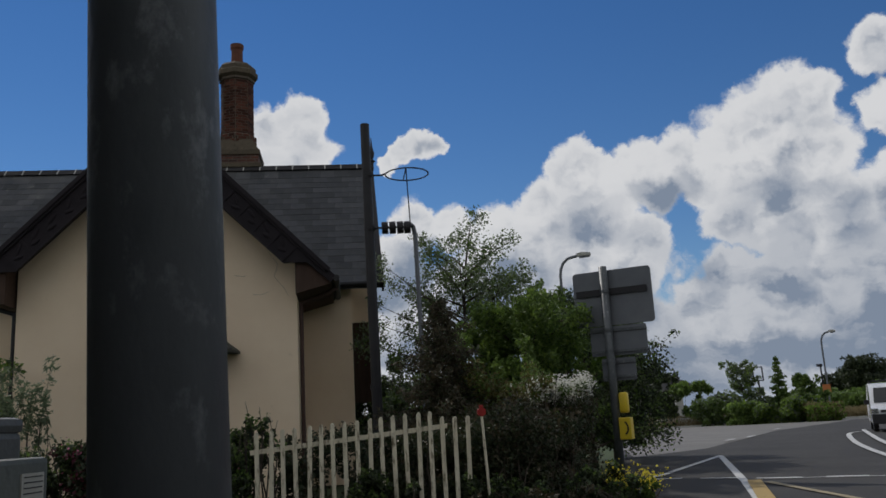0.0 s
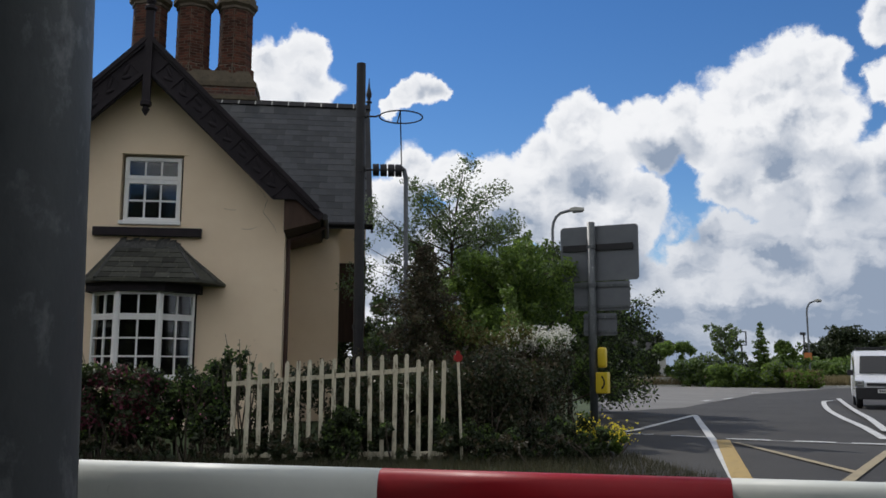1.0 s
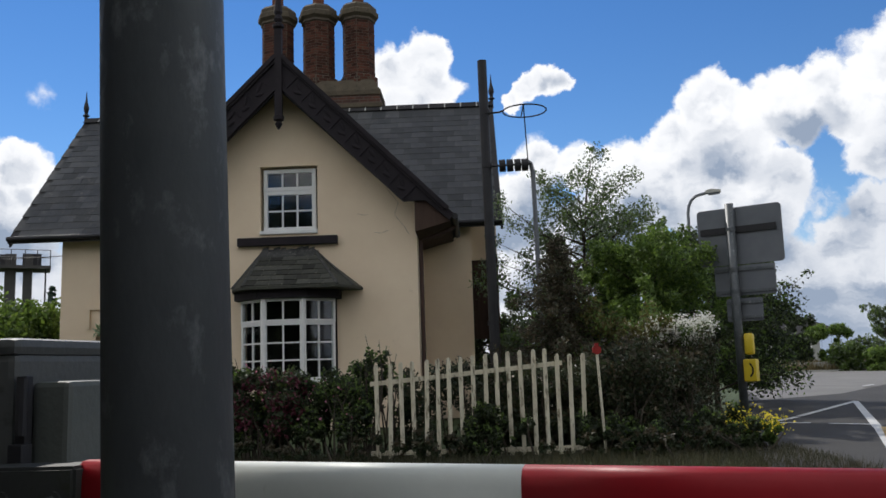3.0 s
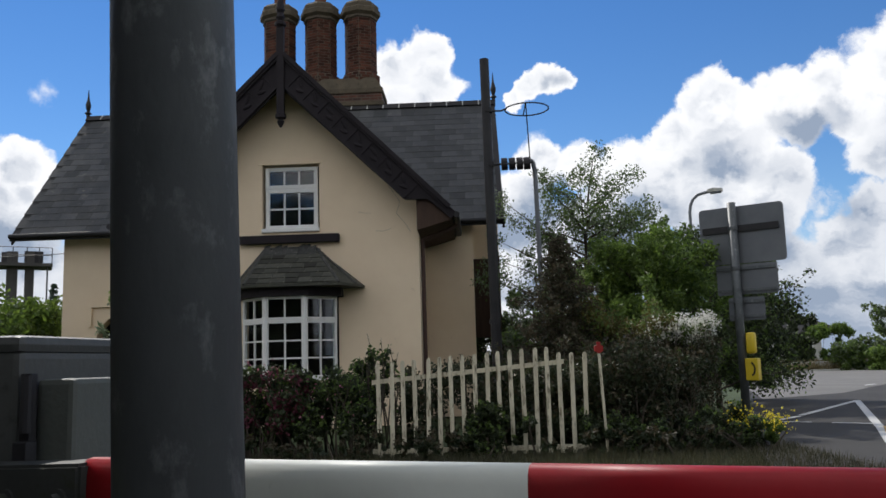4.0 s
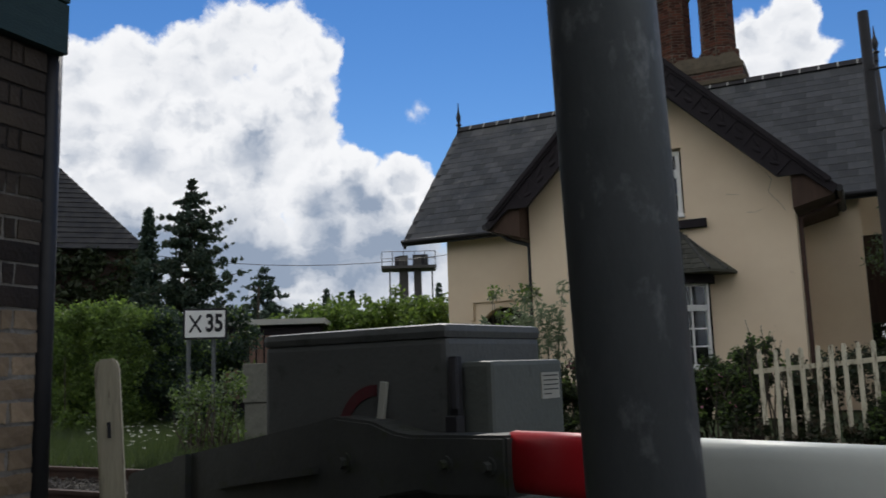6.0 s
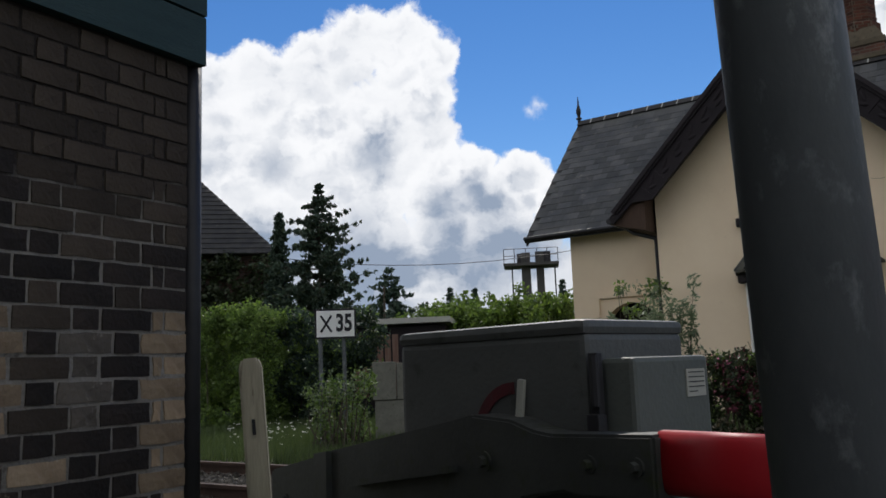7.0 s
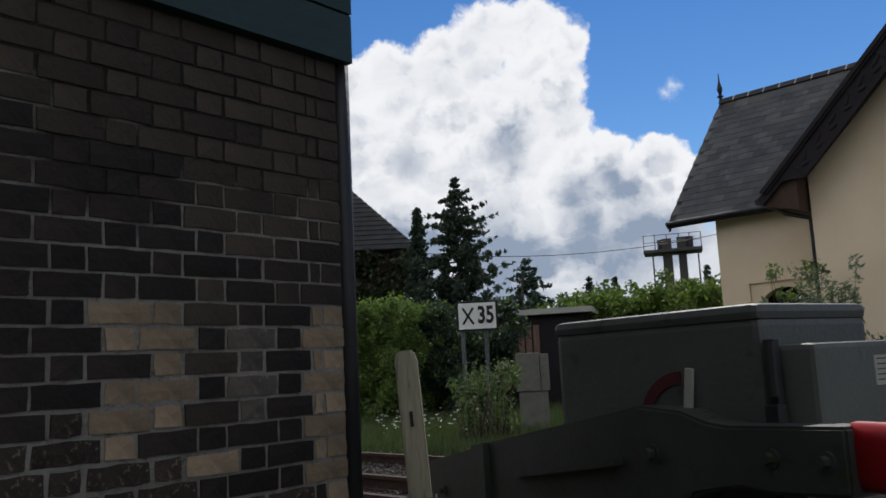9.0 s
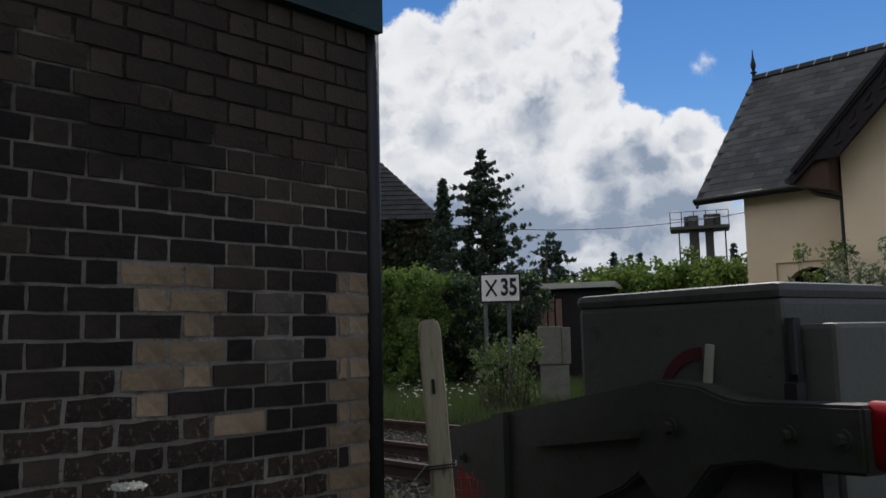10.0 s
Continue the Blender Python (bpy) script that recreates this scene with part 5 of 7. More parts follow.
bush("hedge_foot", [(1.7, 4.0, 11.75, 12.4, 0.0, 0.45)], "green weeds and ivy along the hedge foot", LEAF_DARK, 13000, 0.03, "weeds", LEAF_MID, 900, 0, lumps=60)
bush("white_blossom_shrub", [(2.85, 4.1, 14.0, 14.8, 1.15, 1.66)], "shrub covered in white blossom", LEAF_MID, 5200, 0.036, "shrub", None, 0, 0, PETAL_WHITE, 4200, 0.034, lumps=44)
bush("yellow_shrub", [(1.9, 3.4, 13.9, 15.0, 1.0, 2.0)], "yellow-green leaved shrub over the hedge", leaf_material("leaf_yellow", (0.09, 0.08, 0.02), (0.16, 0.14, 0.04)), 5600, 0.038, "shrub", LEAF_MID, 2500, 10, lumps=30)
bush("yellow_flower_clump", [(3.6, 4.25, 11.8, 12.4, 0.05, 0.36)], "clump of yellow flowering weeds at the road edge", LEAF_MID, 3000, 0.036, "weeds", None, 0, 0, PETAL_YELLOW, 420, 0.03, lumps=22)


def conical(name, at, height, width, label, mat, count, size, tiers, category="conifer", droop=0.5, ragged=0.25, mat2=None, fat=1.0):
    """A conifer: a straight stem, sweeping boughs tier on tier, sprays of leaves along each bough."""
    x, y = at
    t = thing(name, (x, y, 0), label, category)
    b = bmesh.new()
    tube(b, (x, y, -0.1), (x, y, height * 0.97), 0.03 * height / 3, 0.01, 8)
    part("trunk", b, BARK, t)
    b = bmesh.new()
    cs, rs = [], []
    for k in range(tiers):
        f = (k + 0.5) / tiers
        z = height * (0.06 + 0.92 * f)
        rad = width / 2 * (1 - f) ** 0.8 * random.uniform(1 - ragged, 1 + ragged) + 0.05
        for j in range(5):
            an = k * 1.1 + j * 1.2566 + random.uniform(-0.3, 0.3)
            rr = rad * random.uniform(0.75, 1.15)
            e = Vector((x + math.cos(an) * rr, y + math.sin(an) * rr, z + rr * random.uniform(-0.25, 0.35)))
            tube(b, (x, y, z), e, 0.015, 0.004, 4)
            for q in (0.35, 0.65, 0.9, 1.05):
                cs.append(Vector((x, y, z)).lerp(e, q))
                rs.append((0.05 + rad * 0.15 * (1.15 - q)) * (1.0 if q < 1 else 0.7) * fat)
    part("branchwork", b, BARK, t, kind="stuff")
    cs.append(Vector((x, y, height * 0.97)))
    rs.append(0.1)
    leaves("foliage", mat, cs, rs, count, size, t, droop=droop, long=2.2, kind="stuff")
    if mat2:
        leaves("young_growth", mat2, cs, rs, count // 4, size, t, droop=droop, long=2.2, kind="stuff")
    return t


conical("dark_conical_bush", (1.75, 14.4), 3.2, 2.5, "dead-looking brown twiggy conical bush", LEAF_BROWN, 24000, 0.026, 34, "bush", 0.2, 0.4, LEAF_DARK, 1.3)
tree("willow_tree", (2.6, 19.6), 5.5, 2.05, "slender grey-leaved willow tree", LEAF_GREY, 30000, 0.04, 0.08, 50, 0.12, "tree", (0.2, 0), 0.24, 1.35, 0.3, LEAF_MID)
tree("hazel_tree", (3.75, 17.6), 3.75, 1.55, "bushy bright green hazel tree", LEAF_MID, 40000, 0.05, 0.08, 46, 0.1, "tree", (0, 0), 0.28, 1.0, 0.0, LEAF_BRIGHT)
tree("small_ash_tree", (6.0, 21.0), 4.3, 1.9, "young green ash tree", LEAF_DARK, 22000, 0.055, 0.08, 28, 0.1, "tree", (0, 0), 0.32, 0.9, 0.0, LEAF_MID)
tree("roadside_tree", (7.5, 23.9), 4.3, 1.35, "dark green roadside tree", LEAF_DARK, 30000, 0.058, 0.09, 40, 0.12, "tree", (0, 0), 0.36, 0.5, 0.0, LEAF_MID)
tree("willow_sapling", polar(-12.8, 17.6), 4.5, 0.5, "thin upright willow sapling", LEAF_MID, 2600, 0.045, 0.04, 16, 0.3, "tree", (0, 0), 0.3, 1.6, 0.0, LEAF_GREY)
bush("laurel_bush", [(0.75, 3.2, 16.6, 18.5, 0.0, 2.7)], "grey-green bush beside the cottage", LEAF_GREY, 15000, 0.05, "bush", LEAF_MID, 8000, 20, lumps=46)
bush("side_shrub", [(0.2, 2.0, 24.2, 25.6, 0.0, 2.3)], "dark shrub behind the side porch", LEAF_DARK, 18000, 0.06, "bush", LEAF_MID, 4000, 10, lumps=130, fat=1.3)
bush("bramble_bank", [(3.2, 5.1, 19.0, 22.5, 0.0, 2.2)], "dark bramble bank under the trees", LEAF_DARK, 9000, 0.08, "bush", LEAF_MID, 2200, 10, lumps=50)

# ---- picket fence ----
fence = thing("picket_fence", (0.4, 12.0, 0), "weathered cream painted picket fence with flaking paint", "fence")
for i in range(18):
    x = -0.92 + 0.157 * i
    h = 1.21 + 0.145 * min(i, 14) / 14 - (0.08 if i > 14 else 0)
    b = bmesh.new()
    w = 0.028
    prism(b, [(-w, 0.0), (w, 0.0), (w, h - 0.02), (w * 0.5, h + random.uniform(-0.005, 0.012)), (-w * 0.4, h), (-w, h - 0.03)], -0.012, 0.012, m=pose(x, 12.0, 0.0, 0, random.uniform(-0.9, 0.9) + (0.3 if i else -0.8), 0))
    bmesh.ops.bevel(b, geom=list(b.edges), offset=0.004, segments=1, affect="EDGES")
    part("picket", b, FENCE_PAINT, fence)
for z0, z1, x1 in ((0.96, 1.16, 1.5), (0.07, 0.07, 1.8)):
    b = bmesh.new()
    prism(b, [(-1.02, z0 - 0.03), (x1, z1 - 0.03), (x1, z1 + 0.03), (-1.02, z0 + 0.03)], 12.015, 12.06)
    part("rail", b, FENCE_PAINT, fence)
mk = thing("marker_post", (1.96, 11.95, 0), "thin white marker post with a red reflector head", "marker post")
b = bmesh.new()
tube(b, (2.0, 11.95, 0), (1.95, 11.95, 1.3), 0.018, seg=8)
part("stem", b, FENCE_PAINT, mk)
b = bmesh.new()
tube(b, (1.95, 11.92, 1.31), (1.95, 11.98, 1.31), 0.062, seg=6)
box(b, 1.925, 1.975, 11.93, 11.97, 1.35, 1.40, 0.004)
part("reflector", b, RED_PLASTIC, mk)

# ---- black lamp standard beside the cottage ----
lampst = thing("lamp_standard", (0.73, 15.9, 0), "tall black post with an iron hoop and insulator arm", "post")
b = bmesh.new()
tube(b, (0.745, 15.9, 0), (0.70, 15.9, 6.77), 0.095, 0.085, 16)
for z in (5.78, 4.76, 1.9):
    tube(b, (0.72, 15.9, z - 0.04), (0.72, 15.9, z + 0.04), 0.10, seg=16)
part("shaft", b, IRON, lampst)
b = bmesh.new()
hp = [(1.45 + 0.4 * math.cos(2 * math.pi * k / 24), 15.9 + 0.4 * math.sin(2 * math.pi * k / 24), 5.78) for k in range(25)]
pipe(b, hp, 0.014, 6)
pipe(b, [(0.78, 15.9, 5.77), (0.98, 15.9, 5.77), (1.05, 15.9, 5.8)], 0.018, 6)
part("hoop", b, IRON, lampst, "thin black iron hoop")
b = bmesh.new()
tube(b, (1.41, 15.55, 5.79), (1.47, 15.9, 4.82), 0.012, seg=6)
tube(b, (1.41, 15.55, 5.79), (1.41, 16.28, 5.79), 0.012, seg=6)
part("stay", b, IRON, lampst)
b = bmesh.new()
tube(b, (0.8, 15.9, 4.76), (1.52, 15.9, 4.78), 0.02, seg=8)
part("arm", b, IRON, lampst)
for x in (1.0, 1.14, 1.28, 1.41):
    b = bmesh.new()
    tube(b, (x - 0.055, 15.9, 4.76), (x + 0.055, 15.9, 4.765), 0.115, seg=14)
    part("insulator", b, IRON, lampst)
bg = thing("service_pole", (1.56, 15.95, 0), "grey metal service pole with a bent top", "pole")
b = bmesh.new()
pipe(b, [(1.60, 15.95, 0), (1.555, 15.95, 4.62), (1.52, 15.93, 4.78), (1.44, 15.9, 4.84)], 0.042, 8)
part("tube", b, GALV_LIGHT, bg)

# ---- road sign seen from behind, with telephone boxes ----
SGX, SGY = polar(-17.5, 16.0)
sign = thing("road_sign", (SGX, SGY, 0), "grey back of a road sign with two plates below", "road sign")
SM = pose(SGX - 0.03, SGY + 0.07, 0, 0, 0.2, -33)
b = bmesh.new()
tube(b, SM @ Vector((0, 0, -0.02)), SM @ Vector((0, 0, 3.96)), 0.075, seg=18)
part("post", b, GALV, sign, smooth=True)
for x0, x1, z0, z1 in ((-0.64, 0.88, 2.84, 3.9), (-0.38, 0.70, 2.27, 2.82), (-0.2, 0.44, 1.80, 2.22)):
    b = bmesh.new()
    r = 0.07 if z1 > 3 else 0.03
    o = []
    for cx, cz, a0 in ((x1 - r, z1 - r, 0), (x0 + r, z1 - r, 90), (x0 + r, z0 + r, 180), (x1 - r, z0 + r, 270)):
        o += [(cx + r * math.cos(radians(a0 + q)), cz + r * math.sin(radians(a0 + q))) for q in (0, 30, 60, 90)]
    prism(b, o, 0.10, 0.108, m=SM)
    pl = part("sign_plate", b, GALV_LIGHT, sign, "plain grey sign back")
    b = bmesh.new()
    if z1 > 3:
        box(b, x0 + 0.06, x1 - 0.1, 0.06, 0.10, 3.42, 3.54, m=SM)
    else:
        box(b, x0 + 0.02, x1 - 0.02, 0.07, 0.10, z1 - 0.1, z1 - 0.05, m=SM)
        box(b, x0 + 0.02, x1 - 0.02, 0.07, 0.10, z0 + 0.05, z0 + 0.1, m=SM)
    part("mounting_rail", b, IRON if z1 > 3 else GALV, pl)
    for z in ((3.48,) if z1 > 3 else (z1 - 0.075, z0 + 0.075)):
        b = bmesh.new()
        tube(b, SM @ Vector((0.0, 0, z - 0.03)), SM @ Vector((0.0, 0, z + 0.03)), 0.088, seg=16)
        part("clamp", b, GALV, pl)
tel = thing("crossing_telephone", (SGX + 0.2, SGY - 0.05, 0.7), "yellow crossing telephone box with a black handset symbol", "telephone box", turn=-17.5)
b = bmesh.new()
box(b, 0.08, 0.30, -0.16, 0.06, 0.73, 1.12, 0.02, m=SM)
part("box", b, YELLOW, tel)
b = bmesh.new()
for i in range(9):
    a0, a1 = radians(-70 + i * 15.5), radians(-70 + (i + 1) * 15.5)
    prism(b, [(0.16 + 0.07 * math.cos(a0), 0.93 + 0.10 * math.sin(a0)), (0.16 + 0.07 * math.cos(a1), 0.93 + 0.10 * math.sin(a1)), (0.16 + 0.10 * math.cos(a1), 0.93 + 0.135 * math.sin(a1)), (0.16 + 0.10 * math.cos(a0), 0.93 + 0.135 * math.sin(a0))], -0.164, -0.16, m=SM)
part("handset_symbol", b, INK, tel)
hood = thing("yellow_hood", (SGX + 0.2, SGY, 1.2), "rounded yellow hood fixed to the sign post", "signal hood", turn=-17.5)
b = bmesh.new()
box(b, 0.09, 0.25, -0.08, 0.10, 1.2, 1.58, 0.05, m=SM)
part("shell", b, YELLOW, hood, smooth=True)

# ---- street lamps ----
def street_lamp(az, d, h, reach, label):
    x, y = polar(az, d)
    t = thing("street_lamp", (x, y, 0), label, "street lamp", "street lamps")
    b = bmesh.new()
    dx, dy = math.cos(radians(az)), math.sin(radians(az))
    pts = [(x, y, 0), (x, y, h - 0.9)] + [(x + dx * reach * 0.45 * (1 - math.cos(q)), y + dy * reach * 0.45 * (1 - math.cos(q)), h - 0.9 + 0.85 * math.sin(q)) for q in (0.4, 0.8, 1.2, 1.57)] + [(x + dx * reach * 0.7, y + dy * reach * 0.7, h + 0.02)]
    pipe(b, pts, 0.07, 8)
    part("column", b, GALV_LIGHT, t)
    b = bmesh.new()
    m = pose(x + dx * reach * 0.62, y + dy * reach * 0.62, h, 0, -4, az)
    prism(b, [(0, -0.02), (reach * 0.5, -0.06), (reach * 0.5, 0.06), (reach * 0.2, 0.14), (0, 0.1)], -0.14, 0.14, m=m)
    part("lantern", b, CONCRETE, t, "pale lamp head")
    b = bmesh.new()
    box(b, 0.12, reach * 0.46, -0.11, 0.11, -0.12, -0.04, 0.02, m=m)
    part("lens", b, GALV_LIGHT, t)


street_lamp(-14.75, 40, 8.75, 1.35, "tall grey street lamp with a curved arm")
street_lamp(-30.7, 72, 6.6, 1.0, "distant grey street lamp by the road")
street_lamp(-31.8, 120, 6.4, 1.0, "distant grey street lamp by the road")

# ---- far side of the road ----
bx, by = polar(-20.2, 76)
bung = thing("bungalow", (bx, by, 0), "low bungalow with a dark roof behind bushes", "house")
b = bmesh.new()
box(b, bx - 5, bx + 2.6, by, by + 7, 0, 3.0)
part("wall", b, CONCRETE, bung)
b = bmesh.new()
v = [b.verts.new(p) for p in ((bx - 5.5, by - 0.5, 2.9), (bx + 4.9, by - 0.5, 2.9), (bx + 4.9, by + 7.5, 2.9), (bx - 5.5, by + 7.5, 2.9), (bx - 2.5, by + 3.5, 5.4), (bx + 0.3, by + 3.5, 5.4))]
for q in ((0, 1, 5, 4), (1, 2, 5), (2, 3, 4, 5), (3, 0, 4), (0, 3, 2, 1)):
    b.faces.new([v[k] for k in q])
part("roof", b, SLATE_BED, bung)
for x in (bx - 0.6, bx + 0.9):
    b = bmesh.new()
    box(b, x, x + 1.0, by - 0.06, by, 1.0, 2.2)
    w_ = part("window", b, WHITE_PAINT, bung)
    b = bmesh.new()
    box(b, x + 0.1, x + 0.9, by - 0.08, by - 0.06, 1.1, 2.1)
    part("pane", b, CAR_GLASS, w_)
lw = thing("low_wall", (25.5, 61.2, 0), "low white painted garden wall", "wall")
b = bmesh.new()
box(b, 22.6, 28.4, 61.2, 61.5, 0, 0.66, 0.02)
part("wall_body", b, CONCRETE, lw)
# the bright and grey leaf colours also carry sunlight and distance haze
for az, d, w, h, mt, m2 in ((-22.6, 67, 2.6, 3.3, LEAF_MID, LEAF_BRIGHT), (-20.6, 66, 1.8, 2.4, LEAF_DARK, LEAF_MID), (-27.0, 63, 2.2, 1.3, LEAF_BRIGHT, LEAF_GREY), (-28.9, 63, 2.4, 1.6, LEAF_BRIGHT, LEAF_GREY), (-30.2, 62, 2.0, 1.1, LEAF_BRIGHT, DRY_GRASS), (-20.0, 68, 4.5, 4.0, LEAF_DARK, LEAF_DARK), (-23.6, 65, 1.8, 1.7, LEAF_MID, LEAF_GREY), (-25.3, 63, 1.6, 1.2, LEAF_MID, LEAF_BRIGHT)):
    x, y = polar(az, d)
    bush("verge_bush", [(x - w / 2, x + w / 2, y - 0.8, y + 0.8, 0.0, h)], "rounded green bush on the far verge", mt, 4200, 0.14, "bush", m2, 1600, 0, lumps=40, fat=1.5)
tree("birch_tree", polar(-25.7, 65), 4.9, 1.5, "slim pale green birch on the far verge", LEAF_GREY, 6500, 0.10, 0.07, 24, 0.1, "tree", (0, 0), 0.3, 1.0, 0.0, LEAF_BRIGHT)
conical("verge_conifer", polar(-27.9, 64), 4.6, 1.9, "small green conifer on the far verge", LEAF_MID, 2600, 0.13, 16, "conifer", 0.0, 0.2)
tree("verge_maple", polar(-29.4, 66), 3.6, 1.3, "small green tree on the far verge", LEAF_MID, 3000, 0.14, 0.07, 18, 0.1, "tree", (0, 0), 0.34)
for az, d, h, s in ((-32.7, 105, 6.3, 2.4), (-34.6, 110, 5.2, 2.6), (-31.6, 115, 4.8, 2.4), (-36.5, 100, 5.5, 2.8)):
    tree("oak_tree", polar(az, d), h, s, "dark distant oak tree", LEAF_DARK, 6000, 0.2, 0.2, 22, 0.3, "tree", (0, 0), 0.42)
sb = thing("notice_board", (*polar(-26.75, 66), 0), "dark empty sign frame on a tall post", "sign board")
sx_, sy_ = polar(-26.75, 66)
b = bmesh.new()
tube(b, (sx_, sy_, 0), (sx_, sy_, 3.0), 0.06, seg=8)
part("post", b, IRON, sb)
b = bmesh.new()
for q in ((-0.4, -0.33, 3.0, 4.05), (0.33, 0.4, 3.0, 4.05), (-0.33, 0.33, 3.0, 3.07), (-0.33, 0.33, 3.98, 4.05)):
    box(b, sx_ + q[0], sx_ + q[1], sy_ - 0.04, sy_ + 0.04, q[2], q[3])
part("frame", b, IRON, sb, "dark empty sign frame")
px_, py_ = polar(-30.45, 68)
po = thing("orange_sign", (px_, py_, 0), "small orange sign on a dark post", "road sign")
b = bmesh.new()
tube(b, (px_, py_, 0), (px_, py_, 4.0), 0.06, seg=8)
box(b, px_ - 0.25, px_ + 0.1, py_ - 0.1, py_ + 0.1, 3.8, 4.0)
part("post", b, IRON, po)
b = bmesh.new()
box(b, px_ - 0.1, px_ + 0.5, py_ - 0.1, py_ - 0.07, 1.9, 2.5)
part("plate", b, material("orange_plate", (0.5, 0.17, 0.05), (0.42, 0.15, 0.05), 4, 0.6, 0), po)

# distant hedges and woods, closing the horizon all round
cs, rs = [], []
for k in range(420):
    az = -180 + 360 * k / 420 + random.uniform(-0.4, 0.4)
    d = random.uniform(150, 190)
    x, y = polar(az, d)
    h = random.uniform(1.4, 3.6)
    cs += [(x, y, h * 0.35), (x + random.uniform(-2, 2), y, h * 0.8)]
    rs += [(2.6, 2.6, h * 0.5), (1.6, 1.6, h * 0.4)]
leaves("far_woods", LEAF_DARK, cs, rs, 22000, 0.85, None, "dark distant hedges and woods", "stuff", "woods")
# added out of view behind the camera: blocks low sky, darkens panes and fronts
cs, rs = [], []
for k in range(420):
    x, y = random.uniform(-40, 40), random.uniform(-34, -26)
    cs.append((x, y, random.uniform(0.5, 13.5)))
    rs.append((2.2, 1.6, 1.6))
leaves("unseen_sky_screen", LEAF_DARK, cs, rs, 26000, 0.7, None, "unseen belt of dark leaves added to darken reflections and block sky light", "stuff", "woods")
cs, rs = [], []
for k in range(60):
    x, y = polar(random.uniform(-40, -30), random.uniform(86, 96))
    cs.append((x, y, random.uniform(0.4, 2.3)))
    rs.append((1.4, 1.0, 0.8))
leaves("field_hedge", LEAF_MID, cs, rs, 7000, 0.28, None, "long field hedge beyond the road", "stuff", "hedge")

# ---- behind the track, to the west ----
def west(az, d):
    return polar(az, d, 0.178, 0.878)


xs = thing("distance_sign", (*west(42.3, 13.3), 0), "white railway sign lettered X 35 on two posts", "railway sign", turn=42.3)
XM = pose(*west(42.3, 13.3), 0, 0, 0, 42.3)
for x in (-0.24, 0.13):
    b = bmesh.new()
    tube(b, XM @ Vector((x, 0.05, 0)), XM @ Vector((x, 0.05, 2.05)), 0.032, seg=10)
    part("post", b, GALV, xs)
b = bmesh.new()
box(b, -0.325, 0.325, -0.012, 0.012, 1.68, 2.15, 0.004, m=XM)
bd = part("border", b, INK, xs, "black sign border")
b = bmesh.new()
box(b, -0.295, 0.295, -0.016, -0.012, 1.71, 2.12, m=XM)
fc = part("face", b, WHITE_PAINT, xs, "white sign face")
b = bmesh.new()
for s in (-1, 1):
    box(b, -0.017, 0.017, -0.004, 0.0, -0.155, 0.155, m=XM @ pose(-0.145, -0.016, 1.915, 0, s * 33, 0))
part("cross_letter", b, INK, fc)
cu = bpy.data.curves.new("number", "FONT")
cu.body, cu.size, cu.align_x, cu.align_y, cu.extrude, cu.offset = "35", 0.37, "CENTER", "CENTER", 0.002, 0.012
tmp = bpy.data.objects.new("number", cu)
scene.collection.objects.link(tmp)
me = bpy.data.meshes.new_from_object(tmp.evaluated_get(bpy.context.evaluated_depsgraph_get()))
bpy.data.objects.remove(tmp)
me.transform(pose(0.135, -0.020, 1.915, 90, 0, 0) @ Matrix.Diagonal((0.72, 1, 1, 1)))
me.materials.clear()
me.materials.append(INK)
num = new("number", me)
num.parent = fc
WORLD[num.name] = XM

cb = thing("concrete_trackside_box", (*west(38.8, 14.2), 0), "pale trackside box on a concrete plinth", "trackside box", turn=38.8)
CM = pose(*west(38.8, 14.2), 0, 0, 0, 38.8)
b = bmesh.new()
box(b, -0.24, 0.24, 0, 0.4, 0, 0.66, 0.01, m=CM)
part("plinth", b, STAINED, cb)
b = bmesh.new()
box(b, -0.27, 0.12, -0.03, 0.42, 0.67, 1.30, 0.012, m=CM)
box(b, 0.13, 0.28, 0.0, 0.42, 0.67, 1.28, 0.012, m=CM)
part("cabinet", b, STAINED, cb, "pale painted metal cabinet")

shx, shy = west(38.3, 22)
shed = thing("shed", (shx, shy, 0), "dark flat-roofed shed with a white fascia", "shed", turn=30)
HM = pose(shx, shy, 0, 0, 0, 30)
b = bmesh.new()
box(b, -1.15, 1.3, 0, 2, 0, 2.3, m=HM)
part("wall", b, BLACK_TIMBER, shed)
b = bmesh.new()
box(b, -1.3, 1.45, -0.25, 2.2, 2.36, 2.5, m=HM)
part("roof", b, CONCRETE, shed, "pale roof edge")
redw = material("red_boards", (0.14, 0.07, 0.05), (0.22, 0.15, 0.12), 4, 0.8, 0.4, 20, stretch=(4, 4, 0.4))
for k in range(6):
    b = bmesh.new()
    box(b, -1.1 + k * 0.2, -0.95 + k * 0.2, -0.03, 0.0, 0.5, 2.1, m=HM)
    part("board", b, redw, shed)

ivx, ivy = west(53.0, 31)
ivh = thing("brick_house", (ivx, ivy, 0), "brick house with a slate roof and ivy-covered wall", "house", turn=46)
IM = pose(ivx, ivy, 0, 0, 0, 46)
b = bmesh.new()
box(b, -5, 3.3, 0, 8, 0, 5.5, m=IM)
part("wall", b, IVY_WALL, ivh)
b = bmesh.new()
v = [b.verts.new(IM @ Vector(p)) for p in ((-5.4, -0.4, 5.5), (3.7, -0.4, 5.5), (3.7, 8.4, 5.5), (-5.4, 8.4, 5.5), (-2.0, 4, 10.2), (-0.6, 4, 10.2))]
for q in ((0, 1, 5, 4), (1, 2, 5), (2, 3, 4, 5), (3, 0, 4), (0, 3, 2, 1)):
    b.faces.new([v[k] for k in q])
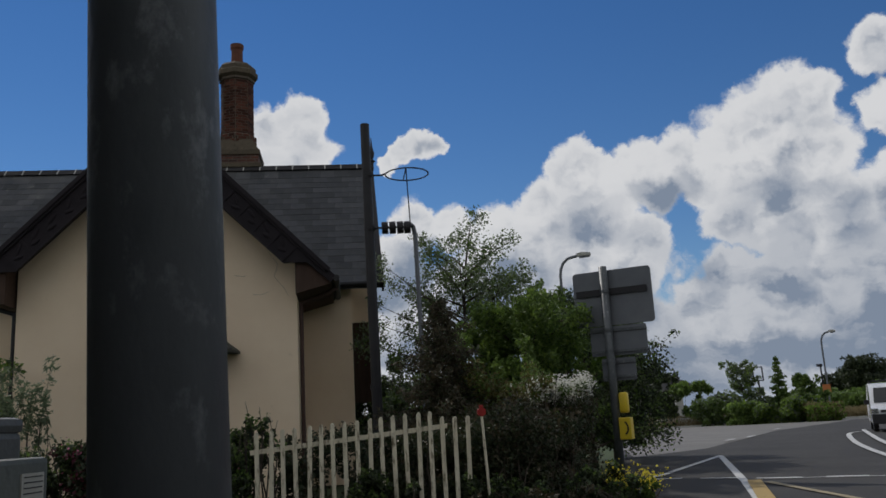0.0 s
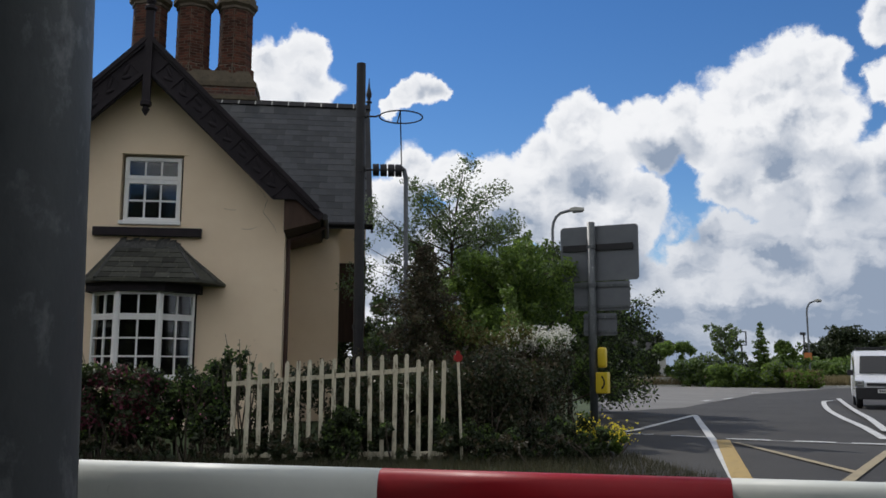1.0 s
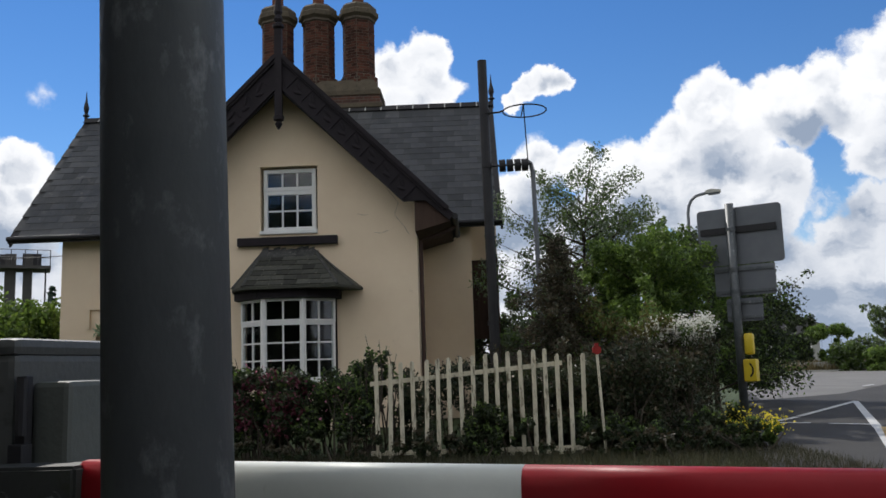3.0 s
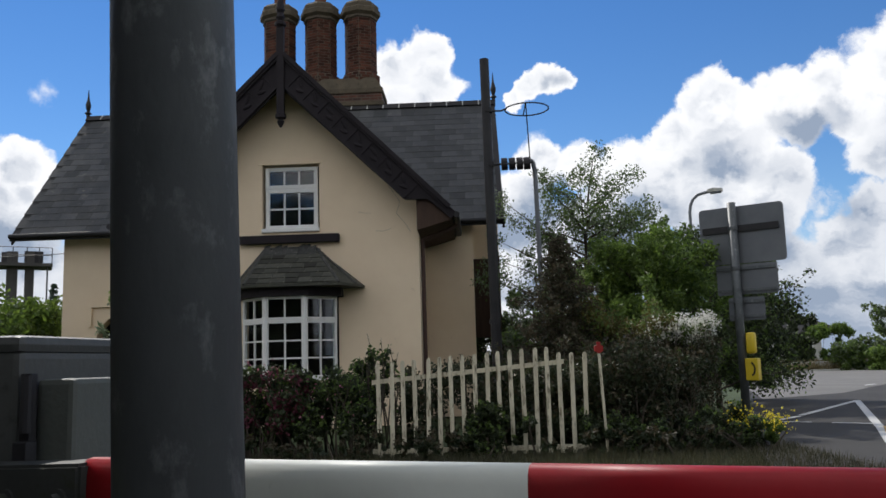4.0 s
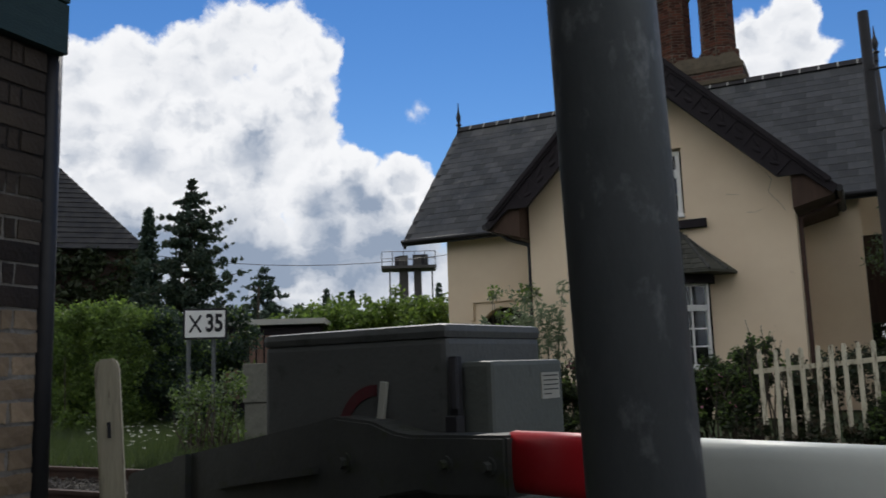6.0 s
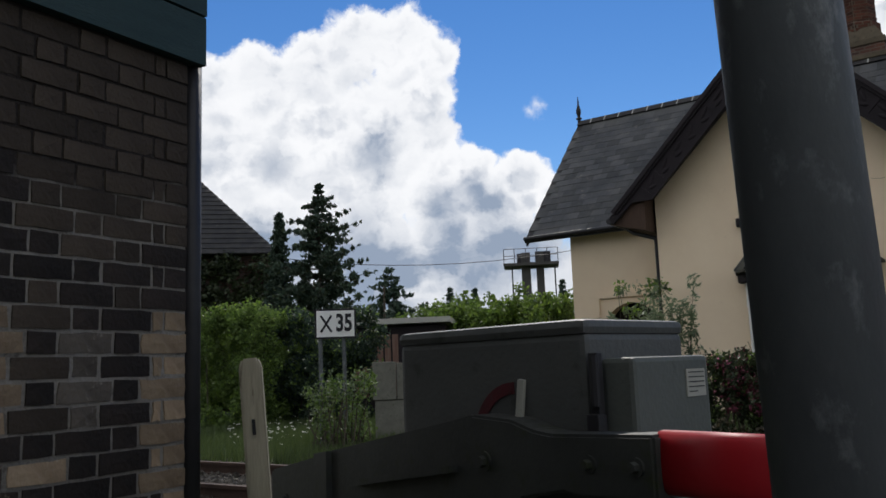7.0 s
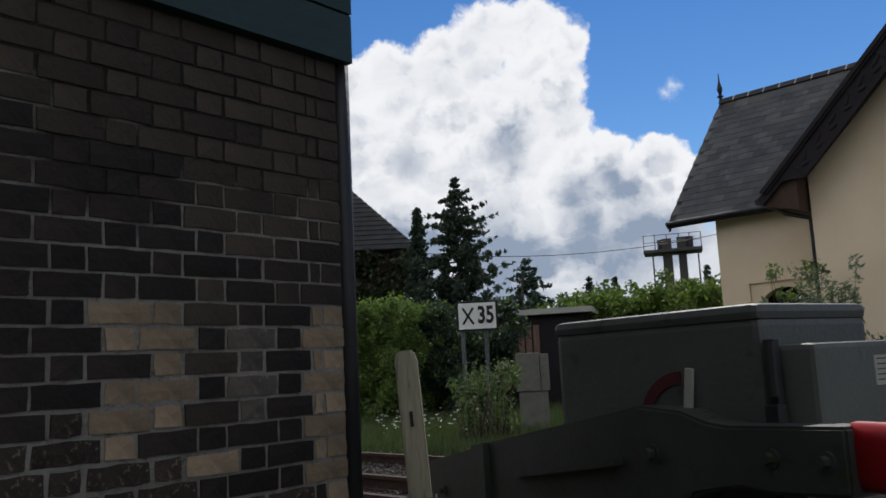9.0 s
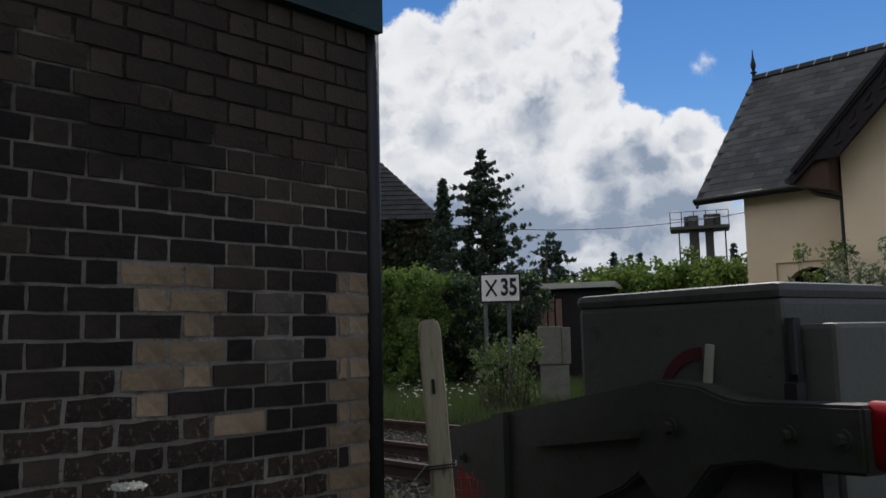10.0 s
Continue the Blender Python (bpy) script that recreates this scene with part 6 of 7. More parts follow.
part("roof", b, SLATE_BED, ivh, "dark slate hipped roof")
for a_, b_, c_, d_ in ((0, 1, 5, 4), (1, 2, 5, 5)):
    q = [v_.copy() for v_ in (IM @ Vector(p) for p in ((-5.4, -0.4, 5.5), (3.7, -0.4, 5.5), (3.7, 8.4, 5.5), (-5.4, 8.4, 5.5), (-2.0, 4, 10.2), (-0.6, 4, 10.2)))]
    up_ = (q[b_] - q[a_]).cross(q[c_] - q[a_]).normalized()
    for k in range(22):
        f0, f1 = k / 22, min(1.0, (k + 1.15) / 22)
        e = [q[a_].lerp(q[d_], f0) + up_ * 0.05, q[b_].lerp(q[c_], f0) + up_ * 0.05, q[b_].lerp(q[c_], f1) + up_ * 0.015, q[a_].lerp(q[d_], f1) + up_ * 0.015]
        b = bmesh.new()
        w_ = [b.verts.new(p) for p in e + [p - up_ * 0.03 for p in e[:2]]]
        b.faces.new(w_[:4])
        b.faces.new((w_[0], w_[4], w_[5], w_[1]))
        part("slate_course", b, OLD_SLATE, ivh)
cs = [IM @ Vector((random.uniform(-4.9, 3.2), -0.12, random.uniform(0.2, 5.4))) for k in range(150)]
cs += [IM @ Vector((3.42, random.uniform(0, 7.9), random.uniform(0.2, 5.3))) for k in range(110)]
leaves("ivy", LEAF_DARK, [tuple(c) for c in cs], [(0.6, 0.6, 0.6)] * 260, 42000, 0.12, ivh, "dark ivy over the wall")

# thin willow shoots behind the hedge
shoots = thing("willow_shrub", (-4.5, 14.0, 0), "thin willow shrub with narrow pale green leaves", "shrub")
b = bmesh.new()
cs = []
for k in range(15):
    p = Vector((-4.5 + random.uniform(-0.35, 0.35), 14.0 + random.uniform(-0.2, 0.2), 0))
    tip = Vector((random.uniform(-5.45, -3.55), 14.0 + random.uniform(-0.4, 0.4), random.uniform(1.6, 2.5)))
    knee = p.lerp(tip, 0.5) + Vector((random.uniform(-0.12, 0.12), 0, 0.25))
    tube(b, p, knee, 0.008, 0.006, 5)
    tube(b, knee, tip, 0.006, 0.002, 5)
    cs += [tuple(knee.lerp(tip, f)) for f in (0.15, 0.3, 0.42, 0.54, 0.66, 0.76, 0.86, 0.94, 1.0)]
part("stemwork", b, BARK, shoots, kind="stuff")
leaves("foliage", LEAF_GREY, cs, [0.1] * len(cs), 1500, 0.032, shoots, long=3.2, kind="stuff")

bush("bright_laurel", [(*(lambda p: (p[0] - 1.6, p[0] + 1.3, p[1] - 0.8, p[1] + 0.8))(west(49.0, 20)), 0.0, 2.6)], "green sunlit laurel bush", LEAF_MID, 30000, 0.048, "bush", LEAF_BRIGHT, 5000, 0, lumps=110, fat=1.2)
bush("dark_shrubbery", [(*(lambda p: (p[0] - 1.9, p[0] + 1.0, p[1] - 0.6, p[1] + 1.4))(west(44.2, 20)), 0.0, 2.5)], "dark shrubbery under the conifers", LEAF_CONIFER, 24000, 0.058, "bush", LEAF_MID, 5000, 0, lumps=100, fat=1.2)
bush("sign_weeds", [(*(lambda p: (p[0] - 0.5, p[0] + 0.35, p[1] - 0.3, p[1] + 0.3))(west(41.6, 12.9)), 0.0, 1.0)], "tall green weeds at the foot of the sign", LEAF_MID, 2000, 0.032, "weeds", LEAF_GREY, 900, 40, lumps=24)
conical("cypress_tree", west(46.1, 26), 6.25, 1.45, "narrow dark columnar cypress", LEAF_CONIFER, 16000, 0.065, 44, "conifer", -0.8, 0.1, None, 1.5)
conical("cypress_conifer", west(43.4, 24), 6.75, 4.1, "tall dark green conifer with drooping boughs", LEAF_CONIFER, 34000, 0.06, 36, "conifer", 0.9, 0.6, LEAF_DARK, 0.95)
conical("garden_conifer", west(38.8, 45), 6.8, 7.2, "dark spreading conifer with stiff boughs", LEAF_CONIFER, 9500, 0.16, 18, "conifer", -0.3, 0.4)
conical("small_conifer", west(34.6, 48), 5.9, 1.7, "small dark conifer behind the garden", LEAF_CONIFER, 1900, 0.16, 20, "conifer", -0.3, 0.3)
conical("small_conifer", west(32.9, 48), 5.8, 1.5, "small dark conifer behind the garden", LEAF_CONIFER, 1800, 0.16, 20, "conifer", -0.3, 0.3)
conical("small_conifer", west(26.9, 48), 6.1, 1.7, "small dark conifer behind the garden", LEAF_CONIFER, 2000, 0.16, 20, "conifer", -0.3, 0.3)
for az, h in ((35.6, 3.0), (34.0, 3.25), (32.0, 3.2), (30.2, 3.3), (28.4, 3.2), (26.6, 3.35)):
    tree("garden_tree", west(az, 24.5), h, 1.5, "low spreading bright green garden tree", LEAF_MID, 7000, 0.085, 0.07, 26, 0.15, "tree", (0, 0), 0.34, 0.7, 0.0, LEAF_BRIGHT)
bush("west_hedge", [(-13.5, -9.8, 19.5, 21.5, 0.0, 1.9)], "dark garden hedge beside the cottage", LEAF_DARK, 8000, 0.08, "hedge", LEAF_MID, 2500, 0, lumps=50)

# concrete tower far behind
tx, ty = west(28.9, 60)
tw = thing("concrete_tower", (tx, ty, 0), "derelict concrete tower with a railed platform", "tower", turn=28.9)
TM = pose(tx, ty, 0, 0, 0, 28.9)
GREY_C = material("dark_concrete", (0.05, 0.048, 0.046), (0.085, 0.08, 0.075), 1, 0.9, 0.3, 10)
for x0, x1 in ((-0.75, -0.1), (0.3, 0.85)):
    b = bmesh.new()
    box(b, x0, x1, -0.5, 0.5, 0, 9.2, 0.03, m=TM)
    part("pillar", b, GREY_C, tw)
b = bmesh.new()
box(b, -2.0, 1.9, -1.2, 1.2, 8.2, 8.4, m=TM)
part("platform", b, GREY_C, tw)
b = bmesh.new()
for x in (-1.95, -1.2, -0.4, 0.4, 1.1, 1.85):
    tube(b, TM @ Vector((x, -1.15, 8.4)), TM @ Vector((x, -1.15, 9.4)), 0.03, seg=5)
for z in (8.9, 9.4):
    tube(b, TM @ Vector((-1.95, -1.15, z)), TM @ Vector((1.85, -1.15, z)), 0.025, seg=5)
for x in (-1.4, 1.6):
    tube(b, TM @ Vector((x, -1.0, 0)), TM @ Vector((x, -1.0, 8.2)), 0.05, seg=6)
box(b, -1.05, -0.25, -0.4, 0.4, 8.4, 9.15, m=TM)
box(b, 0.25, 1.35, -0.4, 0.4, 8.4, 9.25, m=TM)
part("railing", b, IRON, tw)

cable = thing("overhead_cable", (*west(34, 50), 8), "thin black overhead cable", "cable")
b = bmesh.new()
p0, p1 = Vector((*west(50, 52), 8.9)), Vector((*west(22, 50), 8.4))
cp = [p0.lerp(p1, k / 12) - Vector((0, 0, 1.3 * (1 - (2 * k / 12 - 1) ** 2))) for k in range(13)]
pipe(b, cp, 0.022, 5)
part("wire", b, IRON, cable)
for q in (p0, p1):
    up_ = thing("utility_pole", (q.x, q.y, 0), "dark wooden utility pole carrying the cable", "pole", "utility poles")
    b = bmesh.new()
    tube(b, (q.x, q.y, -0.1), (q.x, q.y, q.z + 0.3), 0.12, 0.09, 8)
    part("shaft", b, BARK, up_)
upx, upy = west(39.1, 44)
up = thing("utility_pole", (upx, upy, 0), "dark thin utility pole", "pole")
b = bmesh.new()
tube(b, (upx, upy, 0), (upx, upy, 5.6), 0.08, 0.06, 8)
part("shaft", b, BARK, up)

# the leaning concrete fence post with red netting
stk = thing("fence_stake", (-2.2, 3.08, 0), "weathered leaning fence post with a chamfered top", "fence post")
b = bmesh.new()
STM = pose(-2.085, 3.075, 0, 0, -3.8, 44)
prism(b, [(-0.041, -0.1), (0.041, -0.1), (0.041, 1.175), (0.028, 1.205), (-0.028, 1.205), (-0.041, 1.175)], -0.04, 0.04, m=STM)
bmesh.ops.bevel(b, geom=list(b.edges), offset=0.007, segments=2, affect="EDGES")
part("shaft", b, OLD_WOOD, stk)
b = bmesh.new()
box(b, -0.006, 0.006, -0.049, -0.044, 0.93, 0.985, m=STM)
part("slot", b, INK, stk)
b = bmesh.new()
for z in (0.66, 0.67):
    pipe(b, [STM @ Vector((-0.055, -0.052, z)), STM @ Vector((0.055, -0.052, z + 0.004)), STM @ Vector((0.056, 0.05, z)), STM @ Vector((-0.056, 0.05, z))], 0.003, 5)
part("wire_tie", b, IRON, stk)
net = thing("red_netting", (-2.05, 3.05, 0), "torn red plastic netting hanging from the post", "netting")
b = bmesh.new()
for k in range(9):
    x = 0.055 + 0.012 * k
    z0 = 0.0 + 0.03 * random.random()
    z1 = 0.70 - 0.018 * k + random.uniform(-0.06, 0.04)
    pipe(b, [STM @ Vector((x, -0.03 + random.uniform(-0.01, 0.01), z1 - (z1 - z0) * j / 7 + 0)) + Vector((random.uniform(-0.008, 0.008), 0, 0)) for j in range(8)], 0.0026, 4)
for k in range(16):
    z = 0.02 + k * 0.04
    pipe(b, [STM @ Vector((0.05, -0.035, z)), STM @ Vector((0.10, -0.03, z + random.uniform(-0.012, 0.012))), STM @ Vector((0.155 - z * 0.05, -0.03, z - 0.01))], 0.0026, 4)
part("mesh", b, RED_PLASTIC, net)
wf = thing("wire_fence", (-2.6, 2.9, 0), "slack broken wire fence strands", "wire fence")
b = bmesh.new()
for k in range(4):
    z = 0.68 - 0.12 * k
    a_, c_ = STM @ Vector((-0.05, 0, z)), Vector((-1.95, 2.2, z - 0.12 + random.uniform(-0.05, 0.05)))
    pipe(b, [a_.lerp(c_, j / 8) + Vector((random.uniform(-0.01, 0.01), random.uniform(-0.01, 0.01), -0.12 * math.sin(math.pi * j / 8) + random.uniform(-0.012, 0.012))) for j in range(9)], 0.0018, 4)
part("strand", b, GALV_LIGHT, wf)

# cow parsley by the wall
cpx, cpy = -1.56, 1.62
cow = thing("cow_parsley", (cpx, cpy, 0), "white umbel of cow parsley on a green stem", "flower")
b = bmesh.new()
tube(b, (cpx, cpy, 0), (cpx + 0.01, cpy, 0.8), 0.005, 0.003, 6)
for k in range(10):
    an = k * 0.628
    tube(b, (cpx + 0.01, cpy, 0.79), (cpx + 0.01 + 0.027 * math.cos(an), cpy + 0.027 * math.sin(an), 0.835), 0.0015, 0.001, 4)
part("stem", b, BARK, cow)
cs = [(cpx + 0.01 + 0.027 * math.cos(k * 0.628), cpy + 0.027 * math.sin(k * 0.628), 0.84) for k in range(10)] + [(cpx + 0.01, cpy, 0.845)]
leaves("umbel", PETAL_WHITE, cs, [(0.012, 0.012, 0.006)] * 11, 420, 0.006, cow, long=1.0)

# ---- grass ----
def grass(name, x0, x1, y0, y1, count, h, mat, label, category="grass"):
    p = np.stack([RNG.uniform(x0, x1, count), RNG.uniform(y0, y1, count), np.zeros(count) - 0.03], 1)
    an = RNG.uniform(0, 6.283, count)
    w = np.stack([np.cos(an), np.sin(an), 0 * an], 1) * 0.008 * h / 0.2
    tip = p + np.stack([RNG.normal(0, 0.3, count), RNG.normal(0, 0.3, count), np.ones(count)], 1) * (h * RNG.uniform(0.5, 1.3, count))[:, None]
    v = np.stack([p - w, p + w, tip], 1).reshape(-1, 3)
    me_ = bpy.data.meshes.new(name)
    me_.from_pydata(v.tolist(), [], np.arange(3 * count).reshape(-1, 3).tolist())
    me_.materials.append(mat)
    return tagged(new(name, me_), label, category, "", "stuff")


grass("track_grass", -16, -3.5, 8.6, 18, 60000, 0.2, GRASS_LEAF, "rough green grass beside the track")
bush("fence_weeds", [(-4.5, 0.2, 11.45, 11.9, 0.0, 0.3), (0.9, 3.6, 11.4, 11.8, 0.0, 0.25)], "low dark weeds before the fence", LEAF_DARK, 9000, 0.03, "weeds", LEAF_BROWN, 2200, 0, lumps=60)
grass("near_grass", -6, -1.9, 3.2, 4.6, 9000, 0.16, GRASS_LEAF, "tufts of grass behind the signal box")
grass("garden_grass", -8, 4.4, 9.0, 12.3, 40000, 0.12, DULL_GRASS, "dull dry grass before the fence")
grass("verge_grass", 22, 60, 60.5, 66, 40000, 0.75, DRY_GRASS, "dry tall grass on the far verge")
cs = []
for k in range(110):
    x, y = west(random.uniform(42.5, 49.5), random.uniform(12.2, 17.5))
    cs.append((x, y, random.uniform(0.16, 0.36)))
leaves("daisies", PETAL_WHITE, cs, [(0.03, 0.03, 0.008)] * len(cs), 500, 0.02, None, "small white daisies in the grass", "stuff", "flowers", long=1.0)

# ---- the white van ----
van = thing("van", (0, 0, 0), "white panel van with a black bumper and roof bar", "van")
VL, VW = 4.1, 0.85  # its nose lies at the origin and points to -y


def van_part(name, b, mat, parent=van, label="", smooth=False):
    return part(name, b, mat, parent, label, smooth)


b = bmesh.new()
side = [(0.05, 0.32), (0.0, 0.55), (0.06, 0.82), (0.75, 1.02), (1.45, 1.62), (1.75, 1.78), (2.4, 1.83), (4.05, 1.80), (4.1, 1.0), (4.08, 0.32)]
for s in (0,):
    rows_ = []
    for fx, ins in ((-1, 0.0), (-0.93, -0.03), (0.93, -0.03), (1, 0.0)):
        rows_.append([b.verts.new((fx * VW * (1 - 0.10 * max(0, z - 0.9)), y + (0.06 if abs(fx) == 1 and y < 0.5 else 0), z)) for y, z in side])
    for p_, q_ in zip(rows_, rows_[1:]):
        for k in range(len(side)):
            b.faces.new((p_[k], p_[(k + 1) % len(side)], q_[(k + 1) % len(side)], q_[k]))
    b.faces.new(rows_[0])
    b.faces.new(rows_[-1][::-1])
bmesh.ops.bevel(b, geom=list(b.edges), offset=0.02, segments=2, affect="EDGES")
body = van_part("body", b, VAN_WHITE, smooth=False)
b = bmesh.new()
v = [b.verts.new(p) for p in ((-0.70, 0.80, 1.06 + 0.02), (0.70, 0.80, 1.08), (0.63, 1.42, 1.62), (-0.63, 1.42, 1.62))]
b.faces.new(v)
r_ = bmesh.ops.extrude_face_region(b, geom=list(b.faces))
bmesh.ops.translate(b, verts=[q for q in r_["geom"] if isinstance(q, bmesh.types.BMVert)], vec=(0, -0.02, 0.022))
van_part("windscreen", b, CAR_GLASS)
b = bmesh.new()
box(b, -0.86, 0.86, -0.06, 0.35, 0.30, 0.66, 0.03)
van_part("bumper", b, VAN_BLACK, label="black plastic front bumper")
b = bmesh.new()
box(b, -0.55, 0.55, -0.035, 0.1, 0.72, 0.80, 0.01)
van_part("grille", b, VAN_BLACK)
for s in (-1, 1):
    b = bmesh.new()
    box(b, s * 0.74 - 0.12, s * 0.74 + 0.12, -0.02, 0.2, 0.68, 0.88, 0.03)
    van_part("headlight", b, CHROME)
    b = bmesh.new()
    box(b, s * 0.95 - 0.09, s * 0.95 + 0.09, 0.85, 0.97, 1.02, 1.2, 0.03)
    van_part("wing_mirror", b, VAN_BLACK)
    b = bmesh.new()
    prism(b, [(1.05, 1.1), (1.9, 1.1), (1.9, 1.55), (1.5, 1.55)], -0.004, 0.004, m=Matrix(((0, 1, 0, s * 0.828), (1, 0, 0, 0), (0, 0, 1, 0), (0, 0, 0, 1))))
    van_part("side_window", b, CAR_GLASS)
b = bmesh.new()
box(b, -0.26, 0.26, -0.075, -0.06, 0.50, 0.61, 0.003)
np_ = van_part("number_plate", b, WHITE_PAINT, label="white plate with dark bars")
b = bmesh.new()
for k in range(7):
    box(b, -0.22 + k * 0.064, -0.18 + k * 0.064, -0.078, -0.075, 0.525, 0.585)
van_part("plate_bar", b, INK, np_)
b = bmesh.new()
box(b, -0.72, 0.72, 1.9, 2.0, 1.86, 1.93, 0.01)
box(b, -0.70, -0.66, 1.9, 3.6, 1.84, 1.9)
box(b, 0.66, 0.70, 1.9, 3.6, 1.84, 1.9)
van_part("roof_rack", b, VAN_BLACK)
wheels = []
for s in (-1, 1):
    for y in (0.75, 3.3):
        b = bmesh.new()
        tube(b, (-0.09, 0, 0), (0.09, 0, 0), 0.31, seg=24)
        bmesh.ops.bevel(b, geom=[e_ for e_ in b.edges if abs(e_.verts[0].co.x - e_.verts[1].co.x) < 1e-4], offset=0.03, segments=2, affect="EDGES")
        w_ = new("wheel", mesh_of(b, "wheel", TYRE))
        w_.parent = van
        WORLD[w_.name] = Matrix()
        b = bmesh.new()
        tube(b, (-0.095, 0, 0), (0.095, 0, 0), 0.19, seg=14)
        for k in range(5):
            box(b, -0.098, 0.098, -0.02, 0.02, 0.05, 0.17, m=pose(0, 0, 0, 72 * k, 0, 0))
        part("rim", b, GALV_LIGHT, w_)
        w_.location = (s * 0.75, y, 0.31)
        wheels.append((w_, s * 0.75, y))

# ---- slates on the cottage roofs ----
def slate_mesh(w, l, mat):
    b = bmesh.new()
    box(b, -w / 2 + 0.003, w / 2 - 0.003, 0, l, 0.0, 0.008)
    return mesh_of(b, "slate", mat)


def slate_slope(parent, origin, across, up, width, height, keep, single, w=0.38, gauge=0.265):
    """Courses of lapped slates on a slope; those inside `single` are objects of their own, the rest one mesh."""
    across, up = Vector(across).normalized(), Vector(up).normalized()
    nrm = across.cross(up)
    me = slate_mesh(w, gauge * 1.6, SLATE)
    rest = []
    made = 0
    rows = int(height / gauge)
    inv = WORLD[parent.name].inverted()
    for r in range(rows):
        n = int(width / w) + 2
        for k in range(n):
            u = (k + (0.5 if r % 2 else 0.0)) * w
            if u - w / 2 < -0.02 or u + w / 2 > width + 0.02:
                continue
            p = Vector(origin) + across * u + up * (r * gauge - 0.04 + random.uniform(-0.008, 0.008))
            if not keep(p + up * gauge):
                continue
            tilt = -1.5 + random.uniform(-0.3, 0.3)
            m = Matrix.Translation(p + nrm * (0.016 + random.uniform(0, 0.004))) @ Matrix((( across.x, up.x, nrm.x, 0), (across.y, up.y, nrm.y, 0), (across.z, up.z, nrm.z, 0), (0, 0, 0, 1))) @ pose(0, 0, 0, tilt, 0, random.uniform(-0.5, 0.5))
            if single(p) and made < 300:
                o = new("slate", me)
                o.parent = parent
                o.matrix_basis = inv @ m
                made += 1
            else:
                rest.append(m)
    vs, fs = [], []
    for m in rest:
        i = len(vs)
        for z in (0.0, 0.008):
            vs += [tuple(m @ Vector(c)) for c in ((-w / 2 + 0.003, 0, z), (w / 2 - 0.003, 0, z), (w / 2 - 0.003, gauge * 1.6, z), (-w / 2 + 0.003, gauge * 1.6, z))]
        fs += [(i + 4, i + 5, i + 6, i + 7), (i, i + 1, i + 5, i + 4), (i + 1, i + 2, i + 6, i + 5), (i + 3, i, i + 4, i + 7)]
    if vs:
        mr = bpy.data.meshes.new("slate_rest")
        mr.from_pydata(vs, [], fs)
        mr.materials.append(SLATE_REST)
        o = new("slate_rest", mr)
        mr.transform(inv)
        o.parent = parent
        tagged(o, kind="stuff")


def over_gable(p):
    """Whether a point of the main slope lies clear of the front gable's roof."""
    return p.z > gable_z(p.x) + 0.05 or abs(p.x - GX) > 3.5


slope_len = math.hypot(RY - EY, RZ - EZ)
slate_slope(main_roof, (-10.4, EY, EZ), (1, 0, 0), (0, RY - EY, RZ - EZ), 11.52, slope_len, over_gable, lambda p: p.x > -1.6)
gl = 3.5 * math.sqrt(2)
slate_slope(gable_roof, (GX + 3.5, 17.38, gable_z(GX + 3.5)), (0, 1, 0), (-1, 0, 1), 4.6, gl, lambda p: p.y < EY + (p.z - EZ) * (RY - EY) / (RZ - EZ) + 0.05, lambda p: False)
slate_slope(gable_roof, (GX - 3.5, 21.98, gable_z(GX - 3.5)), (0, -1, 0), (1, 0, 1), 4.6, gl, lambda p: p.y < EY + (p.z - EZ) * (RY - EY) / (RZ - EZ) + 0.05, lambda p: False)

# ---- bricks of the chimney stacks ----
def stack_brick(w):
    b_ = bmesh.new()
    box(b_, -w / 2, w / 2, -0.02, 0.012, -0.0315, 0.0315)
    return b_


stack_long, stack_half = mesh_of(stack_brick(0.212), "brick", STACK_BRICK), mesh_of(stack_brick(0.150), "brick", STACK_BRICK)
for st, x in SHAFTS:
    inv = WORLD[st.name].inverted()
    far_side = bmesh.new()
    for r_ in range(23):
        rad = 0.50 if r_ < 3 else 0.43
        z = 8.79 + r_ * 0.077
        for k in range(8):
            an = math.pi / 8 + k * math.pi / 4
            side_ = 2 * rad * math.sin(math.pi / 8)
            lie = ((0.0, 0.212),) if r_ % 2 else ((-0.0825, 0.150), (0.0825, 0.150))
            for o_, w_ in lie:
                m = Matrix.Translation((x, CHY, z)) @ Matrix.Rotation(an - math.pi / 2, 4, "Z") @ pose(o_ * side_ / 0.33 + random.uniform(-0.006, 0.006), rad * math.cos(math.pi / 8) - random.uniform(0.0, 0.008), 0, 0, 0, random.uniform(-1, 1))
                if math.sin(an) < 0.4:
                    o = new("brick", stack_long if r_ % 2 else stack_half)
                    o.parent = st
                    o.matrix_basis = inv @ m
                else:
                    box(far_side, -w_ / 2, w_ / 2, -0.02, 0.012, -0.0315, 0.0315, m=m)
            if r_ % 2:
                c_ = math.pi / 4 * k
                m = Matrix.Translation((x + rad * 0.975 * math.cos(c_), CHY + rad * 0.975 * math.sin(c_), z)) @ Matrix.Rotation(c_ - math.pi / 2, 4, "Z")
                box(far_side, -0.042, 0.042, -0.03, 0.006, -0.0315, 0.0315, m=m)
    part("brickwork", far_side, STACK_REST, st, kind="stuff")

# ---- bricks of the signal box wall, Flemish bond ----
COURSE, LONG, SHORT, JOINT, CLOSER = 0.0745, 0.194, 0.100, 0.0065, 0.048
TOP = 2.2625
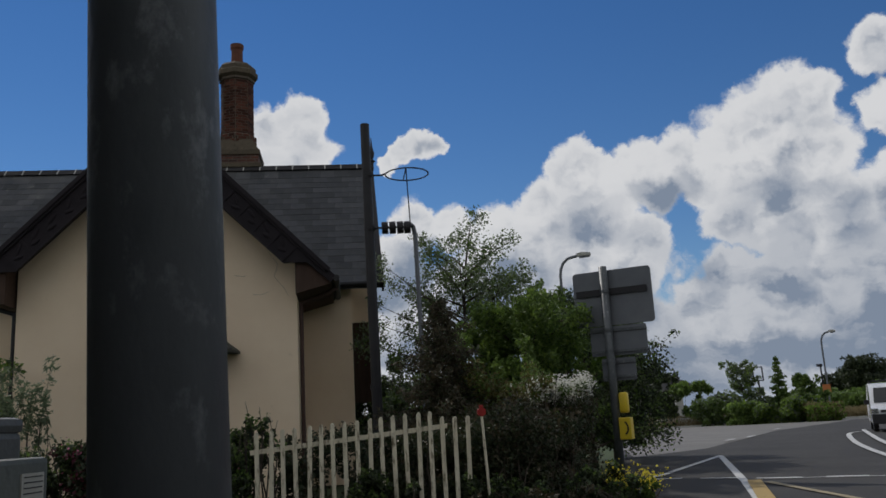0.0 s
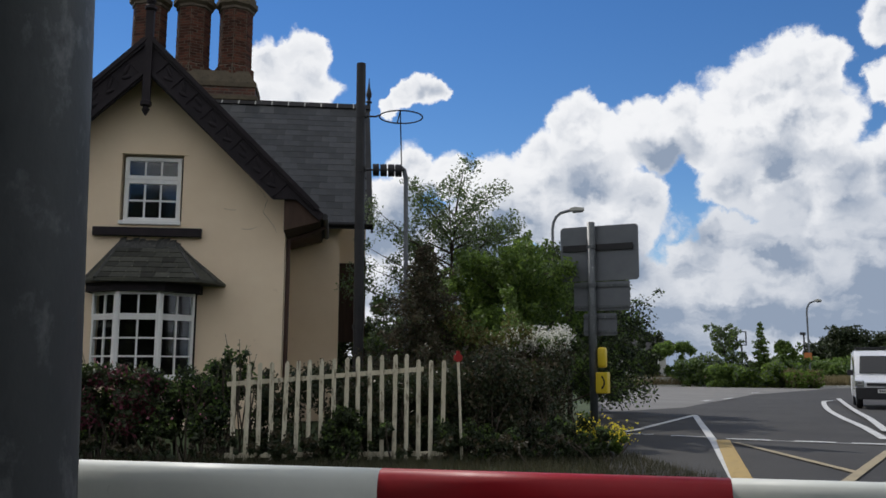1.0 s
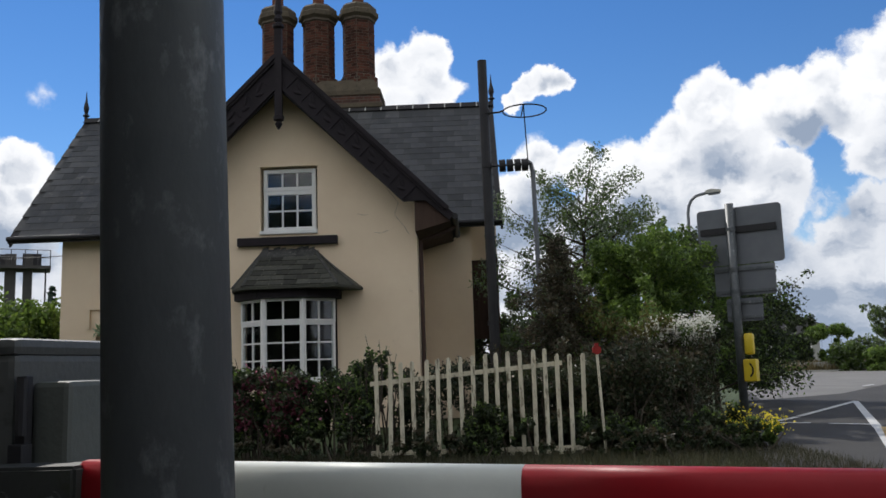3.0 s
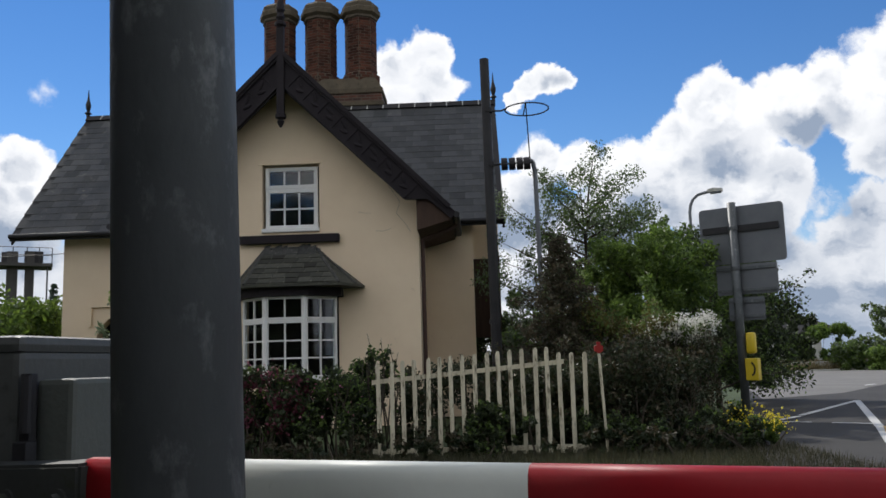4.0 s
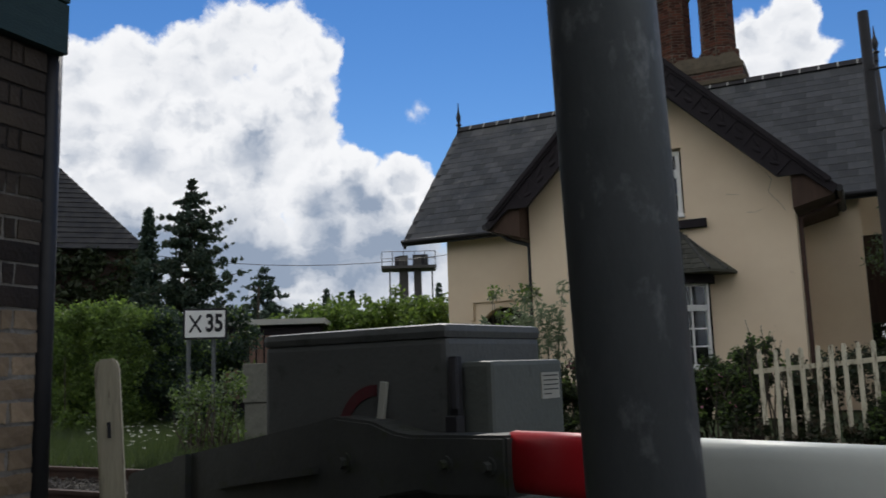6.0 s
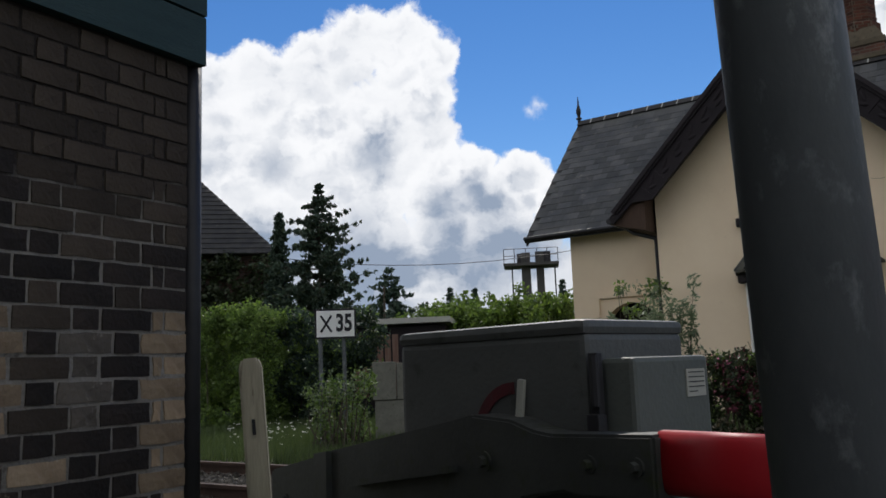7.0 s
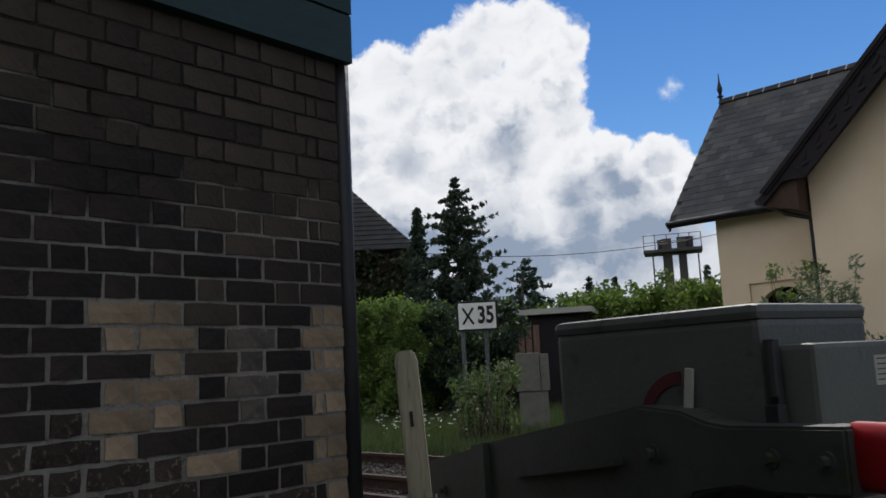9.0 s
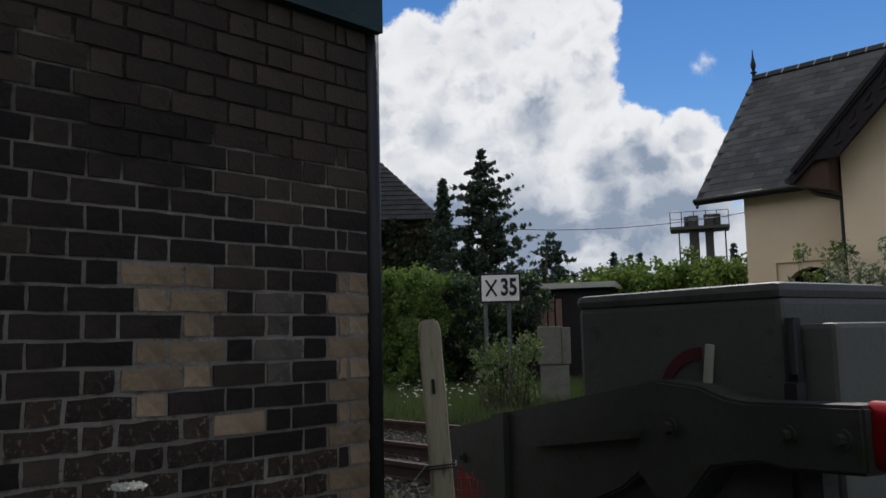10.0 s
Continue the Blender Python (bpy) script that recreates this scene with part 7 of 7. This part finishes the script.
# repairs: rows below the top, and the stretch along the wall of each in pale brick
REPAIRED = {12: (-0.88, -0.65), 13: (-0.91, -0.60), 14: (-0.81, -0.65), 15: (-0.91, -0.59), 16: (-0.86, -0.64), 17: (-0.91, -0.80), 18: (-0.67, -0.46), 20: (-0.36, -0.28)}
QUOIN = {12: 0.17, 13: 0.21, 14: 0.17, 15: 0.24, 16: 0.20, 17: 0.23, 18: 0.14, 19: 0.24, 20: 0.06, 21: 0.15, 22: 0.2}


def one_brick(w, h, wear):
    """A brick with a chipped, uneven outline and a slightly hollow face; its outer face lies at x = 0."""
    b = bmesh.new()
    ny, nz = max(2, int(w / 0.04)), 2
    grid = []
    for j in range(nz + 1):
        row_ = []
        for i in range(ny + 1):
            y_, z_ = -w / 2 + w * i / ny, -h / 2 + h * j / nz
            edge = i in (0, ny) or j in (0, nz)
            if i in (0, ny):
                y_ *= 1 - random.uniform(0, wear) / w
            if j in (0, nz):
                z_ *= 1 - random.uniform(0, wear * 0.8) / h
            row_.append(b.verts.new((random.uniform(-0.004, -0.001) if edge else random.uniform(-0.002, 0.001), y_, z_)))
        grid.append(row_)
    for j in range(nz):
        for i in range(ny):
            b.faces.new((grid[j][i], grid[j][i + 1], grid[j + 1][i + 1], grid[j + 1][i]))
    rim = grid[0] + [r_[-1] for r_ in grid[1:]] + grid[-1][-2::-1] + [r_[0] for r_ in grid[-2:0:-1]]
    back = [b.verts.new((-0.03, q.co.y * 1.02, q.co.z * 1.02)) for q in rim]
    for i in range(len(rim)):
        k_ = (i + 1) % len(rim)
        b.faces.new((rim[i], back[i], back[k_], rim[k_]))
    return b


brick_meshes = {}
for kind_, mat_ in (("dark", DARK_BRICK), ("brown", BROWN_BRICK), ("worn", WORN_BRICK), ("pale", PALE_BRICK), ("smeared", SMEARED_BRICK)):
    for w_ in (LONG, SHORT, CLOSER):
        brick_meshes[kind_, w_] = [mesh_of(one_brick(w_ - JOINT, COURSE - JOINT, 0.009 if kind_ in ("dark", "brown") else 0.017), "brick", mat_) for _ in range(8)]
SBI = WORLD["signal_box"].inverted() @ SB
joined = []
count_b = 0
for row in range(int(TOP / COURSE) + 1):
    z = TOP - COURSE * (row + 0.5)
    if z < 0.02:
        break
    y = 0.0
    seq = [LONG, SHORT] if row % 2 else [SHORT, CLOSER, LONG]
    k = 0
    while y > -3.6:
        w_ = seq[k] if k < len(seq) else (LONG if (k - len(seq)) % 2 == (1 if row % 2 == 0 else 0) else SHORT)
        k += 1
        yc = y - w_ / 2
        y -= w_
        mended = row in REPAIRED and REPAIRED[row][0] < yc < REPAIRED[row][1]
        if mended or (row in QUOIN and yc > -QUOIN[row]):
            kk = "pale"
        elif -0.53 < yc < -0.37 and 12 < row < 17:
            kk = "smeared"
        elif z < 0.92 + 0.12 * math.sin(yc * 5) and random.random() < 0.7 or (yc < -1.05 and 0.9 < z < 1.25 and random.random() < 0.3):
            kk = "worn"
        elif z > 1.82 - 0.28 * min(1.0, max(0.0, (yc + 0.78) / 0.3)) + random.uniform(-0.06, 0.06) or random.random() < 0.1:
            kk = "brown"
        else:
            kk = "dark"
        m = SBI @ pose(random.uniform(-0.002, 0.003), yc, z, random.uniform(-0.4, 0.4), random.uniform(-0.4, 0.4), random.uniform(-0.5, 0.5))
        if y > -1.75 and count_b < 300 and z > 0.35:
            o = new("brick", random.choice(brick_meshes[kk, w_]))
            o.parent = sb_wall
            o.matrix_basis = m
            count_b += 1
        else:
            joined.append((m, w_, kk))
for kk, mat_ in (("dark", DARK_BRICK), ("brown", BROWN_BRICK), ("worn", WORN_BRICK), ("pale", PALE_BRICK), ("smeared", SMEARED_BRICK)):
    vs, fs = [], []
    for m, w_, q_ in joined:
        if q_ != kk:
            continue
        i = len(vs)
        h, ww = (COURSE - JOINT) / 2, (w_ - JOINT) / 2
        vs += [tuple(m @ Vector((x, yy, zz))) for x in (-0.02, 0.0) for yy, zz in ((-ww, -h), (ww, -h), (ww, h), (-ww, h))]
        fs += [(i + 4, i + 5, i + 6, i + 7), (i, i + 1, i + 5, i + 4), (i + 1, i + 2, i + 6, i + 5), (i + 2, i + 3, i + 7, i + 6), (i + 3, i, i + 4, i + 7)]
    if vs:
        mr = bpy.data.meshes.new("brickwork")
        mr.from_pydata(vs, [], fs)
        mr.materials.append(mat_)
        o = new("brickwork", mr)
        o.parent = sb_wall
        tagged(o, kind="stuff")

# ---- what moves ----
def motions():
    """The van rolls up to the crossing and stops; its wheels turn with it."""
    drive = [(0.0, 20.25, 30.25), (0.5, 18.6, 27.5), (1.0, 16.95, 24.75), (1.5, 15.4, 22.15), (2.0, 14.15, 20.05), (2.5, 13.3, 18.6), (3.0, 12.85, 17.85), (3.5, 12.75, 17.7), (10.0, 12.75, 17.7)]
    walk(van, [(t_, pose(x, y, 0.0, 0, 0, -31)) for t_, x, y in drive])
    ts = [d_[0] for d_ in drive]
    gone = [0.0]
    for a_, b_ in zip(drive, drive[1:]):
        gone.append(gone[-1] + math.hypot(b_[1] - a_[1], b_[2] - a_[2]))
    steps = [k / 15 for k in range(53)] + [10.0]
    for w_, x, y in wheels:
        walk(w_, [(t_, pose(x, y, 0.31, -math.degrees(float(np.interp(t_, ts, gone)) / 0.31) * -1, 0, 0)) for t_ in steps])


motions()
